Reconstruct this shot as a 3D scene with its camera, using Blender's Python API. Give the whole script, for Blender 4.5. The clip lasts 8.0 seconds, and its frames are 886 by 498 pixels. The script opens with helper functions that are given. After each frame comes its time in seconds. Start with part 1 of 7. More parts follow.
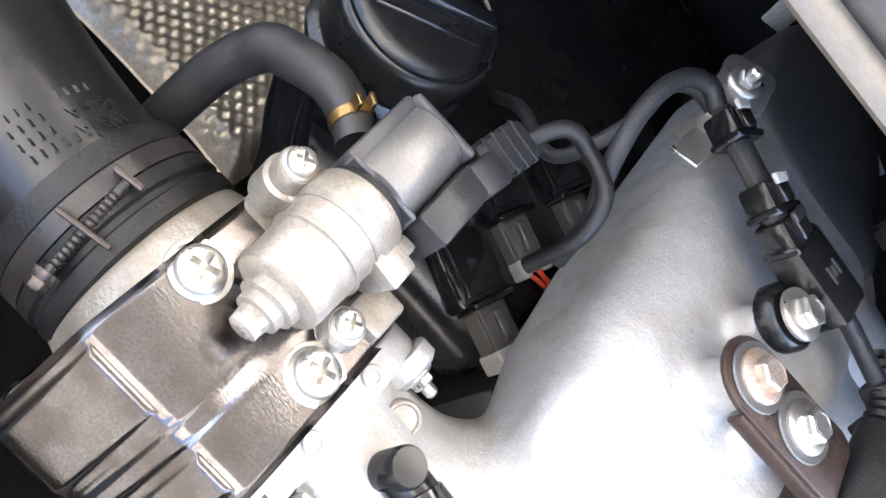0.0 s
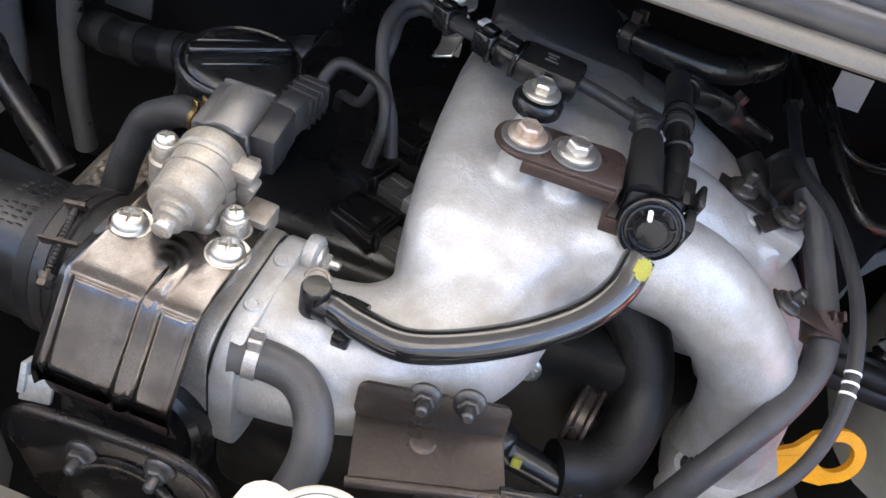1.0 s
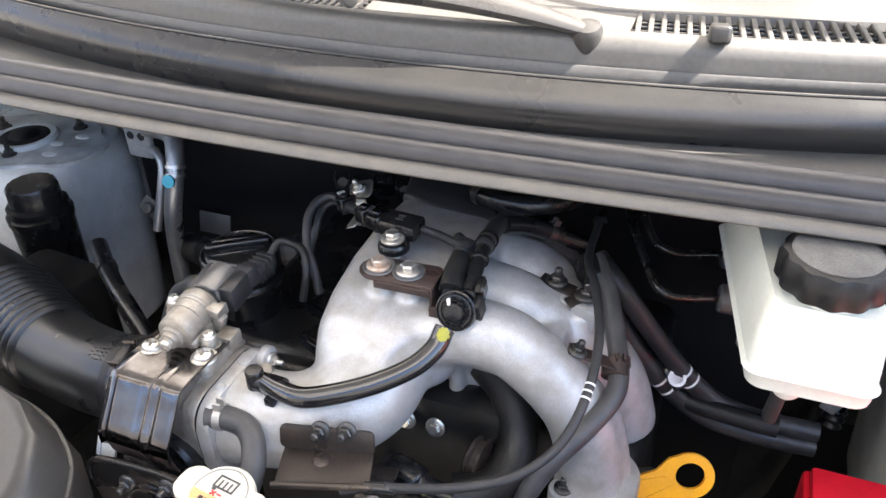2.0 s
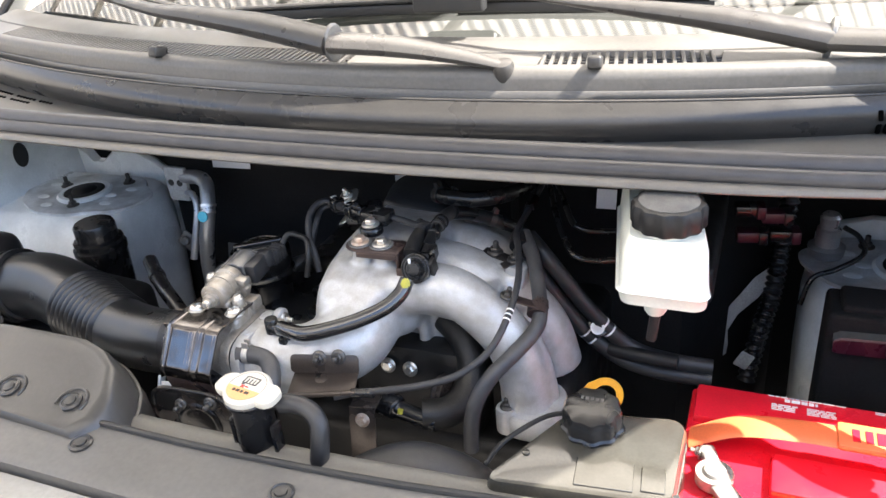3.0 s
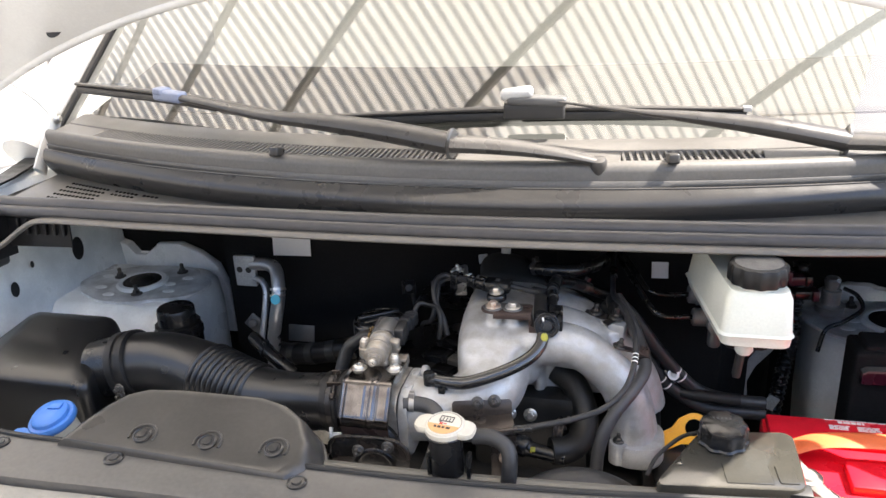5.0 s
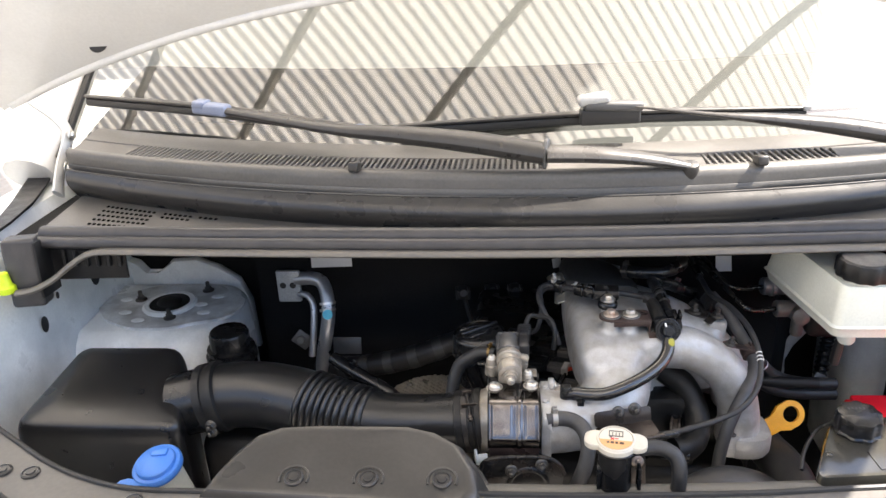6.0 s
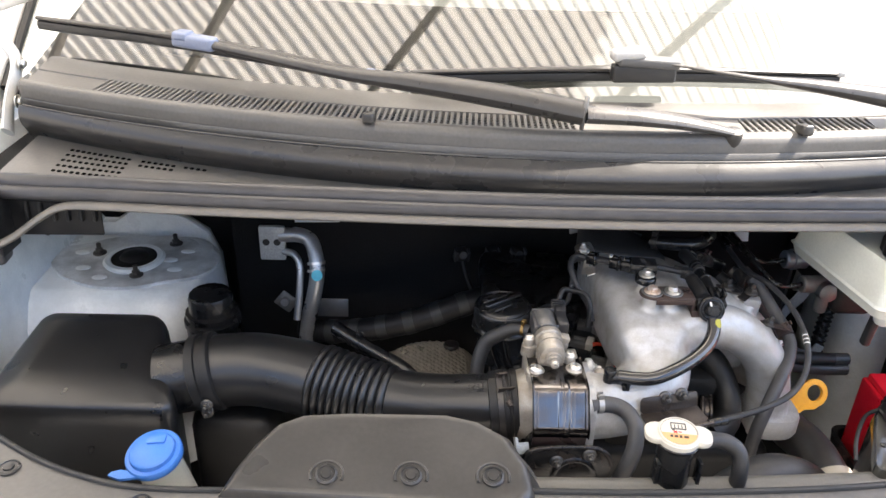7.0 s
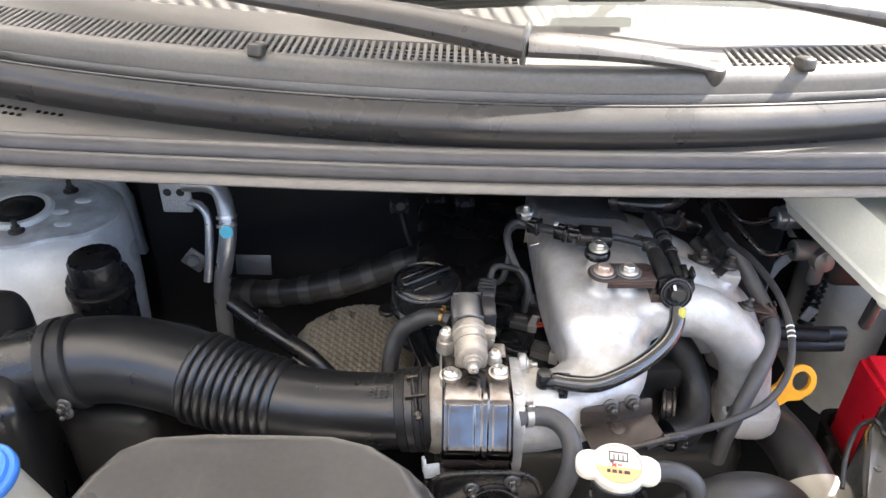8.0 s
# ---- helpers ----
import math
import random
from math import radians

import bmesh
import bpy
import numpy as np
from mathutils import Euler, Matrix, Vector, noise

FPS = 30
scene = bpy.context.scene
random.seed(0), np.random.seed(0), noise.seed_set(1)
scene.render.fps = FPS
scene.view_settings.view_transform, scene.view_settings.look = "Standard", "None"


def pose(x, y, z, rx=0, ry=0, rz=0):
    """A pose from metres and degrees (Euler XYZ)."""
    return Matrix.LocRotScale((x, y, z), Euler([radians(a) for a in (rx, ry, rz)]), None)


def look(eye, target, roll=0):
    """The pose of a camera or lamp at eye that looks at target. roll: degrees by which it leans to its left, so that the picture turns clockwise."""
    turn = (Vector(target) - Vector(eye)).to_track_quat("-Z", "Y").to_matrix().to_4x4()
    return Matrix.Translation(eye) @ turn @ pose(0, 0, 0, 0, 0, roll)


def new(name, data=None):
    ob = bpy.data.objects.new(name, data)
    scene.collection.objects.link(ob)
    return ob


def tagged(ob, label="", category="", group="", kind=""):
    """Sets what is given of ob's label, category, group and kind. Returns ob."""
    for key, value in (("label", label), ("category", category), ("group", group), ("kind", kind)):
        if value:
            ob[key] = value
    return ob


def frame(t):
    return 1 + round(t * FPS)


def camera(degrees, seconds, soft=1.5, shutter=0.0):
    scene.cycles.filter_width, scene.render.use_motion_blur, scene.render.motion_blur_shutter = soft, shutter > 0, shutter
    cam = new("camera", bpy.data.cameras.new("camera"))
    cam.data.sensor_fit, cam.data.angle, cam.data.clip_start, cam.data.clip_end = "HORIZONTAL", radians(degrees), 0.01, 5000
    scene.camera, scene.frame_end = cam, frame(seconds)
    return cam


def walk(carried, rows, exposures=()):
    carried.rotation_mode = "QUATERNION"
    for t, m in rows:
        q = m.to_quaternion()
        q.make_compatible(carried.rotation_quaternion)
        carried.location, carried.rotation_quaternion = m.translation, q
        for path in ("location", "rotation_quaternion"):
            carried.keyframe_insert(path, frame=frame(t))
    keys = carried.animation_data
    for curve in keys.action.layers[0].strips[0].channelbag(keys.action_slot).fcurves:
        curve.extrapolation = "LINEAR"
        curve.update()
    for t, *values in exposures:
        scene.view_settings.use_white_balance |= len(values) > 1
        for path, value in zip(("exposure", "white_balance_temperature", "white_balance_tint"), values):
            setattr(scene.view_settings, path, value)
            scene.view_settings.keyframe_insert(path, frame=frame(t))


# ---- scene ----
cam = camera(58.6, 8.0)
PATH = [
    (0, (0.008, 0.024, 1.169), (0.271, 1.21, -0.42), 58.4),
    (0.2, (0.03, 0.012, 1.172), (0.228, 1.181, -0.439), 52.0),
    (0.3, (0.046, -0.001, 1.172), (0.166, 1.192, -0.429), 45.3),
    (0.5, (0.071, -0.021, 1.18), (0.122, 1.18, -0.418), 37.1),
    (0.7, (0.095, -0.041, 1.195), (0.065, 1.198, -0.374), 27.1),
    (0.8, (0.112, -0.053, 1.207), (0.042, 1.231, -0.325), 23.0),
    (1, (0.145, -0.093, 1.218), (0.025, 1.318, -0.194), 17.3),
    (1.2, (0.183, -0.13, 1.238), (-0.038, 1.338, -0.102), 10.4),
    (1.3, (0.204, -0.146, 1.249), (-0.109, 1.316, -0.08), 5.7),
    (1.5, (0.247, -0.168, 1.285), (-0.192, 1.283, -0.019), 1.6),
    (1.7, (0.296, -0.188, 1.315), (-0.241, 1.302, 0.094), 0.7),
    (2.8, (0.506, -0.369, 1.361), (-0.245, 1.218, 0.403), -6.2),
    (3, (0.512, -0.417, 1.369), (-0.208, 1.198, 0.436), -5.3),
    (3.5, (0.525, -0.533, 1.39), (-0.083, 1.203, 0.606), -4.6),
    (4, (0.489, -0.591, 1.411), (0.029, 1.209, 0.669), -2.0),
    (4.5, (0.412, -0.609, 1.421), (-0.065, 1.18, 0.665), -3.2),
    (5, (0.308, -0.652, 1.423), (-0.167, 1.151, 0.699), -3.0),
    (5.2, (0.256, -0.681, 1.438), (-0.186, 1.139, 0.734), -3.2),
    (6.3, (-0.055, -0.662, 1.486), (-0.135, 1.153, 0.651), -1.6),
    (6.5, (-0.093, -0.646, 1.49), (-0.121, 1.161, 0.632), -0.5),
    (7, (-0.126, -0.577, 1.473), (-0.078, 1.188, 0.534), 1.9),
    (7.5, (-0.09, -0.486, 1.454), (-0.02, 1.222, 0.416), 1.6),
    (8, (-0.023, -0.39, 1.442), (0.01, 1.253, 0.301), 1.7),
]
walk(cam, [(t, look(eye, target, roll)) for t, eye, target, roll in PATH], [(0.0, 3.67, 6350, 13), (0.5, 3.20, 6300, 13), (1.0, 2.82, 6400, 13), (1.7, 2.83, 6500, 13), (3.0, 2.76, 6550, 12), (4.0, 2.53, 6600, 12), (5.0, 2.36, 6650, 13), (6.5, 2.42, 6750, 13), (7.0, 2.62, 6700, 13), (8.0, 3.02, 6600, 13)])

# ---- light ----
world = bpy.data.worlds.new("world")
scene.world = world
world.use_nodes = True
sky = world.node_tree.nodes.new("ShaderNodeTexSky")
sky.sky_type, sky.sun_disc = "NISHITA", False
SUN_EL, SUN_AZ = 52.0, 75.0          # degrees; azimuth from +y towards +x
sky.sun_elevation, sky.sun_rotation = radians(SUN_EL), radians(SUN_AZ)
background = world.node_tree.nodes["Background"]
background.inputs["Strength"].default_value = 0.12
world.node_tree.links.new(sky.outputs["Color"], background.inputs["Color"])
sun = new("sun", bpy.data.lights.new("sun", "SUN"))
sun.data.energy, sun.data.angle, sun.data.color = 5.0, radians(0.5), (1.0, 0.95, 0.87)
sun.matrix_world = look((5 * math.sin(radians(SUN_AZ)) * math.cos(radians(SUN_EL)), 5 * math.cos(radians(SUN_AZ)) * math.cos(radians(SUN_EL)), 1 + 5 * math.sin(radians(SUN_EL))), (0, 0, 1))


# ---- materials ----
def material(name, base, rough=0.5, metal=0.0, grain=0.15, scale=60.0, bump=0.15, spread=0.12, stain=0.0, stain_colour=(0.1, 0.08, 0.06), coat=0.0, ior=1.5, lump=0.0):
    """A surface with fine grain and broader patches in colour, gloss and relief."""
    m = bpy.data.materials.new(name)
    m.use_nodes = True
    nodes, links = m.node_tree.nodes, m.node_tree.links
    shader = nodes["Principled BSDF"]
    where = nodes.new("ShaderNodeTexCoord")
    fine, broad = nodes.new("ShaderNodeTexNoise"), nodes.new("ShaderNodeTexNoise")
    fine.inputs["Scale"].default_value, fine.inputs["Detail"].default_value = scale * 8, 6
    broad.inputs["Scale"].default_value, broad.inputs["Detail"].default_value = scale * 0.5, 5
    for tex in (fine, broad):
        links.new(where.outputs["Object"], tex.inputs["Vector"])
    mix = nodes.new("ShaderNodeMixRGB")
    mix.blend_type = "MULTIPLY"
    mix.inputs["Fac"].default_value = 1.0
    mix.inputs["Color1"].default_value = (*base, 1)
    shade = nodes.new("ShaderNodeMapRange")
    shade.inputs["From Min"].default_value, shade.inputs["From Max"].default_value = 0.3, 0.7
    shade.inputs["To Min"].default_value, shade.inputs["To Max"].default_value = 1 - grain, 1 + grain * 0.6
    links.new(fine.outputs["Fac"], shade.inputs["Value"])
    links.new(shade.outputs["Result"], mix.inputs["Color2"])
    colour = mix.outputs["Color"]
    patch = nodes.new("ShaderNodeMapRange")
    patch.inputs["From Min"].default_value, patch.inputs["From Max"].default_value = 0.42, 0.68
    patch.inputs["To Min"].default_value, patch.inputs["To Max"].default_value = 0.0, max(stain, 0.001)
    links.new(broad.outputs["Fac"], patch.inputs["Value"])
    dirt = nodes.new("ShaderNodeMixRGB")
    dirt.inputs["Color2"].default_value = (*stain_colour, 1)
    links.new(patch.outputs["Result"], dirt.inputs["Fac"])
    links.new(colour, dirt.inputs["Color1"])
    links.new(dirt.outputs["Color"], shader.inputs["Base Color"])
    gloss = nodes.new("ShaderNodeMapRange")
    gloss.inputs["From Min"].default_value, gloss.inputs["From Max"].default_value = 0.3, 0.7
    gloss.inputs["To Min"].default_value, gloss.inputs["To Max"].default_value = max(0.02, rough - spread), min(1.0, rough + spread)
    links.new(broad.outputs["Fac"], gloss.inputs["Value"])
    links.new(gloss.outputs["Result"], shader.inputs["Roughness"])
    shader.inputs["Metallic"].default_value = metal
    shader.inputs["IOR"].default_value = ior
    shader.inputs["Coat Weight"].default_value = coat
    if bump:
        relief = nodes.new("ShaderNodeBump")
        relief.inputs["Strength"].default_value, relief.inputs["Distance"].default_value = bump, 0.001
        links.new(fine.outputs["Fac"], relief.inputs["Height"])
        links.new(relief.outputs["Normal"], shader.inputs["Normal"])
        if lump:
            slow = nodes.new("ShaderNodeTexNoise")
            slow.inputs["Scale"].default_value, slow.inputs["Detail"].default_value = scale * 1.6, 3
            links.new(where.outputs["Object"], slow.inputs["Vector"])
            swell = nodes.new("ShaderNodeBump")
            swell.inputs["Strength"].default_value, swell.inputs["Distance"].default_value = lump, 0.002
            links.new(slow.outputs["Fac"], swell.inputs["Height"])
            links.new(swell.outputs["Normal"], relief.inputs["Normal"])
    return m


CAST = material("cast_aluminium", (0.475, 0.475, 0.47), 0.43, 0.34, 0.16, 130, 0.2, 0.1, 0.65, (0.335, 0.31, 0.27), lump=0.22)
MACHINED = material("machined_aluminium", (0.37, 0.345, 0.305), 0.40, 0.55, 0.22, 120, 0.28, 0.12, 0.8, (0.2, 0.16, 0.12), lump=0.3)
SHEET = material("plated_steel_sheet", (0.155, 0.147, 0.145), 0.17, 1.0, 0.25, 150, 0.05, 0.1, 0.75, (0.085, 0.071, 0.063))
THROTTLE = material("stained_throttle_casting", (0.36, 0.335, 0.295), 0.44, 0.45, 0.22, 120, 0.3, 0.12, 0.75, (0.19, 0.155, 0.12), lump=0.3)
BOLT = material("zinc_bolt", (0.68, 0.66, 0.62), 0.33, 0.9, 0.15, 150, 0.1, 0.1, 0.3, (0.45, 0.38, 0.28))
RUSTY = material("rusted_steel", (0.60, 0.52, 0.45), 0.45, 0.75, 0.3, 200, 0.3, 0.15, 0.6, (0.38, 0.20, 0.11))
DARK_BOLT = material("black_bolt", (0.09, 0.085, 0.08), 0.4, 0.7, 0.2, 150, 0.15)
BROWN = material("brown_lacquered_steel", (0.066, 0.044, 0.038), 0.36, 0.3, 0.25, 90, 0.15, 0.12, 0.35, (0.035, 0.026, 0.022))
PLATE = material("brown_grey_steel_plate", (0.062, 0.050, 0.043), 0.30, 0.5, 0.25, 60, 0.12, 0.1, 0.4, (0.035, 0.027, 0.022))
BLACK_STEEL = material("black_lacquered_steel", (0.028, 0.025, 0.024), 0.34, 0.2, 0.25, 90, 0.12, 0.12, 0.3, (0.06, 0.05, 0.045))
PLASTIC = material("black_moulded_plastic", (0.010, 0.010, 0.0105), 0.27, 0.0, 0.2, 60, 0.06, 0.05, 0.12, (0.022, 0.021, 0.020))
TUBE = material("satin_moulded_plastic", (0.012, 0.012, 0.0125), 0.29, 0.0, 0.12, 60, 0.02, 0.02, 0.2, (0.022, 0.021, 0.020), ior=1.52)
MATT = material("matt_black_plastic", (0.009, 0.009, 0.0095), 0.48, 0.0, 0.3, 90, 0.25, 0.12, 0.35, (0.03, 0.028, 0.026), ior=1.4)
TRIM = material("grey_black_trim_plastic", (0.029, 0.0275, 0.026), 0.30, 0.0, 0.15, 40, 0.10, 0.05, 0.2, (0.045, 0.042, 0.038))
COVER = material("dusty_grey_plastic", (0.040, 0.0375, 0.034), 0.32, 0.0, 0.12, 24, 0.12, 0.06, 0.25, (0.095, 0.088, 0.078))
RUBBER = material("black_rubber_hose", (0.022, 0.022, 0.023), 0.45, 0.0, 0.2, 110, 0.2, 0.1, 0.45, (0.055, 0.053, 0.05))
DUSTY_HOSE = material("dusty_grey_hose", (0.046, 0.045, 0.046), 0.48, 0.0, 0.2, 110, 0.15, 0.1, 0.55, (0.085, 0.082, 0.08))
GLOSS_RUBBER = material("shiny_rubber_hose", (0.012, 0.0115, 0.012), 0.16, 0.0, 0.1, 60, 0.01, 0.04, 0.15, (0.026, 0.025, 0.025), coat=0.35, ior=1.65)
SEAL = material("rubber_weatherstrip", (0.037, 0.0355, 0.037), 0.42, 0.0, 0.15, 100, 0.1, 0.08, 0.35, (0.075, 0.071, 0.068))
BAR = material("dusty_painted_bar", (0.11, 0.105, 0.092), 0.5, 0.1, 0.12, 60, 0.1, 0.1, 0.3, (0.15, 0.14, 0.12))
DUSTY = material("dust_on_plastic", (0.13, 0.125, 0.115), 0.7, 0.0, 0.35, 120, 0.2, 0.1, 0.5, (0.06, 0.058, 0.054))
PANEL = material("light_dusty_plastic", (0.095, 0.090, 0.082), 0.42, 0.0, 0.12, 24, 0.12, 0.06, 0.3, (0.14, 0.132, 0.12))
STRIP = material("bare_flange_strip", (0.135, 0.124, 0.108), 0.5, 0.1, 0.12, 100, 0.1, 0.1, 0.3, (0.20, 0.18, 0.15))
BODY = material("white_body_paint", (0.62, 0.615, 0.59), 0.35, 0.0, 0.05, 30, 0.03, 0.08, 0.25, (0.54, 0.53, 0.50), coat=0.4)
NOSE = material("dusty_beige_nose", (0.27, 0.258, 0.23), 0.42, 0.0, 0.12, 30, 0.08, 0.08, 0.4, (0.2, 0.19, 0.165))
BAY = material("white_bay_paint", (0.86, 0.89, 0.89), 0.36, 0.0, 0.06, 30, 0.05, 0.12, 0.5, (0.50, 0.53, 0.54), coat=0.2)
SCUFFED = material("scuffed_white_mount_plate", (0.70, 0.73, 0.74), 0.42, 0.1, 0.15, 45, 0.12, 0.1, 0.9, (0.34, 0.35, 0.35))
FRAME_GREY = material("dull_zinc_frame", (0.17, 0.168, 0.162), 0.42, 0.5, 0.15, 100, 0.1, 0.08, 0.3, (0.11, 0.105, 0.1))
BARE = material("brushed_grey_metal_dust", (0.40, 0.42, 0.43), 0.5, 0.2, 0.25, 60, 0.2, 0.1, 0.5, (0.25, 0.26, 0.26))
FIREWALL = material("black_insulation_mat", (0.009, 0.009, 0.0095), 0.9, 0.0, 0.3, 40, 0.5, 0.08, 0.4, (0.016, 0.015, 0.015), ior=1.3)
BLOCK = material("dark_engine_casting", (0.008, 0.0078, 0.0075), 0.5, 0.2, 0.4, 60, 0.4, 0.15, 0.3, (0.028, 0.024, 0.02))
ORANGE = material("orange_paint", (0.85, 0.40, 0.015), 0.40, 0.0, 0.12, 100, 0.15, 0.1, 0.3, (0.55, 0.22, 0.02))
YELLOW = material("yellow_paint_mark", (0.32, 0.30, 0.03), 0.5, 0.0, 0.2, 200, 0.2)
LIME = material("lime_plastic", (0.55, 0.72, 0.02), 0.45, 0.0, 0.1, 80, 0.1)
BLUE = material("blue_plastic", (0.045, 0.19, 0.62), 0.38, 0.0, 0.1, 60, 0.08, 0.08, 0.3, (0.07, 0.24, 0.66))
CYAN = material("pale_blue_label", (0.10, 0.55, 0.72), 0.5, 0.0, 0.08, 60, 0.05)
MILK = material("milky_plastic", (0.72, 0.735, 0.66), 0.40, 0.0, 0.06, 40, 0.05, 0.08, 0.35, (0.62, 0.63, 0.54))
WHITE = material("white_label", (0.78, 0.77, 0.76), 0.5, 0.0, 0.05, 60, 0.04)
CAP = material("cream_cap_paint", (0.56, 0.53, 0.455), 0.42, 0.1, 0.08, 80, 0.08, 0.1, 0.4, (0.48, 0.43, 0.34))
LABEL_ORANGE = material("orange_label", (0.68, 0.36, 0.15), 0.5, 0.0, 0.1, 100, 0.05)
# near-black colour that stands for the shade inside grille and vent openings
VOID = material("painted_opening_shade", (0.002, 0.002, 0.002), 0.95, 0.0, 0.1, 60, 0.0, 0.02, ior=1.05)
INK = material("black_print", (0.02, 0.02, 0.02), 0.55, 0.0, 0.1, 100, 0.0)
RED_INK = material("red_print", (0.62, 0.03, 0.025), 0.5, 0.0, 0.1, 100, 0.0)
RED = material("red_battery_plastic", (0.70, 0.014, 0.032), 0.34, 0.0, 0.1, 50, 0.06, 0.1, 0.3, (0.48, 0.012, 0.02))
PINKISH = material("battery_label_glare", (0.78, 0.46, 0.10), 0.45, 0.0, 0.08, 60, 0.03)
LEAD = material("lead_terminal", (0.45, 0.43, 0.40), 0.45, 0.7, 0.25, 150, 0.3, 0.1, 0.4, (0.25, 0.23, 0.2))
TANK = material("grey_tank_plastic", (0.045, 0.043, 0.036), 0.13, 0.0, 0.12, 50, 0.06, 0.06, 0.5, (0.026, 0.024, 0.02), coat=0.3)
MAROON = material("maroon_plastic", (0.042, 0.008, 0.016), 0.35, 0.0, 0.15, 60, 0.06)
FOIL = material("embossed_aluminium_shield", (0.52, 0.48, 0.41), 0.36, 0.6, 0.25, 60, 0.1, 0.1, 0.5, (0.34, 0.29, 0.23))
PIPE_DARK = material("dark_plated_pipe", (0.055, 0.053, 0.05), 0.28, 0.8, 0.15, 90, 0.05)
PIPE = material("aluminium_pipe", (0.40, 0.41, 0.42), 0.34, 0.7, 0.15, 90, 0.08, 0.1, 0.3, (0.28, 0.28, 0.28))
WIRE = material("grey_wire_sleeve", (0.018, 0.018, 0.020), 0.55, 0.0, 0.25, 120, 0.3)
RED_WIRE = material("red_wire", (0.55, 0.05, 0.02), 0.5, 0.0, 0.1, 100, 0.05)
GLOSSY = material("glossy_black_moulding", (0.008, 0.008, 0.0085), 0.14, 0.0, 0.15, 60, 0.03, 0.05, 0.12, (0.02, 0.019, 0.018))
CONNECTOR = material("dark_grey_plug", (0.060, 0.058, 0.055), 0.42, 0.0, 0.15, 100, 0.1, 0.08, 0.3, (0.09, 0.086, 0.08))
PALE_CLIP = material("pale_grey_clip", (0.38, 0.38, 0.37), 0.4, 0.0, 0.1, 60, 0.06)
CASE = material("charcoal_plastic", (0.022, 0.022, 0.024), 0.38, 0.0, 0.15, 100, 0.1, 0.08, 0.2, (0.045, 0.043, 0.042))
SOLENOID_CAN = material("dull_solenoid_metal", (0.20, 0.195, 0.19), 0.36, 0.6, 0.15, 90, 0.08, 0.08, 0.4, (0.15, 0.14, 0.13))
GREY_PLUG = material("grey_connector", (0.33, 0.32, 0.30), 0.5, 0.0, 0.12, 100, 0.1)
SOLENOID = material("grey_solenoid_plastic", (0.062, 0.060, 0.060), 0.42, 0.0, 0.15, 100, 0.12, 0.1, 0.3, (0.1, 0.095, 0.09))
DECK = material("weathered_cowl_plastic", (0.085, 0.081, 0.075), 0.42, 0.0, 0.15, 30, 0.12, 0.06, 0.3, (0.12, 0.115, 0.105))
ARM = material("wiper_arm_paint", (0.040, 0.038, 0.036), 0.36, 0.1, 0.2, 120, 0.2, 0.1, 0.3, (0.06, 0.056, 0.052))
BLADE = material("wiper_rubber", (0.02, 0.02, 0.02), 0.4, 0.0, 0.2, 120, 0.1)
BLUEGREY = material("blue_grey_clip", (0.16, 0.19, 0.27), 0.4, 0.0, 0.1, 100, 0.1)
GUARD = material("black_lever_lacquer", (0.008, 0.0076, 0.0072), 0.26, 0.0, 0.2, 90, 0.08, 0.06, 0.35, (0.036, 0.022, 0.016), ior=1.38)
# lighter than ARM, to put the sun on the wiper bases into colour
SUNLIT_BASE = material("sunlit_wiper_base", (0.055, 0.052, 0.049), 0.30, 0.0, 0.15, 60, 0.1, 0.06, 0.3, (0.075, 0.071, 0.066))
DARK_CLIP = material("mid_grey_clip", (0.075, 0.075, 0.074), 0.4, 0.0, 0.1, 60, 0.06)
# dark colour for the manifold's rear, which lies in shade under the cowl
REAR_SHADE = material("plenum_rear_shade", (0.040, 0.040, 0.040), 0.55, 0.0, 0.25, 40, 0.15, 0.08, 0.4, (0.055, 0.054, 0.052))
DASH = material("dashboard_vinyl", (0.055, 0.052, 0.05), 0.7, 0.0, 0.2, 60, 0.3)
LINING = material("pale_cabin_lining", (0.55, 0.53, 0.49), 0.8, 0.0, 0.1, 20, 0.1)
GROUND = material("concrete_ground", (0.34, 0.32, 0.29), 0.85, 0.0, 0.2, 3, 0.3, 0.08, 0.4, (0.24, 0.23, 0.21))
RAFTER = material("grey_rafter_steel", (0.42, 0.39, 0.35), 0.6, 0.1, 0.2, 20, 0.2)


def glass_material():
    m = bpy.data.materials.new("windscreen_glass")
    m.use_nodes = True
    nodes, links = m.node_tree.nodes, m.node_tree.links
    nodes.remove(nodes["Principled BSDF"])
    out = nodes["Material Output"]
    clear, mirror, mix, fres = nodes.new("ShaderNodeBsdfTransparent"), nodes.new("ShaderNodeBsdfGlossy"), nodes.new("ShaderNodeMixShader"), nodes.new("ShaderNodeFresnel")
    clear.inputs["Color"].default_value = (0.72, 0.78, 0.76, 1)
    mirror.inputs["Roughness"].default_value = 0.02
    fres.inputs["IOR"].default_value = 2.1
    links.new(fres.outputs["Fac"], mix.inputs["Fac"])
    links.new(clear.outputs["BSDF"], mix.inputs[1])
    links.new(mirror.outputs["BSDF"], mix.inputs[2])
    links.new(mix.outputs["Shader"], out.inputs["Surface"])
    return m


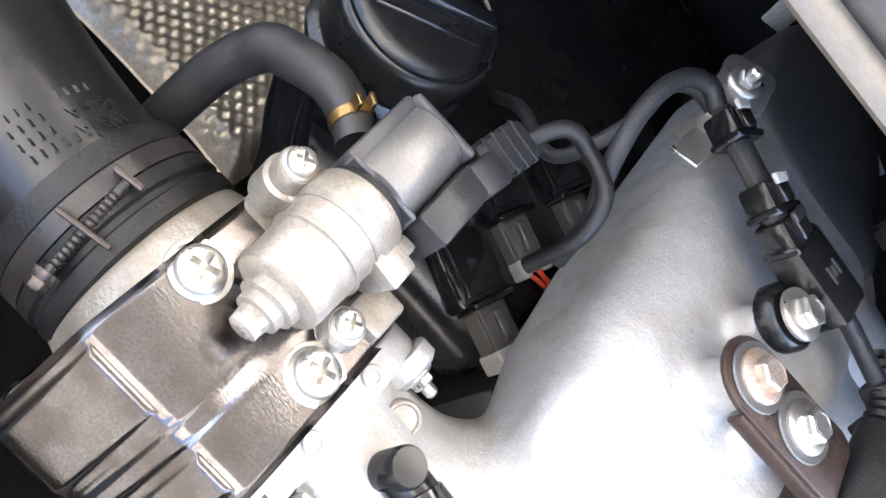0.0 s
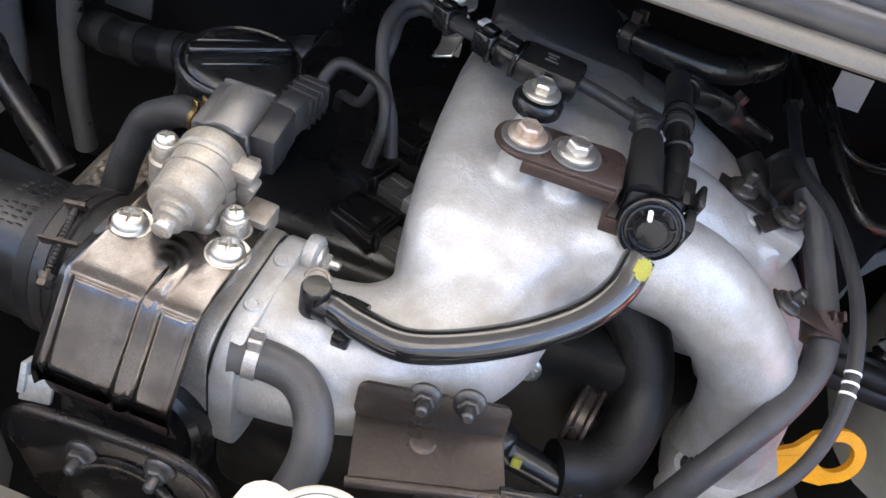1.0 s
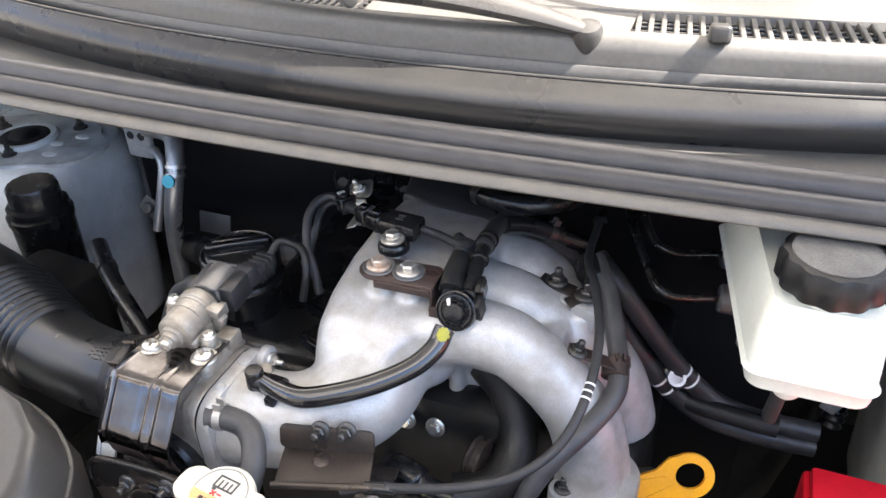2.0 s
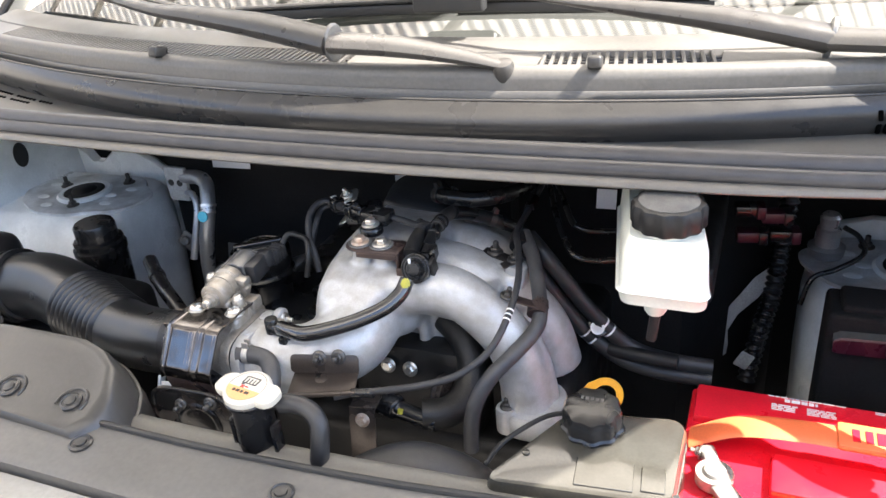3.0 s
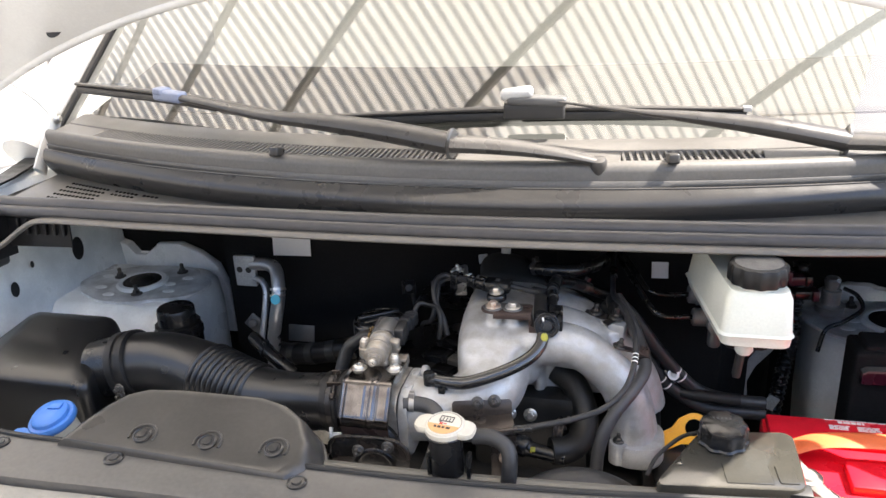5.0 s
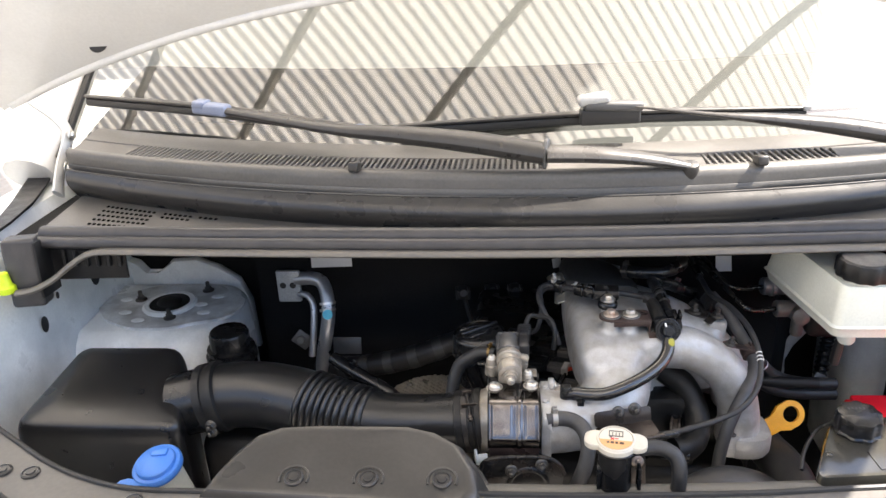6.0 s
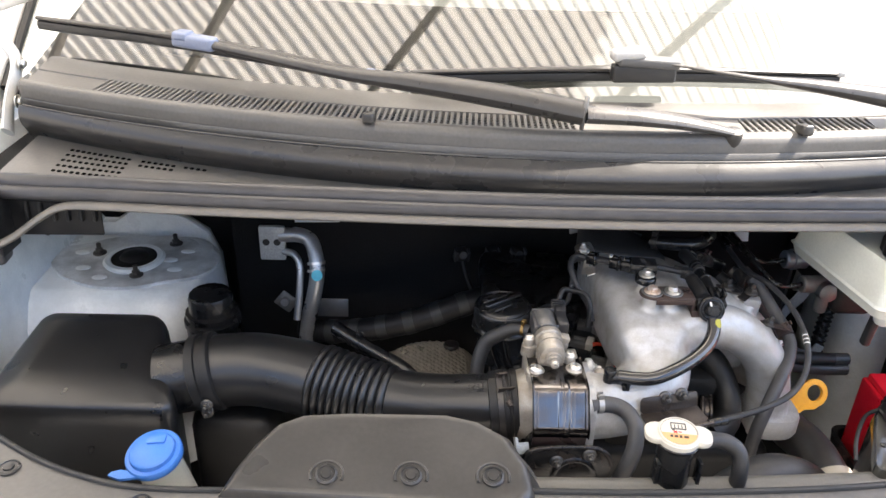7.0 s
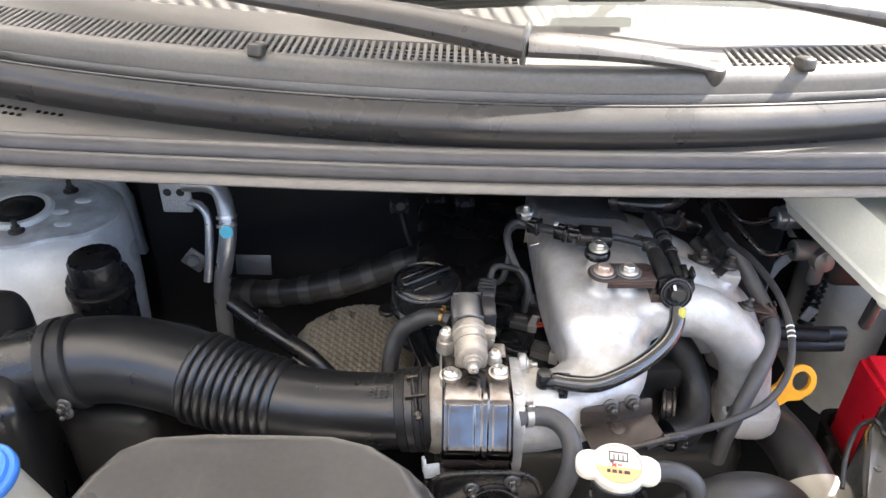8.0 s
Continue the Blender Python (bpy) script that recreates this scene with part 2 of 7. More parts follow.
def roof_material():
    """Translucent corrugated sheeting that daylight comes through."""
    m = bpy.data.materials.new("translucent_roof_sheet")
    m.use_nodes = True
    nodes, links = m.node_tree.nodes, m.node_tree.links
    nodes.remove(nodes["Principled BSDF"])
    out = nodes["Material Output"]
    front, back, mix, tex, ramp = nodes.new("ShaderNodeBsdfDiffuse"), nodes.new("ShaderNodeBsdfTranslucent"), nodes.new("ShaderNodeMixShader"), nodes.new("ShaderNodeTexNoise"), nodes.new("ShaderNodeMixRGB")
    tex.inputs["Scale"].default_value = 1.3
    ramp.inputs["Color1"].default_value, ramp.inputs["Color2"].default_value = (0.80, 0.74, 0.64, 1), (0.90, 0.86, 0.78, 1)
    links.new(tex.outputs["Fac"], ramp.inputs["Fac"])
    for s in (front, back):
        links.new(ramp.outputs["Color"], s.inputs["Color"])
    mix.inputs["Fac"].default_value = 0.7
    links.new(front.outputs["BSDF"], mix.inputs[1])
    links.new(back.outputs["BSDF"], mix.inputs[2])
    links.new(mix.outputs["Shader"], out.inputs["Surface"])
    return m


GLASS, ROOF = glass_material(), roof_material()

# ---- builders ----
WORLD = {}


def thing(name, at, label, category, group="", kind=""):
    """An Empty at the base of a thing, which its parts hang from."""
    ob = tagged(new(name), label, category, group, kind)
    ob.empty_display_size = 0.02
    ob.location = at
    WORLD[ob] = Matrix.Translation(at)
    return ob


def finish(bm, name, mat, sharp=38):
    bmesh.ops.recalc_face_normals(bm, faces=bm.faces)
    for f in bm.faces:
        f.smooth = True
    for e in bm.edges:
        if len(e.link_faces) == 2 and e.calc_face_angle(0) > radians(sharp):
            e.smooth = False
    data = bpy.data.meshes.new(name)
    bm.to_mesh(data)
    bm.free()
    data.materials.append(mat)
    return data


def part(name, bm, mat, parent, label="", m=None, sharp=38):
    """Links a bmesh, or a mesh that is shared, as one mesh object under a thing or a part. m: its pose in the world."""
    data = finish(bm, name, mat, sharp) if isinstance(bm, bmesh.types.BMesh) else bm
    ob = new(name, data)
    m = m or Matrix()
    ob.parent = parent
    ob.matrix_parent_inverse = WORLD[parent].inverted()
    ob.matrix_basis = m
    WORLD[ob] = m
    if label:
        ob["label"] = label
    return ob


def single(name, bm, mat, label, category, group="", kind="", sharp=38):
    """A thing of one mesh."""
    ob = tagged(new(name, finish(bm, name, mat, sharp)), label, category, group, kind)
    WORLD[ob] = Matrix()
    return ob


def B():
    return bmesh.new()


def spline(points, steps=8):
    """A smooth curve through points."""
    p = [Vector(v) for v in points]
    p = [2 * p[0] - p[1], *p, 2 * p[-1] - p[-2]]
    out = []
    for i in range(1, len(p) - 2):
        for k in range(steps):
            t = k / steps
            out.append(0.5 * (2 * p[i] + (p[i + 1] - p[i - 1]) * t + (2 * p[i - 1] - 5 * p[i] + 4 * p[i + 1] - p[i + 2]) * t * t + (3 * p[i] - p[i - 1] - 3 * p[i + 1] + p[i + 2]) * t ** 3))
    return out + [p[-2]]


def skin(bm, rings, caps=True, closed=True):
    """Faces between rings of points with the same count."""
    vs = [[bm.verts.new(v) for v in ring] for ring in rings]
    n = len(vs[0])
    for a, b in zip(vs, vs[1:]):
        for i in range(n if closed else n - 1):
            j = (i + 1) % n
            bm.faces.new((a[i], a[j], b[j], b[i]))
    if caps and closed:
        bm.faces.new(vs[0][::-1])
        bm.faces.new(vs[-1])
    return bm


def sweep(bm, points, r, n=14, steps=8, flat=1.0, caps=True, up=None):
    """A round or oval bar along a smooth curve. r: a radius, one for each point, or a function of 0..1."""
    path = spline(points, steps) if steps > 1 else [Vector(v) for v in points]
    radii = []
    for i in range(len(path)):
        u = i / (len(path) - 1)
        if callable(r):
            radii.append(r(u))
        elif isinstance(r, (list, tuple)):
            f = u * (len(r) - 1)
            k = min(int(f), len(r) - 2)
            radii.append(r[k] + (r[k + 1] - r[k]) * (f - k))
        else:
            radii.append(r)
    tangents = [(path[min(i + 1, len(path) - 1)] - path[max(i - 1, 0)]).normalized() for i in range(len(path))]
    side = Vector(up) if up else (Vector((0, 0, 1)) if abs(tangents[0].z) < 0.9 else Vector((0, 1, 0)))
    rings = []
    for p, t, rad in zip(path, tangents, radii):
        side = (side - t * side.dot(t)).normalized()
        other = t.cross(side)
        rings.append([p + rad * (math.cos(a) * side * flat + math.sin(a) * other) for a in (2 * math.pi * k / n for k in range(n))])
    return skin(bm, rings, caps)


def axis_pose(at, along, roll=0.0):
    """The pose whose z points along a direction."""
    return Matrix.Translation(at) @ Vector(along).to_track_quat("Z", "Y").to_matrix().to_4x4() @ Matrix.Rotation(radians(roll), 4, "Z")


def lathe(bm, profile, m=None, n=24, lobes=0, depth=0.0):
    """A turned shape: (radius, height) pairs round the z of m. lobes: grips round the edge."""
    m = m or Matrix()
    rings = []
    for r, z in profile:
        rings.append([m @ Vector(((r + (depth * math.cos(lobes * a) if lobes else 0)) * math.cos(a), (r + (depth * math.cos(lobes * a) if lobes else 0)) * math.sin(a), z)) for a in (2 * math.pi * k / n for k in range(n))])
    return skin(bm, rings)


def slab(bm, size, m, bevel=0.002, seg=2):
    """A box with rounded edges."""
    geo = bmesh.ops.create_cube(bm, size=1.0, matrix=m @ Matrix.Diagonal((*size, 1)))
    if bevel:
        edges = list({e for v in geo["verts"] for e in v.link_edges})
        bmesh.ops.bevel(bm, geom=edges, offset=bevel, segments=seg, affect="EDGES", profile=0.5)
    return bm


def plate(bm, outline, thick, m, bevel=0.0):
    """A flat plate: an outline in the x and y of m, thick along z."""
    bottom = [bm.verts.new(m @ Vector((x, y, 0))) for x, y in outline]
    top = [bm.verts.new(m @ Vector((x, y, thick))) for x, y in outline]
    n = len(outline)
    faces = [bm.faces.new(bottom[::-1]), bm.faces.new(top)]
    for i in range(n):
        faces.append(bm.faces.new((bottom[i], bottom[(i + 1) % n], top[(i + 1) % n], top[i])))
    if bevel:
        edges = [e for e in faces[1].edges] + [e for e in faces[0].edges]
        bmesh.ops.bevel(bm, geom=edges, offset=bevel, segments=2, affect="EDGES", profile=0.5)
    return bm


def rounded(w, h, r, seg=5):
    """The outline of a rounded rectangle about the origin."""
    out = []
    for cx, cy, a0 in ((w / 2 - r, h / 2 - r, 0), (-w / 2 + r, h / 2 - r, 90), (-w / 2 + r, -h / 2 + r, 180), (w / 2 - r, -h / 2 + r, 270)):
        for k in range(seg + 1):
            a = radians(a0 + 90 * k / seg)
            out.append((cx + r * math.cos(a), cy + r * math.sin(a)))
    return out


def bent_sheet(bm, profile, x0, x1, thick, cols=2, lift=None):
    """Sheet metal bent along x: profile of (y, z), drawn out from x0 to x1. lift(u, v): height added along the sheet's normal."""
    pts = [Vector((0, y, z)) for y, z in profile]
    normals = []
    for i in range(len(pts)):
        t = (pts[min(i + 1, len(pts) - 1)] - pts[max(i - 1, 0)]).normalized()
        normals.append(Vector((0, -t.z, t.y)))
    grids = []
    for side in (0, -thick):
        grid = []
        for c in range(cols + 1):
            u = c / cols
            grid.append([bm.verts.new(p + Vector((x0 + (x1 - x0) * u, 0, 0)) + k * (side + (lift(u, i / (len(pts) - 1)) if lift else 0))) for i, (p, k) in enumerate(zip(pts, normals))])
        grids.append(grid)
    top, low = grids
    n = len(pts)
    for g in (top, low):
        for c in range(cols):
            for i in range(n - 1):
                bm.faces.new((g[c][i], g[c + 1][i], g[c + 1][i + 1], g[c][i + 1]))
    for c in (0, cols):
        for i in range(n - 1):
            bm.faces.new((top[c][i], top[c][i + 1], low[c][i + 1], low[c][i]))
    for i in (0, n - 1):
        for c in range(cols):
            bm.faces.new((top[c][i], top[c + 1][i], low[c + 1][i], low[c][i]))
    return bm


def hex_bolt(r=0.006, h=0.006, washer=0.0095, stud=0.0):
    """A flange bolt about the origin, head along z."""
    bm = B()
    lathe(bm, [(washer * 0.6, -0.001), (washer, -0.001), (washer, 0.0005), (washer * 0.92, 0.0012), (r * 1.05, 0.002)], n=24)
    ring = lambda k, z: [Vector((k * r * math.cos(a), k * r * math.sin(a), z)) for a in (math.pi / 3 * i for i in range(6))]
    skin(bm, [ring(1, 0.001), ring(1, h * 0.85), ring(0.84, h)])
    lathe(bm, [(r * 0.62, h - 0.0005), (r * 0.62, h + 0.0001), (r * 0.5, h - 0.0006)], n=16)
    if stud:
        lathe(bm, [(r * 0.55, h), (r * 0.55, h + stud - 0.001), (r * 0.35, h + stud)], n=12)
    return bm


def cross_screw(r=0.0055, h=0.0035):
    """A pan-head cross screw about the origin, head along z, with a real cross recess."""
    bm = B()
    turns = [2 * math.pi * k / 48 for k in range(48)]

    def circle(rr, z):
        return [Vector((rr * math.cos(a), rr * math.sin(a), z)) for a in turns]

    def cross(z, reach, width):
        out = []
        for a in turns:
            off = abs((a + math.pi / 4) % (math.pi / 2) - math.pi / 4)
            rr = min(reach, width / max(math.sin(off), 1e-4))
            out.append(Vector((rr * math.cos(a), rr * math.sin(a), z)))
        return out

    skin(bm, [circle(r * 1.16, -0.0006), circle(r * 1.18, 0.0002), circle(r * 1.02, 0.0008), circle(r, h * 0.5), circle(r * 0.9, h * 0.82), circle(r * 0.72, h * 0.98), cross(h * 1.02, r * 0.60, r * 0.15), cross(h * 0.25, r * 0.42, r * 0.09)])
    return bm


HEX = finish(hex_bolt(), "bolt", BOLT)
HEX_RUST = finish(hex_bolt(), "bolt", RUSTY)
HEX_DARK = finish(hex_bolt(0.005, 0.005, 0.0075, 0.006), "bolt", DARK_BOLT)
HEX_SMALL = finish(hex_bolt(0.0045, 0.005, 0.007, 0.005), "bolt", BOLT)
SCREW = finish(cross_screw(), "screw", BOLT)
SCREW_SMALL = finish(cross_screw(0.0038, 0.003), "screw", BOLT)
CENTRE = 0.065


def bow(x, k=0.24):
    return k * (x - CENTRE) ** 2

# ---- car body ----
def build_hood():
    ob = thing("hood", (CENTRE, 0.45, 1.30), "raised white car bonnet seen from below with its curved rear edge", "car hood")
    c50, s50 = math.cos(radians(50)), math.sin(radians(50))

    def at(dx, v, off=0.0):
        z = 1.398 - 0.26 * dx * dx
        y = 0.379 + (1.326 - z) * 0.839
        crown = 0.05 * (1 - (dx / 0.85) ** 2)
        return Vector((CENTRE + dx, y - v * c50 + (off + crown * min(1, v * 2)) * s50 * -1, z + v * s50 + (off + crown * min(1, v * 2)) * c50))

    bm = B()
    cols, rows = 40, 14
    for off in (0.0, 0.022):
        g = [[bm.verts.new(at(-0.82 + 1.64 * i / cols, 1.05 * j / rows, off)) for j in range(rows + 1)] for i in range(cols + 1)]
        for i in range(cols):
            for j in range(rows):
                bm.faces.new((g[i][j], g[i + 1][j], g[i + 1][j + 1], g[i][j + 1]))
        if off == 0:
            low = g
    for i in range(cols):
        for j in (0, rows):
            bm.faces.new((low[i][j], low[i + 1][j], g[i + 1][j], g[i][j]))
    for j in range(rows):
        for i in (0, cols):
            bm.faces.new((low[i][j], low[i][j + 1], g[i][j + 1], g[i][j]))
    part("panel", bm, BODY, ob)
    bm = B()
    sweep(bm, [at(-0.80 + 1.6 * i / 24, 0.006, -0.004) for i in range(25)], 0.007, n=10, steps=2)
    part("hem", bm, BODY, ob, "folded rear hem of the bonnet")
    for dx, v in ((-0.600, 0.034), (0.617, 0.022)):
        p, q = at(dx, v, -0.0012), at(dx, v + 0.001, -0.02)
        bm = B()
        lathe(bm, [(0.0005, 0), (0.013, 0), (0.013, 0.0008), (0.0005, 0.0008)], axis_pose(p, q - p), n=20)
        part("drain_hole", bm, INK, ob, "dark oval hole in the bonnet's inner panel")
    return ob


def build_windscreen():
    ob = thing("windscreen", (CENTRE, 0.45, 1.15), "sloping car windscreen reflecting a corrugated roof", "windshield", kind="structure")
    slope = radians(36)

    def at(x, v, off=0.0):
        return Vector((x, 0.448 + bow(x, 0.20) + v * math.cos(slope) - off * math.sin(slope), 1.150 + v * math.sin(slope) + off * math.cos(slope) - 0.03 * (x - CENTRE) ** 2))

    bm = B()
    g = [[bm.verts.new(at(-0.74 + 1.61 * i / 32, -0.02 + 1.0 * j / 12)) for j in range(13)] for i in range(33)]
    for i in range(32):
        for j in range(12):
            bm.faces.new((g[i][j], g[i + 1][j], g[i + 1][j + 1], g[i][j + 1]))
    pane = part("pane", bm, GLASS, ob)
    pane.visible_shadow = False
    for s, name in ((-0.745, "pillar_trim"), (0.875, "pillar_trim")):
        bm = B()
        sweep(bm, [at(s, -0.02), at(s, 0.3), at(s, 0.7), at(s, 1.0)], 0.007, n=8, steps=4)
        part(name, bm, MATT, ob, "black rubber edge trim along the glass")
        bm = B()
        sweep(bm, [at(s + math.copysign(0.05, s), -0.06), at(s + math.copysign(0.05, s), 0.3), at(s + math.copysign(0.05, s), 0.7), at(s + math.copysign(0.05, s), 1.0)], 0.045, n=12, steps=4)
        part("pillar", bm, BODY, ob, "white painted windscreen pillar")
    return ob


def build_interior():
    bm = B()
    rings = []
    for i in range(21):
        x = -0.72 + 1.57 * i / 20
        y0 = 0.47 + bow(x, 0.20)
        rings.append([Vector((x, y0, 1.135)), Vector((x, y0 + 0.10, 1.16)), Vector((x, y0 + 0.30, 1.21)), Vector((x, y0 + 0.36, 1.20)), Vector((x, y0 + 0.38, 1.115)), Vector((x, y0 + 0.02, 1.115))])
    skin(bm, rings)
    dash = thing("dashboard", (CENTRE, 0.60, 1.115), "dark grey vinyl dashboard top behind the windscreen", "dashboard")
    part("top_pad", bm, DASH, dash)
    for x in (-0.42, -0.10, 0.24, 0.56):
        bm = B()
        slab(bm, (0.22, 0.014, 0.004), pose(x, 0.565 + bow(x, 0.20), 1.1605, 14, 0, math.degrees(math.atan(0.4 * (x - CENTRE)))), 0.001, 1)
        part("defroster_slot", bm, INK, dash, "black defroster slot")
    bm = B()
    slab(bm, (2.4, 0.05, 1.6), pose(CENTRE, 1.9, 1.5), 0.01)
    single("wall_cabin", bm, LINING, "grey cabin rear partition seen through the windscreen", "partition", kind="structure")
    bm = B()
    slab(bm, (2.4, 0.75, 0.05), pose(CENTRE, 1.62, 1.80), 0.01)
    single("ceiling_cabin", bm, LINING, "grey cabin headlining above the windscreen", "ceiling", kind="structure")


COWL = [(0.324, 1.068), (0.313, 1.078), (0.3055, 1.088), (0.3035, 1.097), (0.3060, 1.105), (0.3115, 1.112), (0.317, 1.1165), (0.3205, 1.1195), (0.323, 1.1195), (0.3245, 1.117), (0.3260, 1.107), (0.3305, 1.106), (0.331, 1.1185), (0.3325, 1.1265), (0.3335, 1.1275), (0.3352, 1.1252), (0.3362, 1.128), (0.337, 1.138), (0.340, 1.1445), (0.345, 1.1485), (0.352, 1.150), (0.357, 1.148), (0.360, 1.140)]
COWL_BACK = [(0.402, 1.143), (0.406, 1.149), (0.425, 1.152), (0.450, 1.155), (0.470, 1.150)]


def cowl_ring(profile, x):
    u = x - CENTRE
    lift = -0.006 * u + 0.004 * (u / 0.72) ** 4
    out = []
    for y, z in profile:
        k = 0.285 + (0.25 - 0.285) * min(1, max(0, (z - 1.085) / 0.034)) + (0.232 - 0.25) * min(1, max(0, (z - 1.119) / 0.028))
        out.append(Vector((x, y + k * u * u, z + lift)))
    return out


def shelf(x, f):
    """The flat ledge between the weatherstrip and the cowl's face; f from its front to its back."""
    u = x - CENTRE
    y0, y1 = 0.262 + 0.085 * u * u, 0.316 + 0.285 * u * u
    return Vector((x, y0 + (y1 - y0) * f, 1.076 + (0.001 + 0.015 * u * u) * f))


def open_sheet(profile, x0, x1, n, thick=0.003):
    """A bent strip that follows the cowl, with a back face so that it has thickness."""
    bm = B()
    tops, lows = [], []
    for i in range(n + 1):
        ring = cowl_ring(profile, x0 + (x1 - x0) * i / n)
        tops.append(ring)
        lows.append([v + Vector((0, thick * 0.6, -thick)) for v in ring][::-1])
    skin(bm, [a + b for a, b in zip(tops, lows)])
    return bm


def build_cowl():
    ob = thing("cowl_panel", (CENTRE, 0.33, 1.10), "grey-black plastic cowl panel with slotted air grilles below the windscreen", "cowl")
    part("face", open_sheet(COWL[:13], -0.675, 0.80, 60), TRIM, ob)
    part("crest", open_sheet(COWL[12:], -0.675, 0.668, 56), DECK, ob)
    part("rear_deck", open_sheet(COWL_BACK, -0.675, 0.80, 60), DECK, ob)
    # black bed puts the shade between the slats into colour
    part("grille_bed", open_sheet([(0.358, 1.134), (0.404, 1.136)], -0.675, 0.80, 60), VOID, ob, "bed coloured black for the shade below the grille slots")
    bare = [(0.358, 1.1435), (0.404, 1.1475)]
    for x0, x1 in ((0.062, 0.283), (0.466, 0.80), (-0.675, -0.57)):
        part("blank_deck", open_sheet(bare, x0, x1, 12), DECK, ob)
    bm = B()
    sweep(bm, [cowl_ring([(0.3222, 1.1206)], -0.67 + 1.465 * i / 40)[0] for i in range(41)], 0.0013, n=8, steps=2)
    part("lip_bead", bm, COVER, ob, "thin pale bead along the cowl's lip")
    bm = B()
    skin(bm, [[shelf(x, 0), shelf(x, 0.5), shelf(x, 1), shelf(x, 1) - Vector((0, 0, 0.003)), shelf(x, 0) - Vector((0, 0, 0.003))] for x in (-0.66 + 1.45 * i / 60 for i in range(61))])
    part("front_shelf", bm, DECK, ob)
    # pocket for the wiper pivot and the notched end piece by the wing
    part("pivot_pocket", open_sheet([(0.331, 1.1185), (0.337, 1.127), (0.352, 1.131), (0.376, 1.136)], 0.668, 0.80, 12), TRIM, ob)
    for w, d, h, x, y, z, turn in ((0.020, 0.040, 0.046, 0.757, 0.455, 1.158, 30), (0.034, 0.012, 0.022, 0.760, 0.434, 1.172, 30), (0.026, 0.014, 0.014, 0.770, 0.440, 1.146, 30), (0.010, 0.050, 0.030, 0.742, 0.462, 1.150, 30)):
        bm = B()
        slab(bm, (w, d, h), pose(x, y, z, 0, 0, turn), 0.003, 2)
        part("end_lug", bm, TRIM, ob, "notched plastic end piece of the cowl")
    bar = B()
    slab(bar, (0.0042, 0.046, 0.012), pose(0, 0, 0), 0.0008, 1)
    slat = finish(bar, "grille_slat", DECK)
    x = -0.57
    while x < 0.06:
        p = cowl_ring([(0.381, 1.1415)], x)[0]
        part("grille_slat", slat, TRIM, ob, m=pose(*p, 4, 0, -math.degrees(math.atan(0.48 * (x - CENTRE))) * -1))
        x += 0.0078
    x = 0.287
    while x < 0.466:
        p = cowl_ring([(0.381, 1.1415)], x)[0]
        part("grille_slat", slat, TRIM, ob, m=pose(*p, 4, 0, math.degrees(math.atan(0.48 * (x - CENTRE)))))
        x += 0.0095
    for x0, x1 in ((-0.572, 0.062), (0.284, 0.468)):
        for y in (0.371, 0.381, 0.391):
            bm = B()
            sweep(bm, [cowl_ring([(y, 1.1438)], x0 + (x1 - x0) * i / 24)[0] for i in range(25)], 0.0014, n=8, steps=2)
            part("grille_rail", bm, TRIM, ob, "thin bar across the grille slots")
    for x in (-0.197, 0.349):
        p = cowl_ring([(0.345, 1.154)], x)[0]
        bm = B()
        slab(bm, (0.015, 0.022, 0.014), pose(*p, -12, 0, math.degrees(math.atan(0.48 * (x - CENTRE)))), 0.0035, 3)
        part("clip", bm, TRIM, ob, "small plastic hood-stop clip")
    # slots are black pieces set in the face, coloured as shaded openings
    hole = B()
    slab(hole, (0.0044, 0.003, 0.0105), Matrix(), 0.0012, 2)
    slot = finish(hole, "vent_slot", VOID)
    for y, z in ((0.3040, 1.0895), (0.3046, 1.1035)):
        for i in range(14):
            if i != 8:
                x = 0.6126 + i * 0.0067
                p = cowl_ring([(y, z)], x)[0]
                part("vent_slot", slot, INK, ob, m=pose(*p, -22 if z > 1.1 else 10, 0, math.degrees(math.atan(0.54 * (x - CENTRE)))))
    # holes are black pieces on the shelf, dark where a recess would be shaded
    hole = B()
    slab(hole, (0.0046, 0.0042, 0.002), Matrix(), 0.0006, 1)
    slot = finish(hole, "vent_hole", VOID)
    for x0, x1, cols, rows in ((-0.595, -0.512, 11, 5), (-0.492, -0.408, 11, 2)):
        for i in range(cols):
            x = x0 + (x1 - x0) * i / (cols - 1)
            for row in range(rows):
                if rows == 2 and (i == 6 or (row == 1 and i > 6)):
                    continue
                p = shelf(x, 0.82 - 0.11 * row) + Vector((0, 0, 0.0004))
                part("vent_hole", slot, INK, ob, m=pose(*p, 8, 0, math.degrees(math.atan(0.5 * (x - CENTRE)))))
    return ob


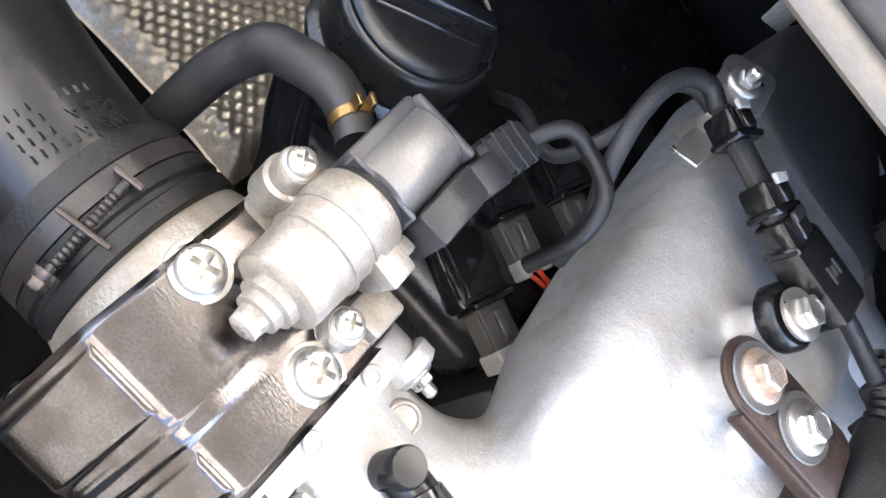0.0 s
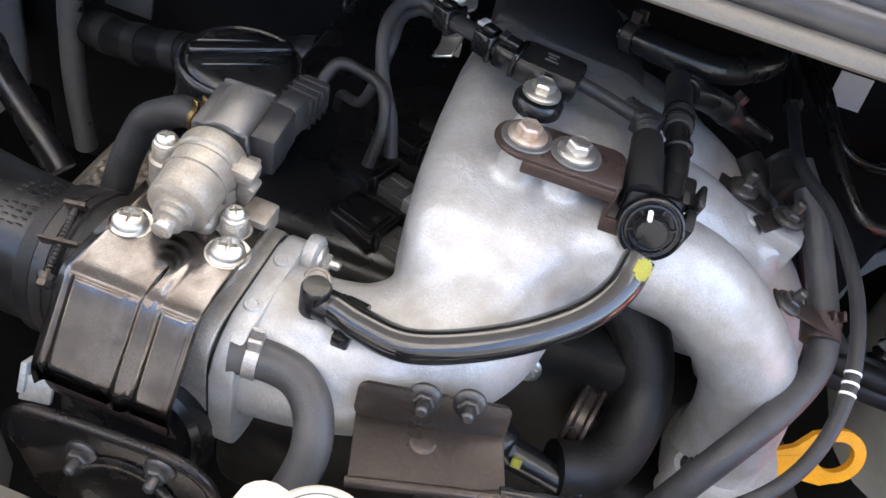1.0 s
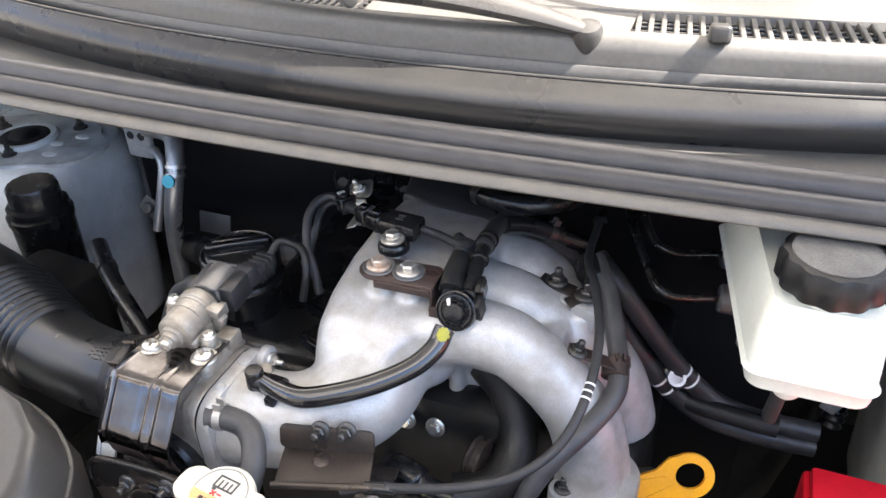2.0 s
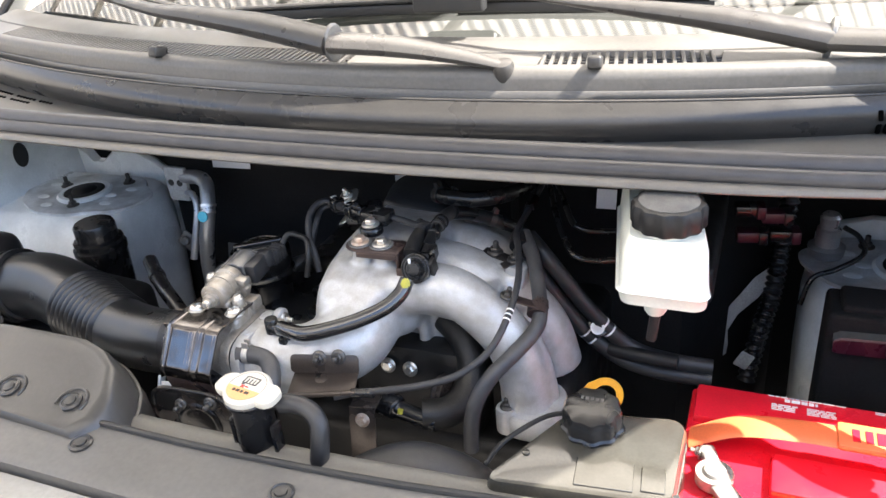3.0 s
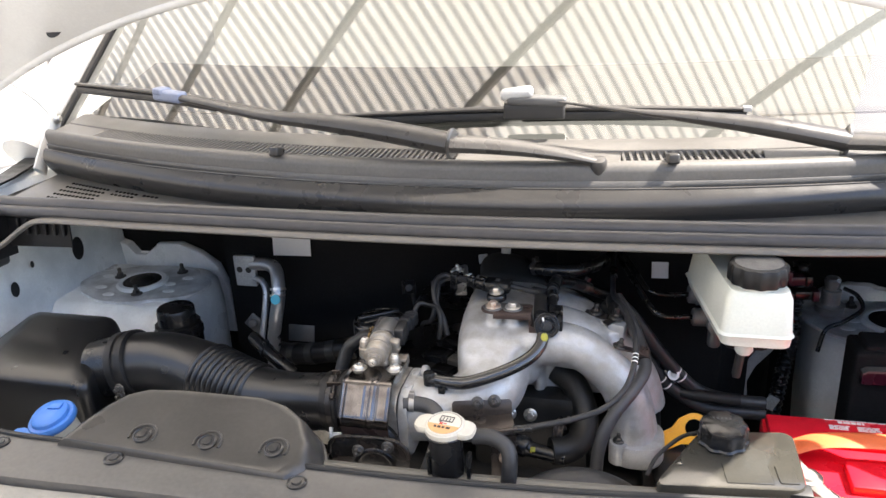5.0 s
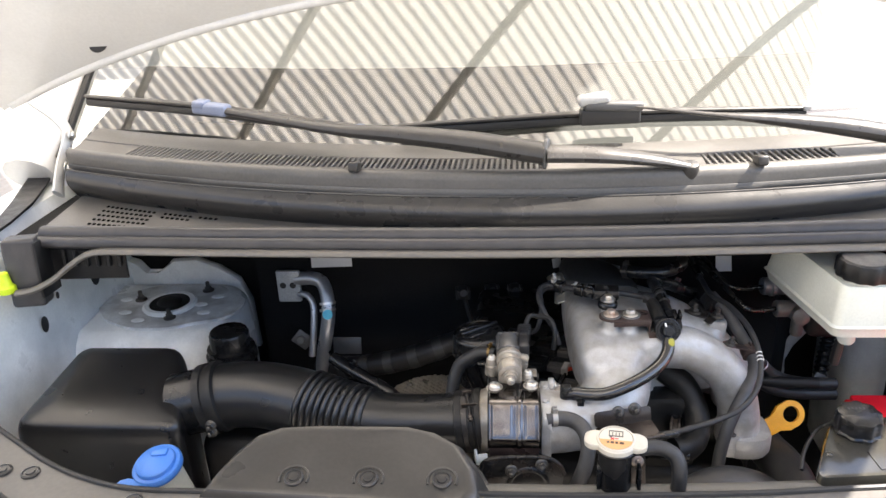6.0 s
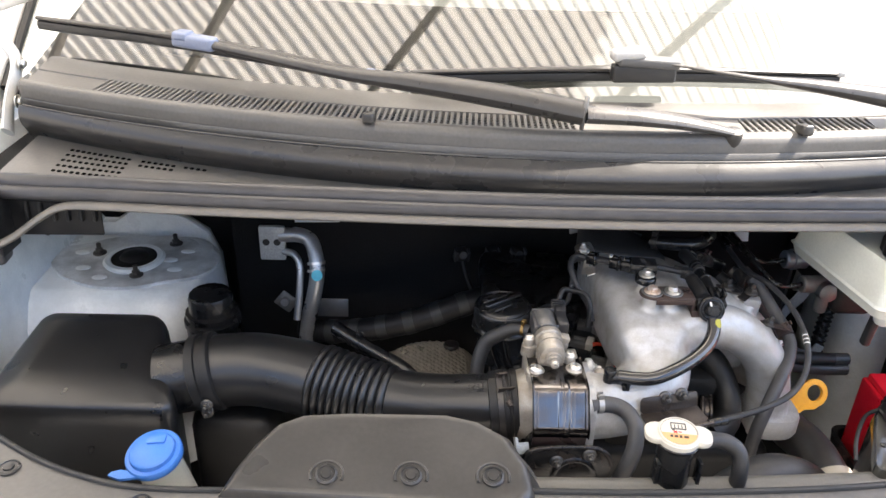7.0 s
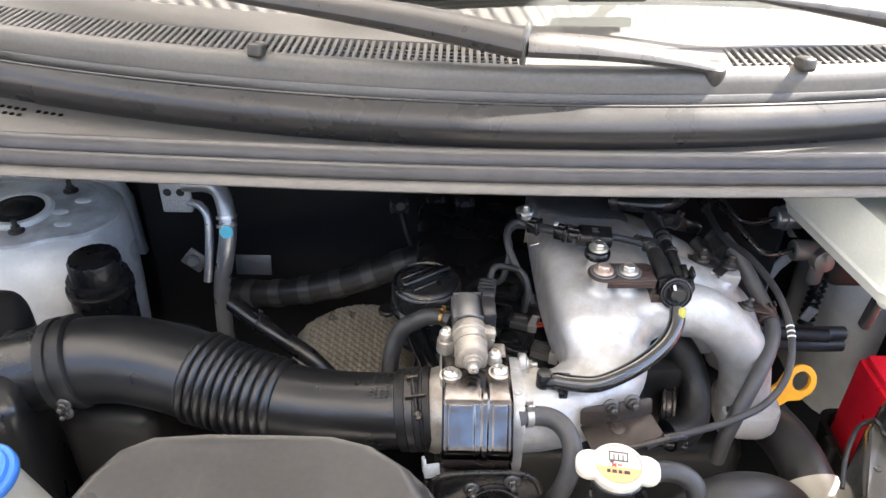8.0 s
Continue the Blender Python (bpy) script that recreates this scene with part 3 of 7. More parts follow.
def build_weatherstrip():
    ob = thing("weatherstrip", (CENTRE, 0.24, 1.08), "grey-black rubber weatherstrip on the front edge of the cowl", "seal")

    def line(y, z, r, name, mat, flat=1.0, label="", dip=False):
        pts = [(-0.656, y + 0.010, z - 0.056), (-0.632, y + 0.015, z - 0.053), (-0.607, y + 0.023, z - 0.042), (-0.577, y + 0.030, z - 0.021), (-0.548, y + 0.033, z - 0.007)] if dip else [(-0.633, y + bow(-0.633, 0.085), z - 0.006), (-0.58, y + bow(-0.58, 0.085), z - 0.005)]
        pts += [(x, y + bow(x, 0.085), z - 0.01 * max(0, (abs(x - CENTRE) - 0.3))) for x in (-0.50, -0.4, -0.3, -0.2, -0.1, 0.0, 0.1, 0.2, 0.3, 0.4, 0.5, 0.59)]
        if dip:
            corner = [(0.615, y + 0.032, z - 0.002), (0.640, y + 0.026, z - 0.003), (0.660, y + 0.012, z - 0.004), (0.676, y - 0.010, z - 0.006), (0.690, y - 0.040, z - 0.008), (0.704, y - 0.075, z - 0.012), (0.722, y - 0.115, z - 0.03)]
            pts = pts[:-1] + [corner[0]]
            # the flange's corner takes the darker SEAL colour in place of shade
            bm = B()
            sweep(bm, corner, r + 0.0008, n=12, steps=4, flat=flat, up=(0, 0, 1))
            part("shaded_corner", bm, SEAL, ob, "flange corner in a darker colour standing for shade")
        else:
            pts += [(0.66, y + 0.031, z - 0.002), (0.705, y + 0.015, z - 0.002), (0.740, y - 0.008, z - 0.004), (0.762, y - 0.030, z - 0.014), (0.776, y - 0.050, z - 0.045)]
        bm = B()
        sweep(bm, pts, r, n=12, steps=4, flat=flat, up=(0, 0, 1))
        part(name, bm, mat, ob, label)

    line(0.258, 1.092, 0.0115, "bulb", SEAL)
    line(0.243, 1.086, 0.0085, "lower_bulb", SEAL)
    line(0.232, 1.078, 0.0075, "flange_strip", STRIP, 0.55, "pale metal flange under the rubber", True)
    bm = B()
    slab(bm, (0.046, 0.034, 0.098), pose(-0.652, 0.272, 1.042, -6, 0, 10), 0.006, 3)
    block = part("end_block", bm, SEAL, ob, "grey-black rubber end block")
    bm = B()
    slab(bm, (0.004, 0.05, 0.080), pose(-0.627, 0.280, 1.046, -6, 0, 4), 0.0015, 2)
    slab(bm, (0.11, 0.004, 0.062), pose(-0.575, 0.296, 1.050, -4, 0, 2), 0.0015, 2)
    part("inner_flap", bm, MATT, block)
    for k in range(6):
        bm = B()
        slab(bm, (0.005, 0.006, 0.040), pose(-0.605 + 0.016 * k, 0.291, 1.060, -4, 0, 2), 0.0012, 1)
        part("flap_rib", bm, MATT, block)
    return ob


def build_wiper(name, pivot, joint, knee, tip_clip, blade, widths, grey, label):
    """An arm with a hinged knuckle, a blade with its spine, rubber and clip."""
    ob = thing(name, pivot, label, "windshield wiper", "windscreen wipers")
    pv, jt, kn, tc = (Vector(v) for v in (pivot, joint, knee, tip_clip))
    bm = B()
    sweep(bm, [pv, pv + (jt - pv) * 0.25 + Vector((0, 0, 0.004)), pv + (jt - pv) * 0.6 + Vector((0, 0, 0.005)), jt], [0.0085, 0.0140, 0.0190, 0.0205], n=12, steps=6, flat=0.55, up=(0, 0, 1))
    part("arm_base", bm, SUNLIT_BASE, ob, "hinged base of the arm in a lighter grey for sun")
    bm = B()
    lathe(bm, [(0.011, -0.016), (0.0115, 0.000), (0.0095, 0.004), (0.005, 0.0055)], axis_pose(pv, (0, -0.3, 1)), n=20)
    part("pivot_cap", bm, ARM, ob)
    bm = B()
    lathe(bm, [(0.0195, -0.0028), (0.0212, -0.0015), (0.0212, 0.0015), (0.0195, 0.0028)], axis_pose(jt, kn - jt) @ Matrix.Diagonal((0.72, 1, 1, 1)), n=20)
    part("hinge_collar", bm, FRAME_GREY, ob, "bright worn hinge edge")
    bm = B()
    sweep(bm, [jt, jt + (kn - jt) * 0.35 + Vector((0, 0, 0.004)), jt + (kn - jt) * 0.7 + Vector((0, 0, 0.003)), kn, kn + (tc - kn) * 0.6, tc], widths, n=12, steps=6, flat=0.72, up=(0, 0, 1))
    part("arm", bm, ARM, ob)
    b0, b1 = Vector(blade[0]), Vector(blade[1])
    mid = (b0 + b1) / 2
    bm = B()
    sweep(bm, [b0 + Vector((0, 0, 0.004)), mid + Vector((0, 0, 0.010)), b1 + Vector((0, 0, 0.004))], [0.0045, 0.0068, 0.0045], n=10, steps=10, flat=0.7)
    part("blade_spine", bm, ARM, ob)
    bm = B()
    sweep(bm, [b0 + Vector((0, 0.002, -0.006)), mid + Vector((0, 0.002, -0.001)), b1 + Vector((0, 0.002, -0.006))], 0.0042, n=8, steps=10, flat=1.7)
    part("blade_rubber", bm, BLADE, ob, "black rubber wiping edge")
    d = (b1 - b0).normalized()
    turn = Matrix.Translation(tc) @ Vector((d.x, d.y, d.z)).to_track_quat("X", "Z").to_matrix().to_4x4()
    if grey:
        bm = B()
        slab(bm, (0.086, 0.020, 0.024), turn @ pose(0.010, 0, -0.018), 0.004, 3)
        part("blade_holder", bm, BLADE, ob, "black plastic blade holder")
        bm = B()
        slab(bm, (0.084, 0.022, 0.014), turn @ pose(0.014, -0.003, -0.003, 0, 3, 0), 0.005, 3)
        part("blade_clip", bm, DARK_CLIP, ob, "grey plastic blade clip")
        bm = B()
        slab(bm, (0.046, 0.024, 0.015), turn @ pose(-0.014, -0.002, 0.0075, 0, -6, 0), 0.006, 3)
        part("clip_cap", bm, PALE_CLIP, ob, "pale worn top of the clip")
    else:
        bm = B()
        slab(bm, (0.062, 0.022, 0.018), turn, 0.005, 3)
        slab(bm, (0.022, 0.024, 0.012), turn @ pose(-0.018, 0, 0.006), 0.004, 3)
        part("blade_clip", bm, BLUEGREY, ob, "blue-grey plastic blade clip")
    bm = B()
    slab(bm, (0.012, 0.010, 0.008), Matrix.Translation(b1 + Vector((0, 0, 0.004))) @ turn.to_quaternion().to_matrix().to_4x4(), 0.002, 2)
    part("blade_end", bm, PALE_CLIP if grey else BLUEGREY, ob, "small plastic end piece")
    return ob


def build_bay():
    """White inner wings with their strut towers, black bulkhead and floor."""
    for s, cx in ((-1, -0.582), (1, 0.708)):
        ty, tz = (0.0, 0.0) if s < 0 else (0.085, -0.035)
        name = "inner_wing"
        label = "white painted inner wing with strut tower and dusty mounting plate" if s < 0 else "pale grey inner wing with strut tower in shade"
        ob = thing(name, (cx, 0.52, 0.6), label, "fender", "inner wings", "structure")
        bm = B()
        rings = []
        for w, h, r, z, oy in ((0.27, 0.17, 0.05, 0.853, 0.0), (0.285, 0.185, 0.055, 0.851, 0.0), (0.30, 0.21, 0.06, 0.838, -0.002), (0.31, 0.235, 0.065, 0.80, -0.01), (0.31, 0.25, 0.07, 0.70, -0.015), (0.30, 0.25, 0.08, 0.55, -0.015)):
            rings.append([Vector((cx + x + s * 0.031, 0.525 + ty + oy + y, z + tz)) for x, y in rounded(w, h, r, 6)])
        skin(bm, rings)
        part("tower", bm, BAY, ob)
        bm = B()
        outline = []
        for k in range(72):
            a = 2 * math.pi * k / 72
            r = 1.0 + 0.07 * math.cos(4 * a + 0.5) + 0.025 * math.sin(7 * a)
            outline.append((0.124 * r * math.copysign(abs(math.cos(a)) ** 0.8, math.cos(a)), 0.079 * r * math.copysign(abs(math.sin(a)) ** 0.8, math.sin(a))))
        plate(bm, outline, 0.005, pose(cx, 0.523 + ty, 0.853 + tz), 0.0015)
        part("mount_plate", bm, SCUFFED, ob, "dusty grey strut mounting plate")
        bm = B()
        lathe(bm, [(0.034, 0.0), (0.045, 0.001), (0.047, 0.004), (0.043, 0.008), (0.036, 0.008), (0.033, 0.004)], pose(cx, 0.520 + ty, 0.857 + tz), n=32)
        part("hole_rim", bm, BAY, ob)
        bm = B()
        lathe(bm, [(0.035, 0.0), (0.0345, 0.0065), (0.022, 0.0075), (0.018, 0.012), (0.008, 0.014)], pose(cx, 0.520 + ty, 0.858 + tz), n=28)
        part("strut_top", bm, MATT, ob, "black rubber strut top")
        stud = finish(hex_bolt(0.0065, 0.007, 0.0105, 0.010), "stud", DARK_BOLT)
        for dx, dy in ((0.05 * 0.98, 0.052), (-0.062, 0.016), (0.018, -0.052)):
            part("stud", stud, DARK_BOLT, ob, m=pose(cx - s * dx, 0.525 + dy + ty, 0.8595 + tz))
        blank = B()
        lathe(blank, [(0.0105, 0), (0.0105, 0.0012), (0.008, 0.0022), (0.0005, 0.0022)], n=20)
        dimple = finish(blank, "pressing", BAY)
        for dx, dy in ((0.075, 0.03), (0.07, -0.03), (-0.07, -0.03), (-0.09, 0.02), (-0.035, -0.058), (0.055, 0.0)):
            part("pressing", dimple, BAY, ob, m=pose(cx - s * dx, 0.523 + dy + ty, 0.8575 + tz) @ Matrix.Diagonal((1.1, 0.7, 1, 1)))
        # outer wall up to the wing's top
        bm = B()
        rings = []
        for y in (-0.35, -0.1, 0.1, 0.25, 0.4, 0.55, 0.66 + ty):
            off = 0.05 * max(0, (0.25 - y) / 0.6)
            o = cx + s * (0.125 + off)
            low = 0.035 if s > 0 else 0.0
            rings.append([Vector((o, y, 0.55)), Vector((o, y, 0.84)), Vector((o + s * 0.006, y, 0.93)), Vector((o + s * 0.022, y, 1.04 - low)), Vector((o + s * 0.034, y, 1.07 - low)), Vector((o + s * 0.10, y, 1.08 - low)), Vector((o + s * 0.16, y, 1.05 - low)), Vector((o + s * 0.17, y, 0.55))])
        skin(bm, rings)
        part("outer_wall", bm, BAY, ob)
        bm = B()
        shape = [(-0.178, 0.70), (-0.178, 0.915), (-0.150, 0.893), (-0.112, 0.884), (-0.100, 0.858), (-0.072, 0.858), (-0.046, 0.886), (0.004, 0.889), (0.046, 0.872), (0.082, 0.846), (0.100, 0.80), (0.104, 0.70)]
        if s > 0:
            shape = [(-0.114, 0.70), (0.178, 0.70), (0.178, 0.80), (0.12, 0.812), (0.09, 0.836), (0.055, 0.830), (0.03, 0.818), (0.0, 0.832), (-0.037, 0.833), (-0.075, 0.822), (-0.108, 0.80)]
        plate(bm, shape, 0.02, pose(cx, 0.665 + ty, 0, 90), 0.004)
        part("rear_wall", bm, BAY, ob)
        hole = B()
        lathe(hole, [(0.0005, 0), (0.010, 0), (0.010, 0.0008), (0.0005, 0.0008)], n=18)
        plug = finish(hole, "grommet", INK)
        for y, z, k in ((0.354, 0.912, 0.9), (0.08, 0.93, 1.2), (0.403, 0.938, 0.4), (0.519, 0.923, 1.5)):
            part("grommet", plug, INK, ob, m=axis_pose((cx + s * 0.1245, y, z), (-s, 0, 0)) @ Matrix.Diagonal((k, k * 1.5, 1, 1)))
    bm = B()
    outline = [(-0.80, 0.675), (-0.445, 0.675), (-0.44, 0.585), (0.18, 0.585), (0.22, 0.50), (0.30, 0.478), (0.44, 0.478), (0.50, 0.58), (0.56, 0.757), (0.90, 0.76), (0.90, 0.79), (-0.80, 0.79)]
    plate(bm, outline, 0.62, pose(0, 0, 0.47), 0.004)
    single("wall_bulkhead", bm, FIREWALL, "black insulated bulkhead behind the engine", "bulkhead", kind="structure")
    bm = B()
    rings = []
    for i in range(25):
        x = -0.70 + 1.60 * i / 24
        y0 = 0.25 + bow(x, 0.085)
        rings.append([Vector((x, y0, 1.066)), Vector((x, y0 + 0.03, 1.062)), Vector((x, 0.80, 1.060)), Vector((x, 0.80, 1.068)), Vector((x, y0 + 0.03, 1.070)), Vector((x, y0, 1.070))])
    skin(bm, rings)
    single("ceiling_cowl", bm, FIREWALL, "black underside of the cowl over the engine bay", "cowl underside", kind="structure")
    bm = B()
    slab(bm, (1.9, 1.4, 0.02), pose(CENTRE, 0.15, 0.46), 0.004)
    single("floor_bay", bm, FIREWALL, "dark undertray below the engine", "undertray", kind="structure")


def build_front_panel():
    ob = thing("front_panel", (CENTRE, -0.12, 0.86), "dusty grey plastic radiator cover panel with push clips along the nose", "radiator cover")
    bm = B()
    edge = [(-0.80, 0.20), (-0.68, 0.122), (-0.62, 0.086), (-0.56, 0.048), (-0.503, 0.013), (-0.45, -0.010), (-0.395, -0.024), (-0.32, -0.027), (-0.2, -0.024), (-0.05, -0.023), (0.1, -0.023), (0.25, -0.016), (0.343, -0.007), (0.45, 0.004), (0.56, 0.024), (0.68, 0.056), (0.80, 0.12), (0.90, 0.20)]
    rings = []
    for x, y in [(v.x, v.y) for v in spline([(a, b, 0) for a, b in edge], 4)]:
        rings.append([Vector((x, y, 0.87)), Vector((x, y, 0.915)), Vector((x, y - 0.004, 0.919)), Vector((x, y - 0.058, 0.918)), Vector((x, y - 0.064, 0.915)), Vector((x, y - 0.066, 0.870))])
    skin(bm, rings)
    part("panel", bm, PANEL, ob)
    bm = B()
    sweep(bm, [(x, y - 0.001, 0.9200) for x, y in edge], 0.0032, n=8, steps=5)
    part("edge_seal", bm, INK, ob, "black rubber edge seal")
    bm = B()
    lathe(bm, [(0.0105, -0.001), (0.0105, 0.001), (0.0085, 0.0022), (0.0078, 0.0012), (0.0055, 0.0012), (0.0050, 0.0026), (0.002, 0.003)], n=24)
    clip = finish(bm, "push_clip", TRIM)
    for x, y in ((-0.232, -0.048), (-0.0165, -0.051), (0.190, -0.050), (-0.555, 0.001), (-0.520, -0.002), (0.39, -0.030), (-0.382, -0.044)):
        part("push_clip", clip, TRIM, ob, m=pose(x, y, 0.9196))
    bm = B()
    skin(bm, [[Vector((v.x, v.y - 0.068, 0.907)), Vector((v.x, v.y - 0.09, 0.905)), Vector((v.x, v.y - 0.21, 0.875)), Vector((v.x, v.y - 0.33, 0.80)), Vector((v.x, v.y - 0.38, 0.70)), Vector((v.x, v.y - 0.36, 0.70)), Vector((v.x, v.y - 0.068, 0.86))] for v in spline([(a, b, 0) for a, b in edge], 4)])
    single("nose_panel", bm, NOSE, "dusty beige nose panel in front of the radiator cover", "bumper")
    ob2 = thing("air_guide", (-0.16, 0.0, 0.88), "dusty grey plastic air intake cover with three push clips", "air duct")
    bm = B()
    rings = []
    base = [(-0.31, -0.035), (-0.30, -0.01), (-0.285, 0.018), (-0.268, 0.038), (-0.245, 0.049), (-0.20, 0.053), (-0.14, 0.053), (-0.098, 0.052), (-0.067, 0.044), (-0.038, 0.026), (-0.022, -0.004), (-0.020, -0.030), (-0.032, -0.048)]

    def ring(inset, z):
        c = Vector((-0.17, 0.0, 0))
        out = []
        for x, y in base:
            v = Vector((x, y, 0))
            d = (c - v).normalized()
            w = v + d * inset
            out.append(Vector((w.x, w.y, z + 0.26 * w.y)))
        return out

    for inset, z in ((-0.026, 0.875), (-0.017, 0.898), (-0.0175, 0.900), (-0.012, 0.912), (-0.005, 0.924), (-0.002, 0.930), (0.002, 0.9345), (0.008, 0.9362), (0.012, 0.9355), (0.03, 0.935)):
        rings.append(ring(inset, z))
    skin(bm, rings)
    part("cover", bm, COVER, ob2)
    bm = B()
    rim = ring(-0.0160, 0.9005)
    sweep(bm, rim[1:-1], 0.0026, n=8, steps=5)
    part("rim_bead", bm, COVER, ob2)
    for x in (-0.214, -0.134, -0.050 - 0.006):
        part("push_clip", clip, TRIM, ob2, m=pose(x, -0.0175, 0.9315, 14))
        bm = B()
        pocket = pose(x, -0.0175, 0.9308, 14)
        sweep(bm, [pocket @ Vector((0.0155 * math.cos(a), 0.0155 * math.sin(a), 0.0)) for a in np.linspace(-0.35, math.pi + 0.35, 9)], 0.0016, n=8, steps=3)
        part("clip_pocket", bm, COVER, ob2)
    # cross member behind the panel
    bm = B()
    sweep(bm, [(-0.02, 0.004, 0.898), (0.1, 0.004, 0.899), (0.3, 0.014, 0.899), (0.50, 0.035, 0.895)], 0.012, n=10, steps=6, flat=0.6)
    single("support_bar", bm, BAR, "pale painted radiator support bar", "support bar")


# ---- engine ----
def voxel(ob, size, smooth=4):
    """Melts the pieces of a casting into one skin with soft fillets."""
    r = ob.modifiers.new("skin", "REMESH")
    r.mode, r.voxel_size, r.use_smooth_shade = "VOXEL", size, True
    s = ob.modifiers.new("soft", "SMOOTH")
    s.factor, s.iterations = 0.5, smooth
    return ob


def build_manifold():
    ob = thing("intake_manifold", (0.2, 0.22, 0.80), "cast aluminium intake manifold with curved runners and bolted bosses", "intake manifold")
    bm = B()
    # neck from the throttle flange, then the plenum going back
    sweep(bm, [(0.052, 0.122, 0.906), (0.085, 0.124, 0.906), (0.115, 0.134, 0.908), (0.145, 0.160, 0.920), (0.150, 0.20, 0.935)], [0.039, 0.0365, 0.0365, 0.039, 0.040], n=24, steps=8)
    rings = []
    for y, x0, x1, z0, z1 in ((0.142, 0.125, 0.155, 0.918, 0.935), (0.148, 0.114, 0.163, 0.914, 0.950), (0.158, 0.107, 0.172, 0.912, 0.962), (0.176, 0.101, 0.185, 0.910, 0.975), (0.205, 0.096, 0.200, 0.90, 0.984), (0.25, 0.092, 0.205, 0.90, 0.988), (0.30, 0.090, 0.205, 0.905, 0.986), (0.35, 0.090, 0.200, 0.905, 0.980), (0.40, 0.092, 0.175, 0.900, 0.966)):
        w, h = x1 - x0, z1 - z0
        rings.append([Vector(((x0 + x1) / 2 + a, y + 0.05 * b, (z0 + z1) / 2 + b)) for a, b in rounded(w, h, min(w, h) * 0.29, 6)])
    skin(bm, rings)
    # runners, front to back
    sweep(bm, [(0.150, 0.190, 0.945), (0.195, 0.208, 0.958), (0.235, 0.213, 0.957), (0.268, 0.212, 0.939), (0.296, 0.212, 0.907), (0.309, 0.212, 0.868), (0.313, 0.212, 0.828)], [0.027, 0.0265, 0.0258, 0.0258, 0.0258, 0.0262, 0.0275], n=24, steps=8)
    sweep(bm, [(0.165, 0.265, 0.948), (0.208, 0.268, 0.951), (0.246, 0.270, 0.940), (0.283, 0.276, 0.917), (0.311, 0.280, 0.882), (0.325, 0.280, 0.835)], [0.032, 0.030, 0.030, 0.0305, 0.0305, 0.031], n=24, steps=8)
    sweep(bm, [(0.165, 0.325, 0.943), (0.210, 0.327, 0.945), (0.243, 0.326, 0.933), (0.276, 0.326, 0.908), (0.298, 0.324, 0.872), (0.308, 0.322, 0.83)], 0.029, n=24, steps=8)
    sweep(bm, [(0.150, 0.375, 0.930), (0.190, 0.380, 0.932), (0.225, 0.378, 0.920), (0.250, 0.37, 0.90), (0.268, 0.36, 0.86)], 0.028, n=24, steps=8)
    # wall behind the first runner, with a rib under the arch
    slab(bm, (0.13, 0.030, 0.075), pose(0.215, 0.246, 0.915), 0.006, 2)
    slab(bm, (0.10, 0.050, 0.014), pose(0.225, 0.225, 0.936, 0, 4, 0), 0.004, 2)
    sweep(bm, [(0.190, 0.222, 0.930), (0.196, 0.224, 0.900), (0.194, 0.226, 0.870)], 0.007, n=12, steps=4)
    # web that ties the legs together
    slab(bm, (0.016, 0.09, 0.085), pose(0.308, 0.266, 0.872, 0, -16, 0), 0.005, 2)
    sweep(bm, [(0.300, 0.226, 0.925), (0.322, 0.226, 0.895), (0.334, 0.224, 0.850), (0.337, 0.222, 0.815)], 0.0085, n=12, steps=5)
    # bosses
    for x, y, r in ((0.141, 0.209, 0.0095), (0.165, 0.210, 0.0095), (0.140, 0.237, 0.0085)):
        lathe(bm, [(r * 1.5, 0.955), (r * 1.25, 0.975), (r, 0.985), (r, 1.0005)], pose(x, y, 0), n=18)
    for x, y, z in ((0.137, 0.1215, 0.925), (0.158, 0.1245, 0.926)):
        sweep(bm, [(x, y + 0.03, z), (x, y + 0.003, z)], 0.0085, n=14, steps=3)
    lathe(bm, [(0.017, 0.905), (0.0145, 0.935), (0.013, 0.943)], pose(0.080, 0.1195, 0), n=18)
    for x, y, z in ((0.261, 0.283, 0.962), (0.286, 0.270, 0.955)):
        lathe(bm, [(0.016, -0.035), (0.0125, -0.01), (0.0115, 0.0)], pose(x, y, z), n=16)
    for x, y, z in ((0.288, 0.222, 0.944),):
        lathe(bm, [(0.014, -0.03), (0.010, -0.004), (0.009, 0.0)], pose(x, y, z), n=16)
    body = voxel(part("casting", bm, CAST, ob), 0.0024, 14)
    # square machined bosses that carry the stays
    for w, d, h, x, y, z, turn in ((0.026, 0.022, 0.040, 0.262, 0.279, 0.9435, -12), (0.022, 0.022, 0.050, 0.288, 0.272, 0.9385, -12)):
        bm = B()
        slab(bm, (w, d, h), pose(x, y, z, 0, 4, turn), 0.0028, 2)
        part("square_boss", bm, CAST, ob)
    # lower flange of the runners
    bm = B()
    rings = []
    for k, z in ((0.92, 0.808), (1.0, 0.814), (1.0, 0.833), (0.95, 0.837)):
        rings.append([Vector((0.319 + x * k, 0.213 + y * k, z)) for x, y in rounded(0.066, 0.072, 0.026, 5)])
    skin(bm, rings)
    part("runner_flange", bm, CAST, ob)
    bm = B()
    lathe(bm, [(0.012, 0.812), (0.012, 0.838), (0.011, 0.840)], pose(0.297, 0.190, 0), n=18)
    part("flange_boss", bm, CAST, ob)
    part("bolt", HEX_DARK, DARK_BOLT, ob, m=pose(0.297, 0.190, 0.841))
    # flange to the throttle body: a plate with four rounded corners, its gasket edge dark
    bm = B()
    side = Matrix.Translation((0.0510, 0.1225, 0.9020)) @ Matrix(((0, 0, 1, 0), (1, 0, 0, 0), (0, 1, 0, 0), (0, 0, 0, 1)))
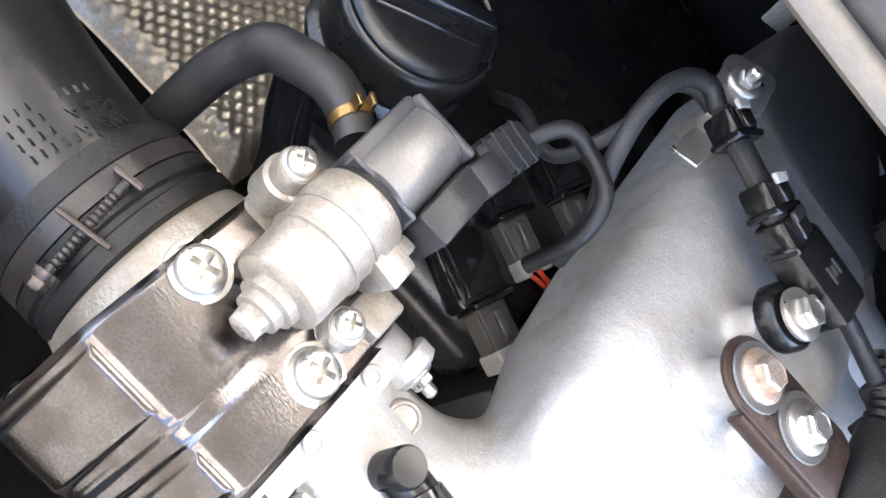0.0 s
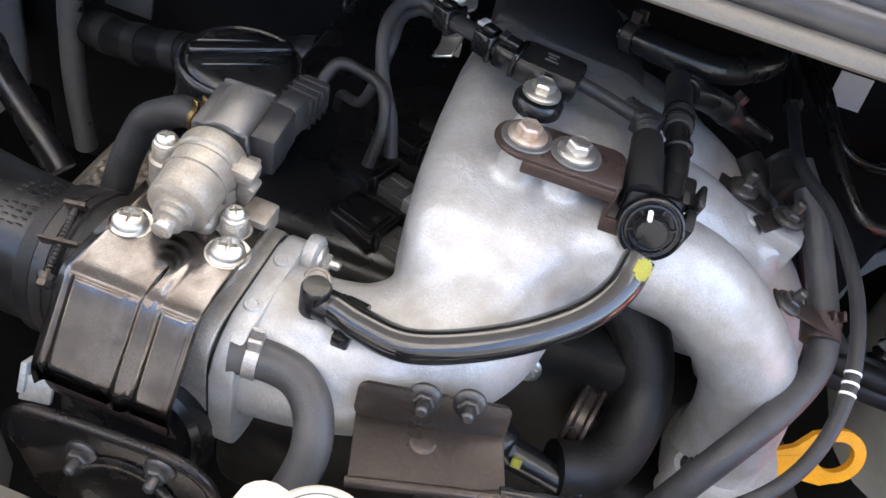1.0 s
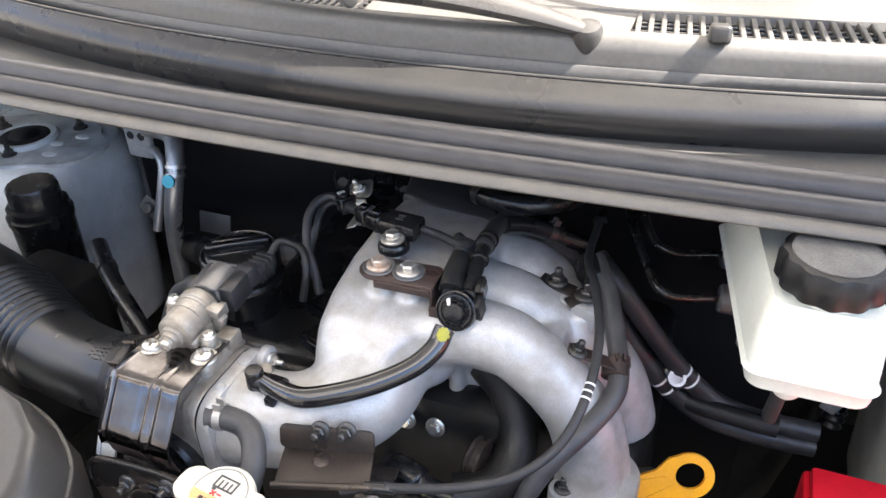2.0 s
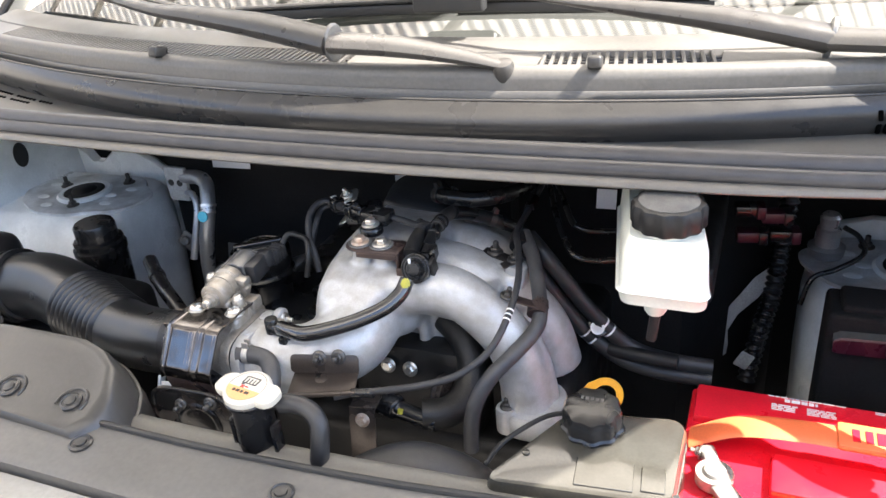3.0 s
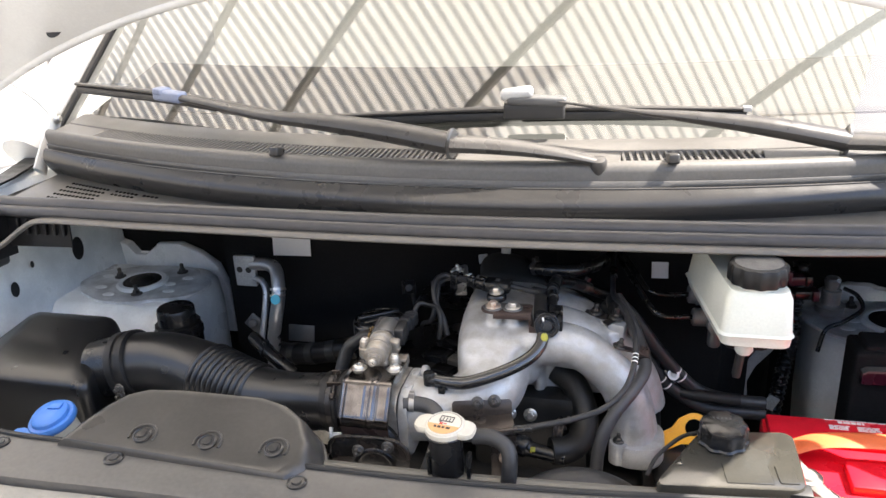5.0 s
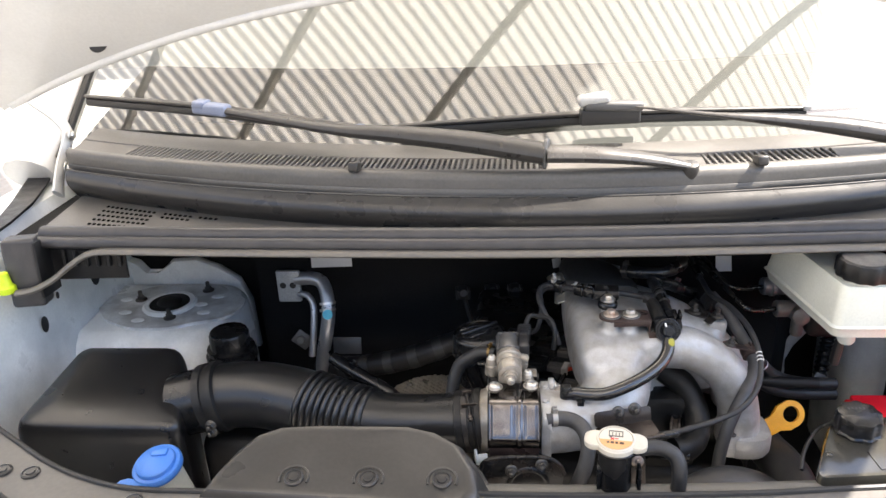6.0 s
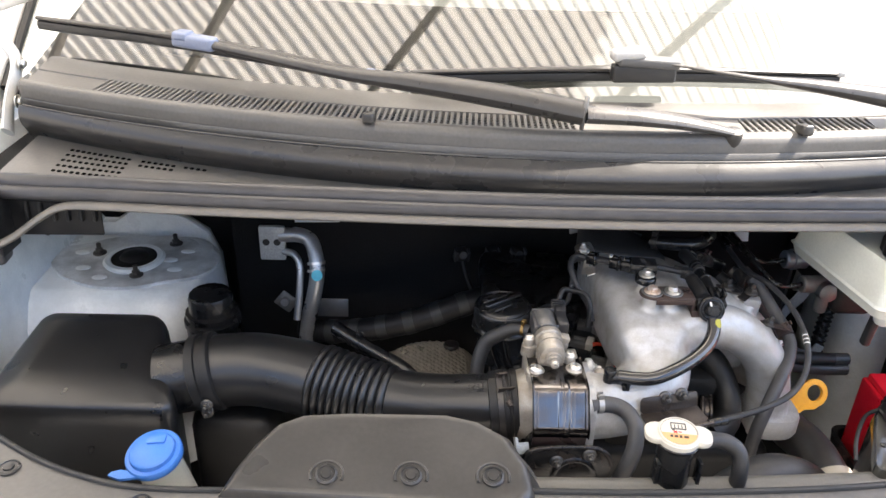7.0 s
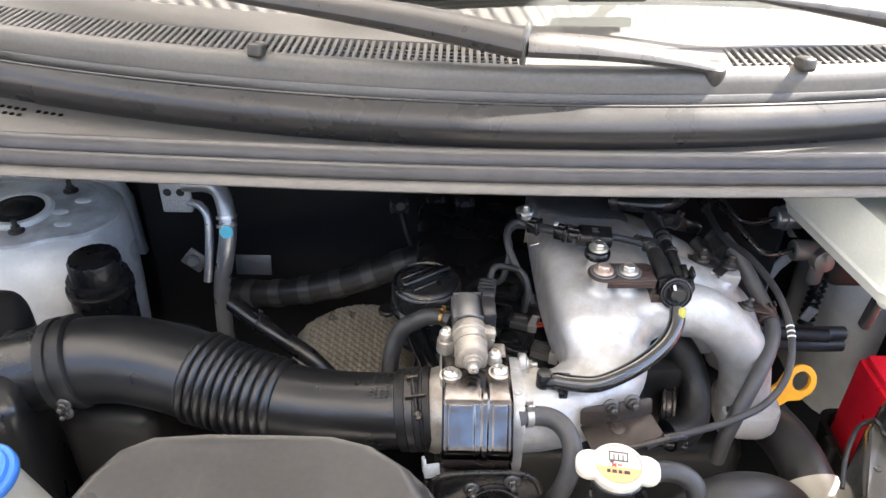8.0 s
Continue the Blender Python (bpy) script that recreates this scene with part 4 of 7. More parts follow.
    plate(bm, rounded(0.086, 0.084, 0.020, 6), 0.0110, side, 0.0016)
    part("throttle_flange", bm, CAST, ob)
    bm = B()
    plate(bm, rounded(0.0845, 0.0825, 0.020, 6), 0.0012, side @ pose(0, 0, -0.0013))
    part("gasket", bm, MATT, ob, "thin dark gasket between the flanges")
    for y, z in ((0.1545, 0.934), (0.1545, 0.870)):
        bm = B()
        lathe(bm, [(0.0105, 0), (0.0110, 0.001), (0.0110, 0.006), (0.009, 0.0075)], axis_pose((0.0615, y, z), (1, 0, 0)), n=18)
        part("flange_lug", bm, CAST, ob)
        if z > 0.9:
            part("bolt", HEX_SMALL, BOLT, ob, m=axis_pose((0.0695, y, z), (1, 0, 0)))
    for y, z in ((0.137, 0.9447), (0.108, 0.9447)):
        bm = B()
        lathe(bm, [(0.0042, -0.004), (0.0042, 0.0), (0.0036, 0.0008), (0.0026, 0.0008), (0.0022, 0.0002)], axis_pose((0.0565, y, z - 0.0005), (0, 0, 1)), n=18)
        part("cast_mark", bm, CAST, ob)
    for x, y, z in ((0.0745, 0.1365, 0.9405),):
        bm = B()
        lathe(bm, [(0.0068, -0.006), (0.0068, 0.0), (0.0060, 0.0008), (0.0052, 0.0008), (0.0046, 0.0001)], axis_pose((x, y, z), (0.05, -0.35, 1)), n=20)
        part("core_plug", bm, MACHINED, ob)
    return ob


def build_throttle():
    ob = thing("throttle_assembly", (0.015, 0.12, 0.85), "cast throttle body under a shiny stamped steel shield", "throttle body")
    m = axis_pose((-0.030, 0.1235, 0.905), (1, -0.01, 0))
    bm = B()
    lathe(bm, [(0.0335, 0.002), (0.034, 0.004), (0.037, 0.007), (0.041, 0.020), (0.043, 0.04), (0.044, 0.069)], m, n=40)
    slab(bm, (0.056, 0.050, 0.030), pose(0.016, 0.135, 0.940), 0.006, 3)
    part("casting", bm, THROTTLE, ob)
    bm = B()
    side = Matrix.Translation((0.0385, 0.1225, 0.9020)) @ Matrix(((0, 0, 1, 0), (1, 0, 0, 0), (0, 1, 0, 0), (0, 0, 0, 1)))
    plate(bm, rounded(0.086, 0.084, 0.020, 6), 0.0112, side, 0.0018)
    for y, z in ((0.1545, 0.934), (0.1545, 0.870)):
        lathe(bm, [(0.009, 0), (0.010, 0.001), (0.011, 0.008)], axis_pose((0.0310, y, z), (1, 0, 0)), n=18)
    part("flange", bm, THROTTLE, ob)
    # shield: flat top, folded front with two pressed panels, and a flat-bottomed channel between them
    profile = [(0.136, 0.9580), (0.124, 0.9590), (0.106, 0.9597), (0.090, 0.9602), (0.0822, 0.9600), (0.0795, 0.9592), (0.0772, 0.9572), (0.0700, 0.9478), (0.0628, 0.9384), (0.0566, 0.9303), (0.0552, 0.9265), (0.0550, 0.9185)]

    def step(x):
        x = min(1.0, max(0.0, x))
        return x * x * (3 - 2 * x)

    def pressed(u, v):
        d = abs(u - 0.61 - 0.03 * (0.5 - v))
        fade = step((v - 0.16) / 0.14)
        h = -0.0011 * fade * step((0.058 - d) / 0.034)
        h += 0.0006 * fade * step((0.096 - d) / 0.03) * step((d - 0.046) / 0.03)
        h -= 0.0035 * max(0.0, (abs(u - 0.5) - 0.455) / 0.045) ** 2
        for u0, u1 in ((0.06, 0.48), (0.70, 0.95)):
            e = min((u - u0), (u1 - u), (v - 0.47), (0.90 - v) * 0.8)
            h -= 0.0014 * step(e / 0.045)
        return h

    bm = B()
    fine = [(p.y, p.z) for p in spline([(0, y, z) for y, z in profile], 6)]
    bent_sheet(bm, fine, -0.0105, 0.0490, 0.0014, cols=72, lift=pressed)
    part("heat_shield", bm, SHEET, ob, "bronze-tinted shiny stamped steel shield", sharp=60)
    bm = B()
    bent_sheet(bm, [(0.0552, 0.9190), (0.0562, 0.914), (0.0575, 0.908), (0.0600, 0.902)], -0.009, 0.047, 0.0014, cols=8)
    part("apron", bm, BROWN, ob, "dark brown lower apron of the shield")
    for x, y in ((-0.003, 0.112), (0.040, 0.116)):
        bm = B()
        lathe(bm, [(0.0062, -0.0006), (0.0098, -0.0006), (0.0100, 0.0002), (0.0096, 0.0009), (0.0062, 0.0009)], pose(x, y, 0.9602), n=30)
        part("washer", bm, BOLT, ob, "split spring washer")
        part("screw", SCREW, BOLT, ob, "cross-head screw with bright worn slot", m=pose(x, y, 0.9608, -4, 3, 20) @ Matrix.Scale(1.34, 4))
    # black lacquered lever guard, a pressed plate that leans forward below the shield
    c = Vector((0.026, 0.0430, 0.8960))
    ux = Vector((0.97, 0.08, 0.22)).normalized()
    uz = Vector((-0.10, -0.97, 0.10))
    uz = (uz - ux * uz.dot(ux)).normalized()
    g = Matrix((ux, uz.cross(ux), uz)).transposed().to_4x4()
    g.translation = c
    edge = [(-0.044, 0.006), (-0.040, 0.018), (-0.030, 0.0225), (-0.014, 0.0210), (0.004, 0.0170), (0.022, 0.0125), (0.036, 0.006), (0.044, -0.004), (0.046, -0.016)]
    bm = B()
    plate(bm, edge + [(0.040, -0.034), (0.018, -0.046), (-0.020, -0.046), (-0.040, -0.030)], 0.0022, g, 0.0008)
    guard = part("lever_guard", bm, GUARD, ob, "black lacquered pressed lever guard")
    bm = B()
    sweep(bm, [g @ Vector((x, y, 0.001)) for x, y in edge], 0.0027, n=10, steps=5)
    part("rolled_edge", bm, GUARD, guard)
    bm = B()
    lathe(bm, [(0.024, 0.0), (0.025, 0.0015), (0.023, 0.003), (0.019, 0.0032), (0.017, 0.0020), (0.0005, 0.0020)], g @ pose(0.004, -0.020, 0.0018), n=36)
    part("pressed_disc", bm, GUARD, guard)
    for x, y in ((-0.010, 0.004), (0.025, 0.003)):
        part("bolt", HEX_DARK, DARK_BOLT, ob, "dark hex bolt with a bright worn tip", m=g @ pose(x, y, 0.0030) @ Matrix.Scale(0.95, 4))
    bm = B()
    lathe(bm, [(0.010, 0.0), (0.030, 0.0), (0.033, 0.003), (0.033, 0.016), (0.030, 0.019), (0.012, 0.020)], axis_pose((0.020, 0.085, 0.880), (0, -1, 0.15)), n=36)
    slab(bm, (0.070, 0.022, 0.034), pose(0.018, 0.076, 0.872, -8), 0.004)
    part("lever_housing", bm, PLASTIC, ob, "black throttle lever housing")
    bm = B()
    slab(bm, (0.014, 0.003, 0.012), pose(-0.018, 0.058, 0.899, -35, 0, 10), 0.0008)
    slab(bm, (0.003, 0.010, 0.014), pose(-0.0245, 0.061, 0.902, -35, 0, 10), 0.0008)
    part("cable_stop", bm, BARE, ob, "pale bare steel cable stop")
    bm = B()
    sweep(bm, [(-0.022, 0.052, 0.892), (-0.026, 0.046, 0.876), (-0.012, 0.044, 0.868), (0.005, 0.044, 0.872)], 0.0016, n=8)
    part("return_spring", bm, BROWN, ob, "brown steel spring end")
    # coolant outlets
    bm = B()
    sweep(bm, [(0.036, 0.092, 0.932), (0.060, 0.0895, 0.932)], 0.0058, n=14, steps=2)
    lathe(bm, [(0.0058, -0.001), (0.0072, 0.0), (0.0072, 0.002), (0.0058, 0.003)], axis_pose((0.055, 0.090, 0.932), (1, -0.1, 0)), n=18)
    part("coolant_nipple", bm, MACHINED, ob)
    return ob


def build_idle_valve():
    ob = thing("idle_control_valve", (0.014, 0.14, 0.955), "cast idle air valve with grey solenoid on the throttle body", "valve")
    d = Vector((-0.045, 1.0, 0.07)).normalized()
    o = Vector((0.016, 0.107, 0.9725))
    m = axis_pose(o, d) @ Matrix.Diagonal((1.02, 1.02, 0.92, 1))
    bm = B()
    lathe(bm, [(0.0046, 0.0), (0.0048, 0.003), (0.0066, 0.0033), (0.0068, 0.007), (0.0086, 0.0075), (0.0088, 0.011), (0.0118, 0.0116), (0.0132, 0.0126), (0.0136, 0.0150), (0.0140, 0.0300), (0.0146, 0.0420), (0.0156, 0.0428), (0.0156, 0.0500), (0.0150, 0.0520)], m, n=40)
    slab(bm, (0.028, 0.034, 0.018), pose(0.015, 0.138, 0.9595, 7), 0.004, 3)
    part("body", bm, MACHINED, ob)
    for k, h in enumerate((0.030, 0.0395)):
        bm = B()
        lathe(bm, [(0.0139, -0.0006), (0.0150, -0.0004), (0.0150, 0.0004), (0.0139, 0.0006)], m @ pose(0, 0, h), n=40)
        part("cast_line", bm, MACHINED, ob)
    bm = B()
    slab(bm, (0.020, 0.007, 0.012), m @ pose(-0.0125, 0.004, 0.0440, 0, 0, 12), 0.0016, 2)
    slab(bm, (0.006, 0.010, 0.016), m @ pose(-0.0165, -0.003, 0.0490), 0.0012, 2)
    part("lug", bm, MACHINED, ob, "notched casting lug")
    for x, y, z, dx, turn in ((-0.007, 0.149, 0.9765, 0.008, 20), (0.036, 0.130, 0.9675, -0.007, -20)):
        bm = B()
        lathe(bm, [(0.0085, -0.020), (0.0080, -0.008), (0.0066, -0.007), (0.0063, 0.0), (0.0058, 0.0008)], pose(x, y, z), n=24)
        slab(bm, (0.016, 0.011, 0.010), pose(x + dx, y + 0.0005, z - 0.0115, 0, 0, turn), 0.003, 2)
        part("screw_boss", bm, MACHINED, ob)
    bm = B()
    slab(bm, (0.008, 0.010, 0.012), pose(0.0315, 0.150, 0.966, 0, 20, 0), 0.0015, 2)
    part("lug", bm, MACHINED, ob)
    bm = B()
    slab(bm, (0.014, 0.016, 0.012), pose(0.040, 0.146, 0.955, 0, 0, 0), 0.002, 2)
    part("lug", bm, MACHINED, ob)
    bm = B()
    lathe(bm, [(0.0036, -0.003), (0.0044, -0.0025), (0.0044, 0.001)], m, n=16)
    part("tip", bm, BOLT, ob, "bright adjusting tip")
    for x, y, z in ((-0.007, 0.149, 0.9778), (0.036, 0.130, 0.9688)):
        part("screw", SCREW_SMALL, BOLT, ob, m=pose(x, y, z, 0, 0, 30) @ Matrix.Scale(1.22, 4))
    bm = B()
    lathe(bm, [(0.0118, 0.0505), (0.0138, 0.052), (0.0138, 0.055), (0.0118, 0.0565)], m, n=32)
    part("collar", bm, MATT, ob, "black rubber collar")
    bm = B()
    lathe(bm, [(0.0112, 0.0565), (0.0132, 0.058), (0.0134, 0.0590), (0.0134, 0.0890), (0.0118, 0.091)], m, n=40)
    part("solenoid", bm, SOLENOID_CAN, ob, "dull silver solenoid can")
    bm = B()
    slab(bm, (0.0250, 0.0230, 0.0020), m @ pose(0, 0, 0.0575), 0.0008, 1)
    slab(bm, (0.0255, 0.0235, 0.0040), m @ pose(0, 0, 0.0915), 0.0018, 2)
    slab(bm, (0.0050, 0.0190, 0.034), m @ pose(0.0120, 0, 0.0745), 0.0018, 2)
    part("solenoid_frame", bm, SOLENOID, ob, "dark grey solenoid frame")
    bm = B()
    slab(bm, (0.012, 0.021, 0.030), m @ pose(-0.0185, 0.001, 0.0735), 0.002, 2)
    slab(bm, (0.012, 0.018, 0.014), m @ pose(-0.0200, 0.003, 0.092, 0, -8, 0), 0.002, 2)
    part("socket", bm, CASE, ob, "charcoal plastic socket")
    q = m @ pose(-0.0205, -0.002, 0.110, 0, -10, 0)
    bm = B()
    slab(bm, (0.015, 0.016, 0.026), q, 0.0025, 2)
    plug = part("plug", bm, CASE, ob, "charcoal ribbed wiring plug")
    for k in range(4):
        bm = B()
        slab(bm, (0.0162, 0.0172, 0.0016), q @ pose(0, 0, -0.008 + 0.0052 * k), 0.0005, 1)
        part("rib", bm, MATT, plug)
    bm = B()
    sweep(bm, [q @ Vector((0, 0, 0.010)), (0.040, 0.228, 0.992), (0.052, 0.232, 0.990), (0.066, 0.224, 0.990), (0.072, 0.214, 0.978), (0.070, 0.207, 0.955)], 0.0032, n=12)
    part("lead", bm, MATT, ob, "black taped wiring lead")
    return ob


def band(bm, at, along, r, w=0.006, t=0.0012, n=32):
    lathe(bm, [(r - 0.0008, -w / 2), (r + t, -w / 2), (r + t, w / 2), (r - 0.0008, w / 2)], axis_pose(at, along), n=n)
    return bm


INTAKE = [(-0.394, 0.201, 0.880), (-0.370, 0.204, 0.884), (-0.325, 0.201, 0.889), (-0.275, 0.189, 0.889), (-0.235, 0.175, 0.887), (-0.195, 0.161, 0.885), (-0.150, 0.146, 0.886), (-0.105, 0.134, 0.892), (-0.065, 0.126, 0.900), (-0.030, 0.1235, 0.905)]


def build_intake_hose():
    ob = thing("intake_hose", (-0.2, 0.17, 0.84), "black moulded air intake hose with a ribbed bellows section", "air intake hose")
    path = spline(INTAKE, 16)
    n = len(path)

    def radius(u):
        base = 0.0440 - 0.0065 * min(1.0, max(0.0, (u - 0.40) / 0.26)) - 0.0025 * min(1.0, max(0.0, (u - 0.66) / 0.25))
        if 0.408 < u < 0.648:
            return base - 0.0016 + 0.0052 * abs(math.sin((u - 0.408) / 0.24 * math.pi * 10)) ** 0.7
        return base

    bm = B()
    fine = [path[int(i)] + (path[min(int(i) + 1, n - 1)] - path[int(i)]) * (i % 1) for i in np.linspace(0, n - 1.001, 640)]
    sweep(bm, fine, radius, n=40, steps=1)
    hose_part = part("hose", bm, TUBE, ob, sharp=60)
    # raised moulding marks near the throttle end
    axis = (Vector(INTAKE[9]) - Vector(INTAKE[7])).normalized()
    up = (Vector((0, 0, 1)) - axis * axis.z).normalized()
    side = axis.cross(up)
    centre = Vector(INTAKE[8])

    def wrap(p, turn, along, r=0.0352):
        a = turn + p.x / r
        return centre + axis * (along + p.y) + (up * math.cos(a) - side * math.sin(a)) * (r + p.z)

    for word, turn, along in (("AH200", 0.0, 0.0105), ("AH250", 0.02, 0.004)):
        letters = bpy.data.curves.new("lettering", "FONT")
        letters.body, letters.size, letters.extrude = word, 0.0062, 0.0004
        holder = bpy.data.objects.new("lettering", letters)
        data = bpy.data.meshes.new_from_object(holder)
        bpy.data.objects.remove(holder)
        for v in data.vertices:
            v.co = wrap(v.co, turn, along)
        data.materials.append(TUBE)
        part("lettering", data, TUBE, hose_part, "raised moulded lettering")
    bm = B()
    slab(bm, (0.0014, 0.0030, 0.0004), Matrix(), 0.0002, 1)
    bar = finish(bm, "print_bar", TUBE)
    for row, (turn, along, count) in enumerate(((-0.44, 0.0135, 4), (-0.46, 0.0085, 4), (-0.46, 0.0035, 4), (-0.40, -0.0015, 3), (0.05, -0.0015, 4), (-0.14, 0.014, 3))):
        for k in range(count):
            part("print_bar", bar, TUBE, hose_part, m=Matrix.Translation(wrap(Vector((k * 0.0034, 0, 0)), turn, along)) @ Matrix((-side, axis, up)).transposed().to_4x4() @ Matrix.Rotation(-turn, 4, "Y"))
    bm = B()
    for r0 in (0.0034,):
        ring = [[wrap(Vector((r * math.cos(t), r * math.sin(t), h)), 0.22, 0.0155) for t in (2 * math.pi * k / 28 for k in range(28))] for r, h in ((r0, -0.0004), (r0, 0.0005), (r0 - 0.0006, 0.0005), (r0 - 0.0006, -0.0004))]
        skin(bm, ring, caps=False)
    part("moulded_ring", bm, TUBE, hose_part, "small raised ring mark")
    # clamp at the throttle end
    c, d = Vector((-0.036, 0.1238, 0.9045)), Vector((1, -0.02, 0.13)).normalized()
    bm = B()
    lathe(bm, [(0.0345, -0.013), (0.0375, -0.012), (0.0380, -0.004), (0.0365, -0.003), (0.0365, 0.003), (0.0385, 0.004), (0.0388, 0.009), (0.0375, 0.010), (0.0375, 0.012), (0.0388, 0.013), (0.0385, 0.0185), (0.036, 0.0195)], axis_pose(c, d), n=44)
    part("cuff", bm, MATT, ob)
    bm = B()
    band(bm, c, d, 0.0372, 0.0065, 0.0012, 44)
    part("clamp_band", bm, BLACK_STEEL, ob)
    bm = B()
    s0, s1 = Vector((-0.031, 0.090, 0.9335)), Vector((-0.037, 0.123, 0.9455))
    sweep(bm, [s0, s1], 0.0017, n=12, steps=2)
    for k in range(14):
        p = s0 + (s1 - s0) * (0.1 + 0.055 * k)
        lathe(bm, [(0.0017, -0.0005), (0.0022, 0), (0.0017, 0.0005)], axis_pose(p, s1 - s0), n=12)
    part("clamp_screw", bm, BLACK_STEEL, ob, "dark threaded clamp screw")
    part("screw_head", finish(hex_bolt(0.0034, 0.005, 0.0042), "screw_head", PLATE), PLATE, ob, m=axis_pose(s0, s0 - s1))
    bm = B()
    slab(bm, (0.018, 0.0018, 0.010), Matrix.Translation(s0 + (s1 - s0) * 0.45) @ (s1 - s0).to_track_quat("Y", "Z").to_matrix().to_4x4(), 0.0006)
    slab(bm, (0.010, 0.0022, 0.009), Matrix.Translation(s0 + (s1 - s0) * 0.98) @ (s1 - s0).to_track_quat("Y", "Z").to_matrix().to_4x4(), 0.0006)
    part("clamp_lug", bm, PLATE, ob)
    # clamp at the box end
    bm = B()
    c2, d2 = Vector(INTAKE[0]) + Vector((0.012, 0.001, 0.003)), Vector((1, 0.08, 0.25)).normalized()
    lathe(bm, [(0.044, -0.016), (0.0485, -0.014), (0.0485, -0.004), (0.0455, -0.003), (0.0455, 0.004), (0.0485, 0.005), (0.0480, 0.012), (0.0445, 0.014)], axis_pose(c2, d2), n=44)
    part("box_cuff", bm, MATT, ob)
    for k, y in ((0, 0.0), (1, 0.010)):
        part("bolt", HEX_DARK, DARK_BOLT, ob, m=axis_pose(c2 + Vector((0.006, -0.048, -0.012 - y)), (0, -1, 0.2)))
    return ob


def build_air_box():
    ob = thing("air_cleaner_box", (-0.5, 0.2, 0.70), "black plastic air cleaner box with sloping lid", "air filter box")
    bm = B()
    rings = []
    for k, z in ((1.0, 0.60), (1.0, 0.862), (0.995, 0.873), (0.983, 0.881), (0.965, 0.887), (0.94, 0.891), (0.88, 0.895), (0.6, 0.900)):
        pts = []
        for x, y in rounded(1, 1, 0.10, 6):
            yy = 0.205 + y * 0.165 * k
            xr = -0.389 - (0.055 * (y + 0.5)) - 0.012
            xl = -0.632 + 0.020 * (y + 0.5)
            xx = (xl + xr) / 2 + x * (xr - xl) * k
            pts.append(Vector((xx, yy, z + 0.022 * (y + 0.4) * (1 if z > 0.8 else 0))))
        rings.append(pts)
    skin(bm, rings)
    part("box", bm, TUBE, ob, sharp=50)
    bm = B()
    lathe(bm, [(0.043, -0.03), (0.0435, 0.012), (0.040, 0.013)], axis_pose((-0.408, 0.201, 0.878), (1, 0.08, 0.2)), n=36)
    part("outlet", bm, PLASTIC, ob)
    # added black box that hides the white wing and keeps this space dark
    bm = B()
    slab(bm, (0.11, 0.17, 0.20), pose(-0.352, 0.265, 0.725, 0, 0, -6), 0.02, 3)
    part("dark_filler", bm, MATT, ob, "dull black box added to darken the space below the hose")
    return ob


def build_rear_shade():
    ob = thing("manifold_rear_shade", (0.14, 0.38, 0.96), "dark plate standing for the shaded rear of the manifold", "cover plate")
    # dark plate laid over the plenum's rear in place of the cowl's shade
    bm = B()
    plan = [(0.096, 0.352), (0.130, 0.338), (0.186, 0.332), (0.192, 0.346), (0.172, 0.392), (0.150, 0.418), (0.126, 0.430), (0.098, 0.428), (0.088, 0.400)]
    plan = [(v.x, v.y) for v in spline([(x, y, 0) for x, y in plan + plan[:1]], 4)][:-1]
    rings = []
    for k, z in ((1.0, 0.945), (1.0, 0.9790), (0.97, 0.9835), (0.90, 0.9860), (0.6, 0.9875)):
        rings.append([Vector((0.14 + (x - 0.14) * k, 0.384 + (y - 0.384) * k, z + 0.05 * (y - 0.384))) for x, y in plan])
    skin(bm, rings)
    part("plate", bm, REAR_SHADE, ob, sharp=50)
    for x, y, z, turn in ((0.121, 0.424, 0.992, 0), (0.086, 0.426, 0.977, 25), (0.169, 0.400, 0.977, -35)):
        bm = B()
        slab(bm, (0.014, 0.003, 0.014), pose(x, y, z, -20, 0, turn), 0.0008)
        part("tab", bm, BARE, ob, "pale bare metal tab")
    return ob


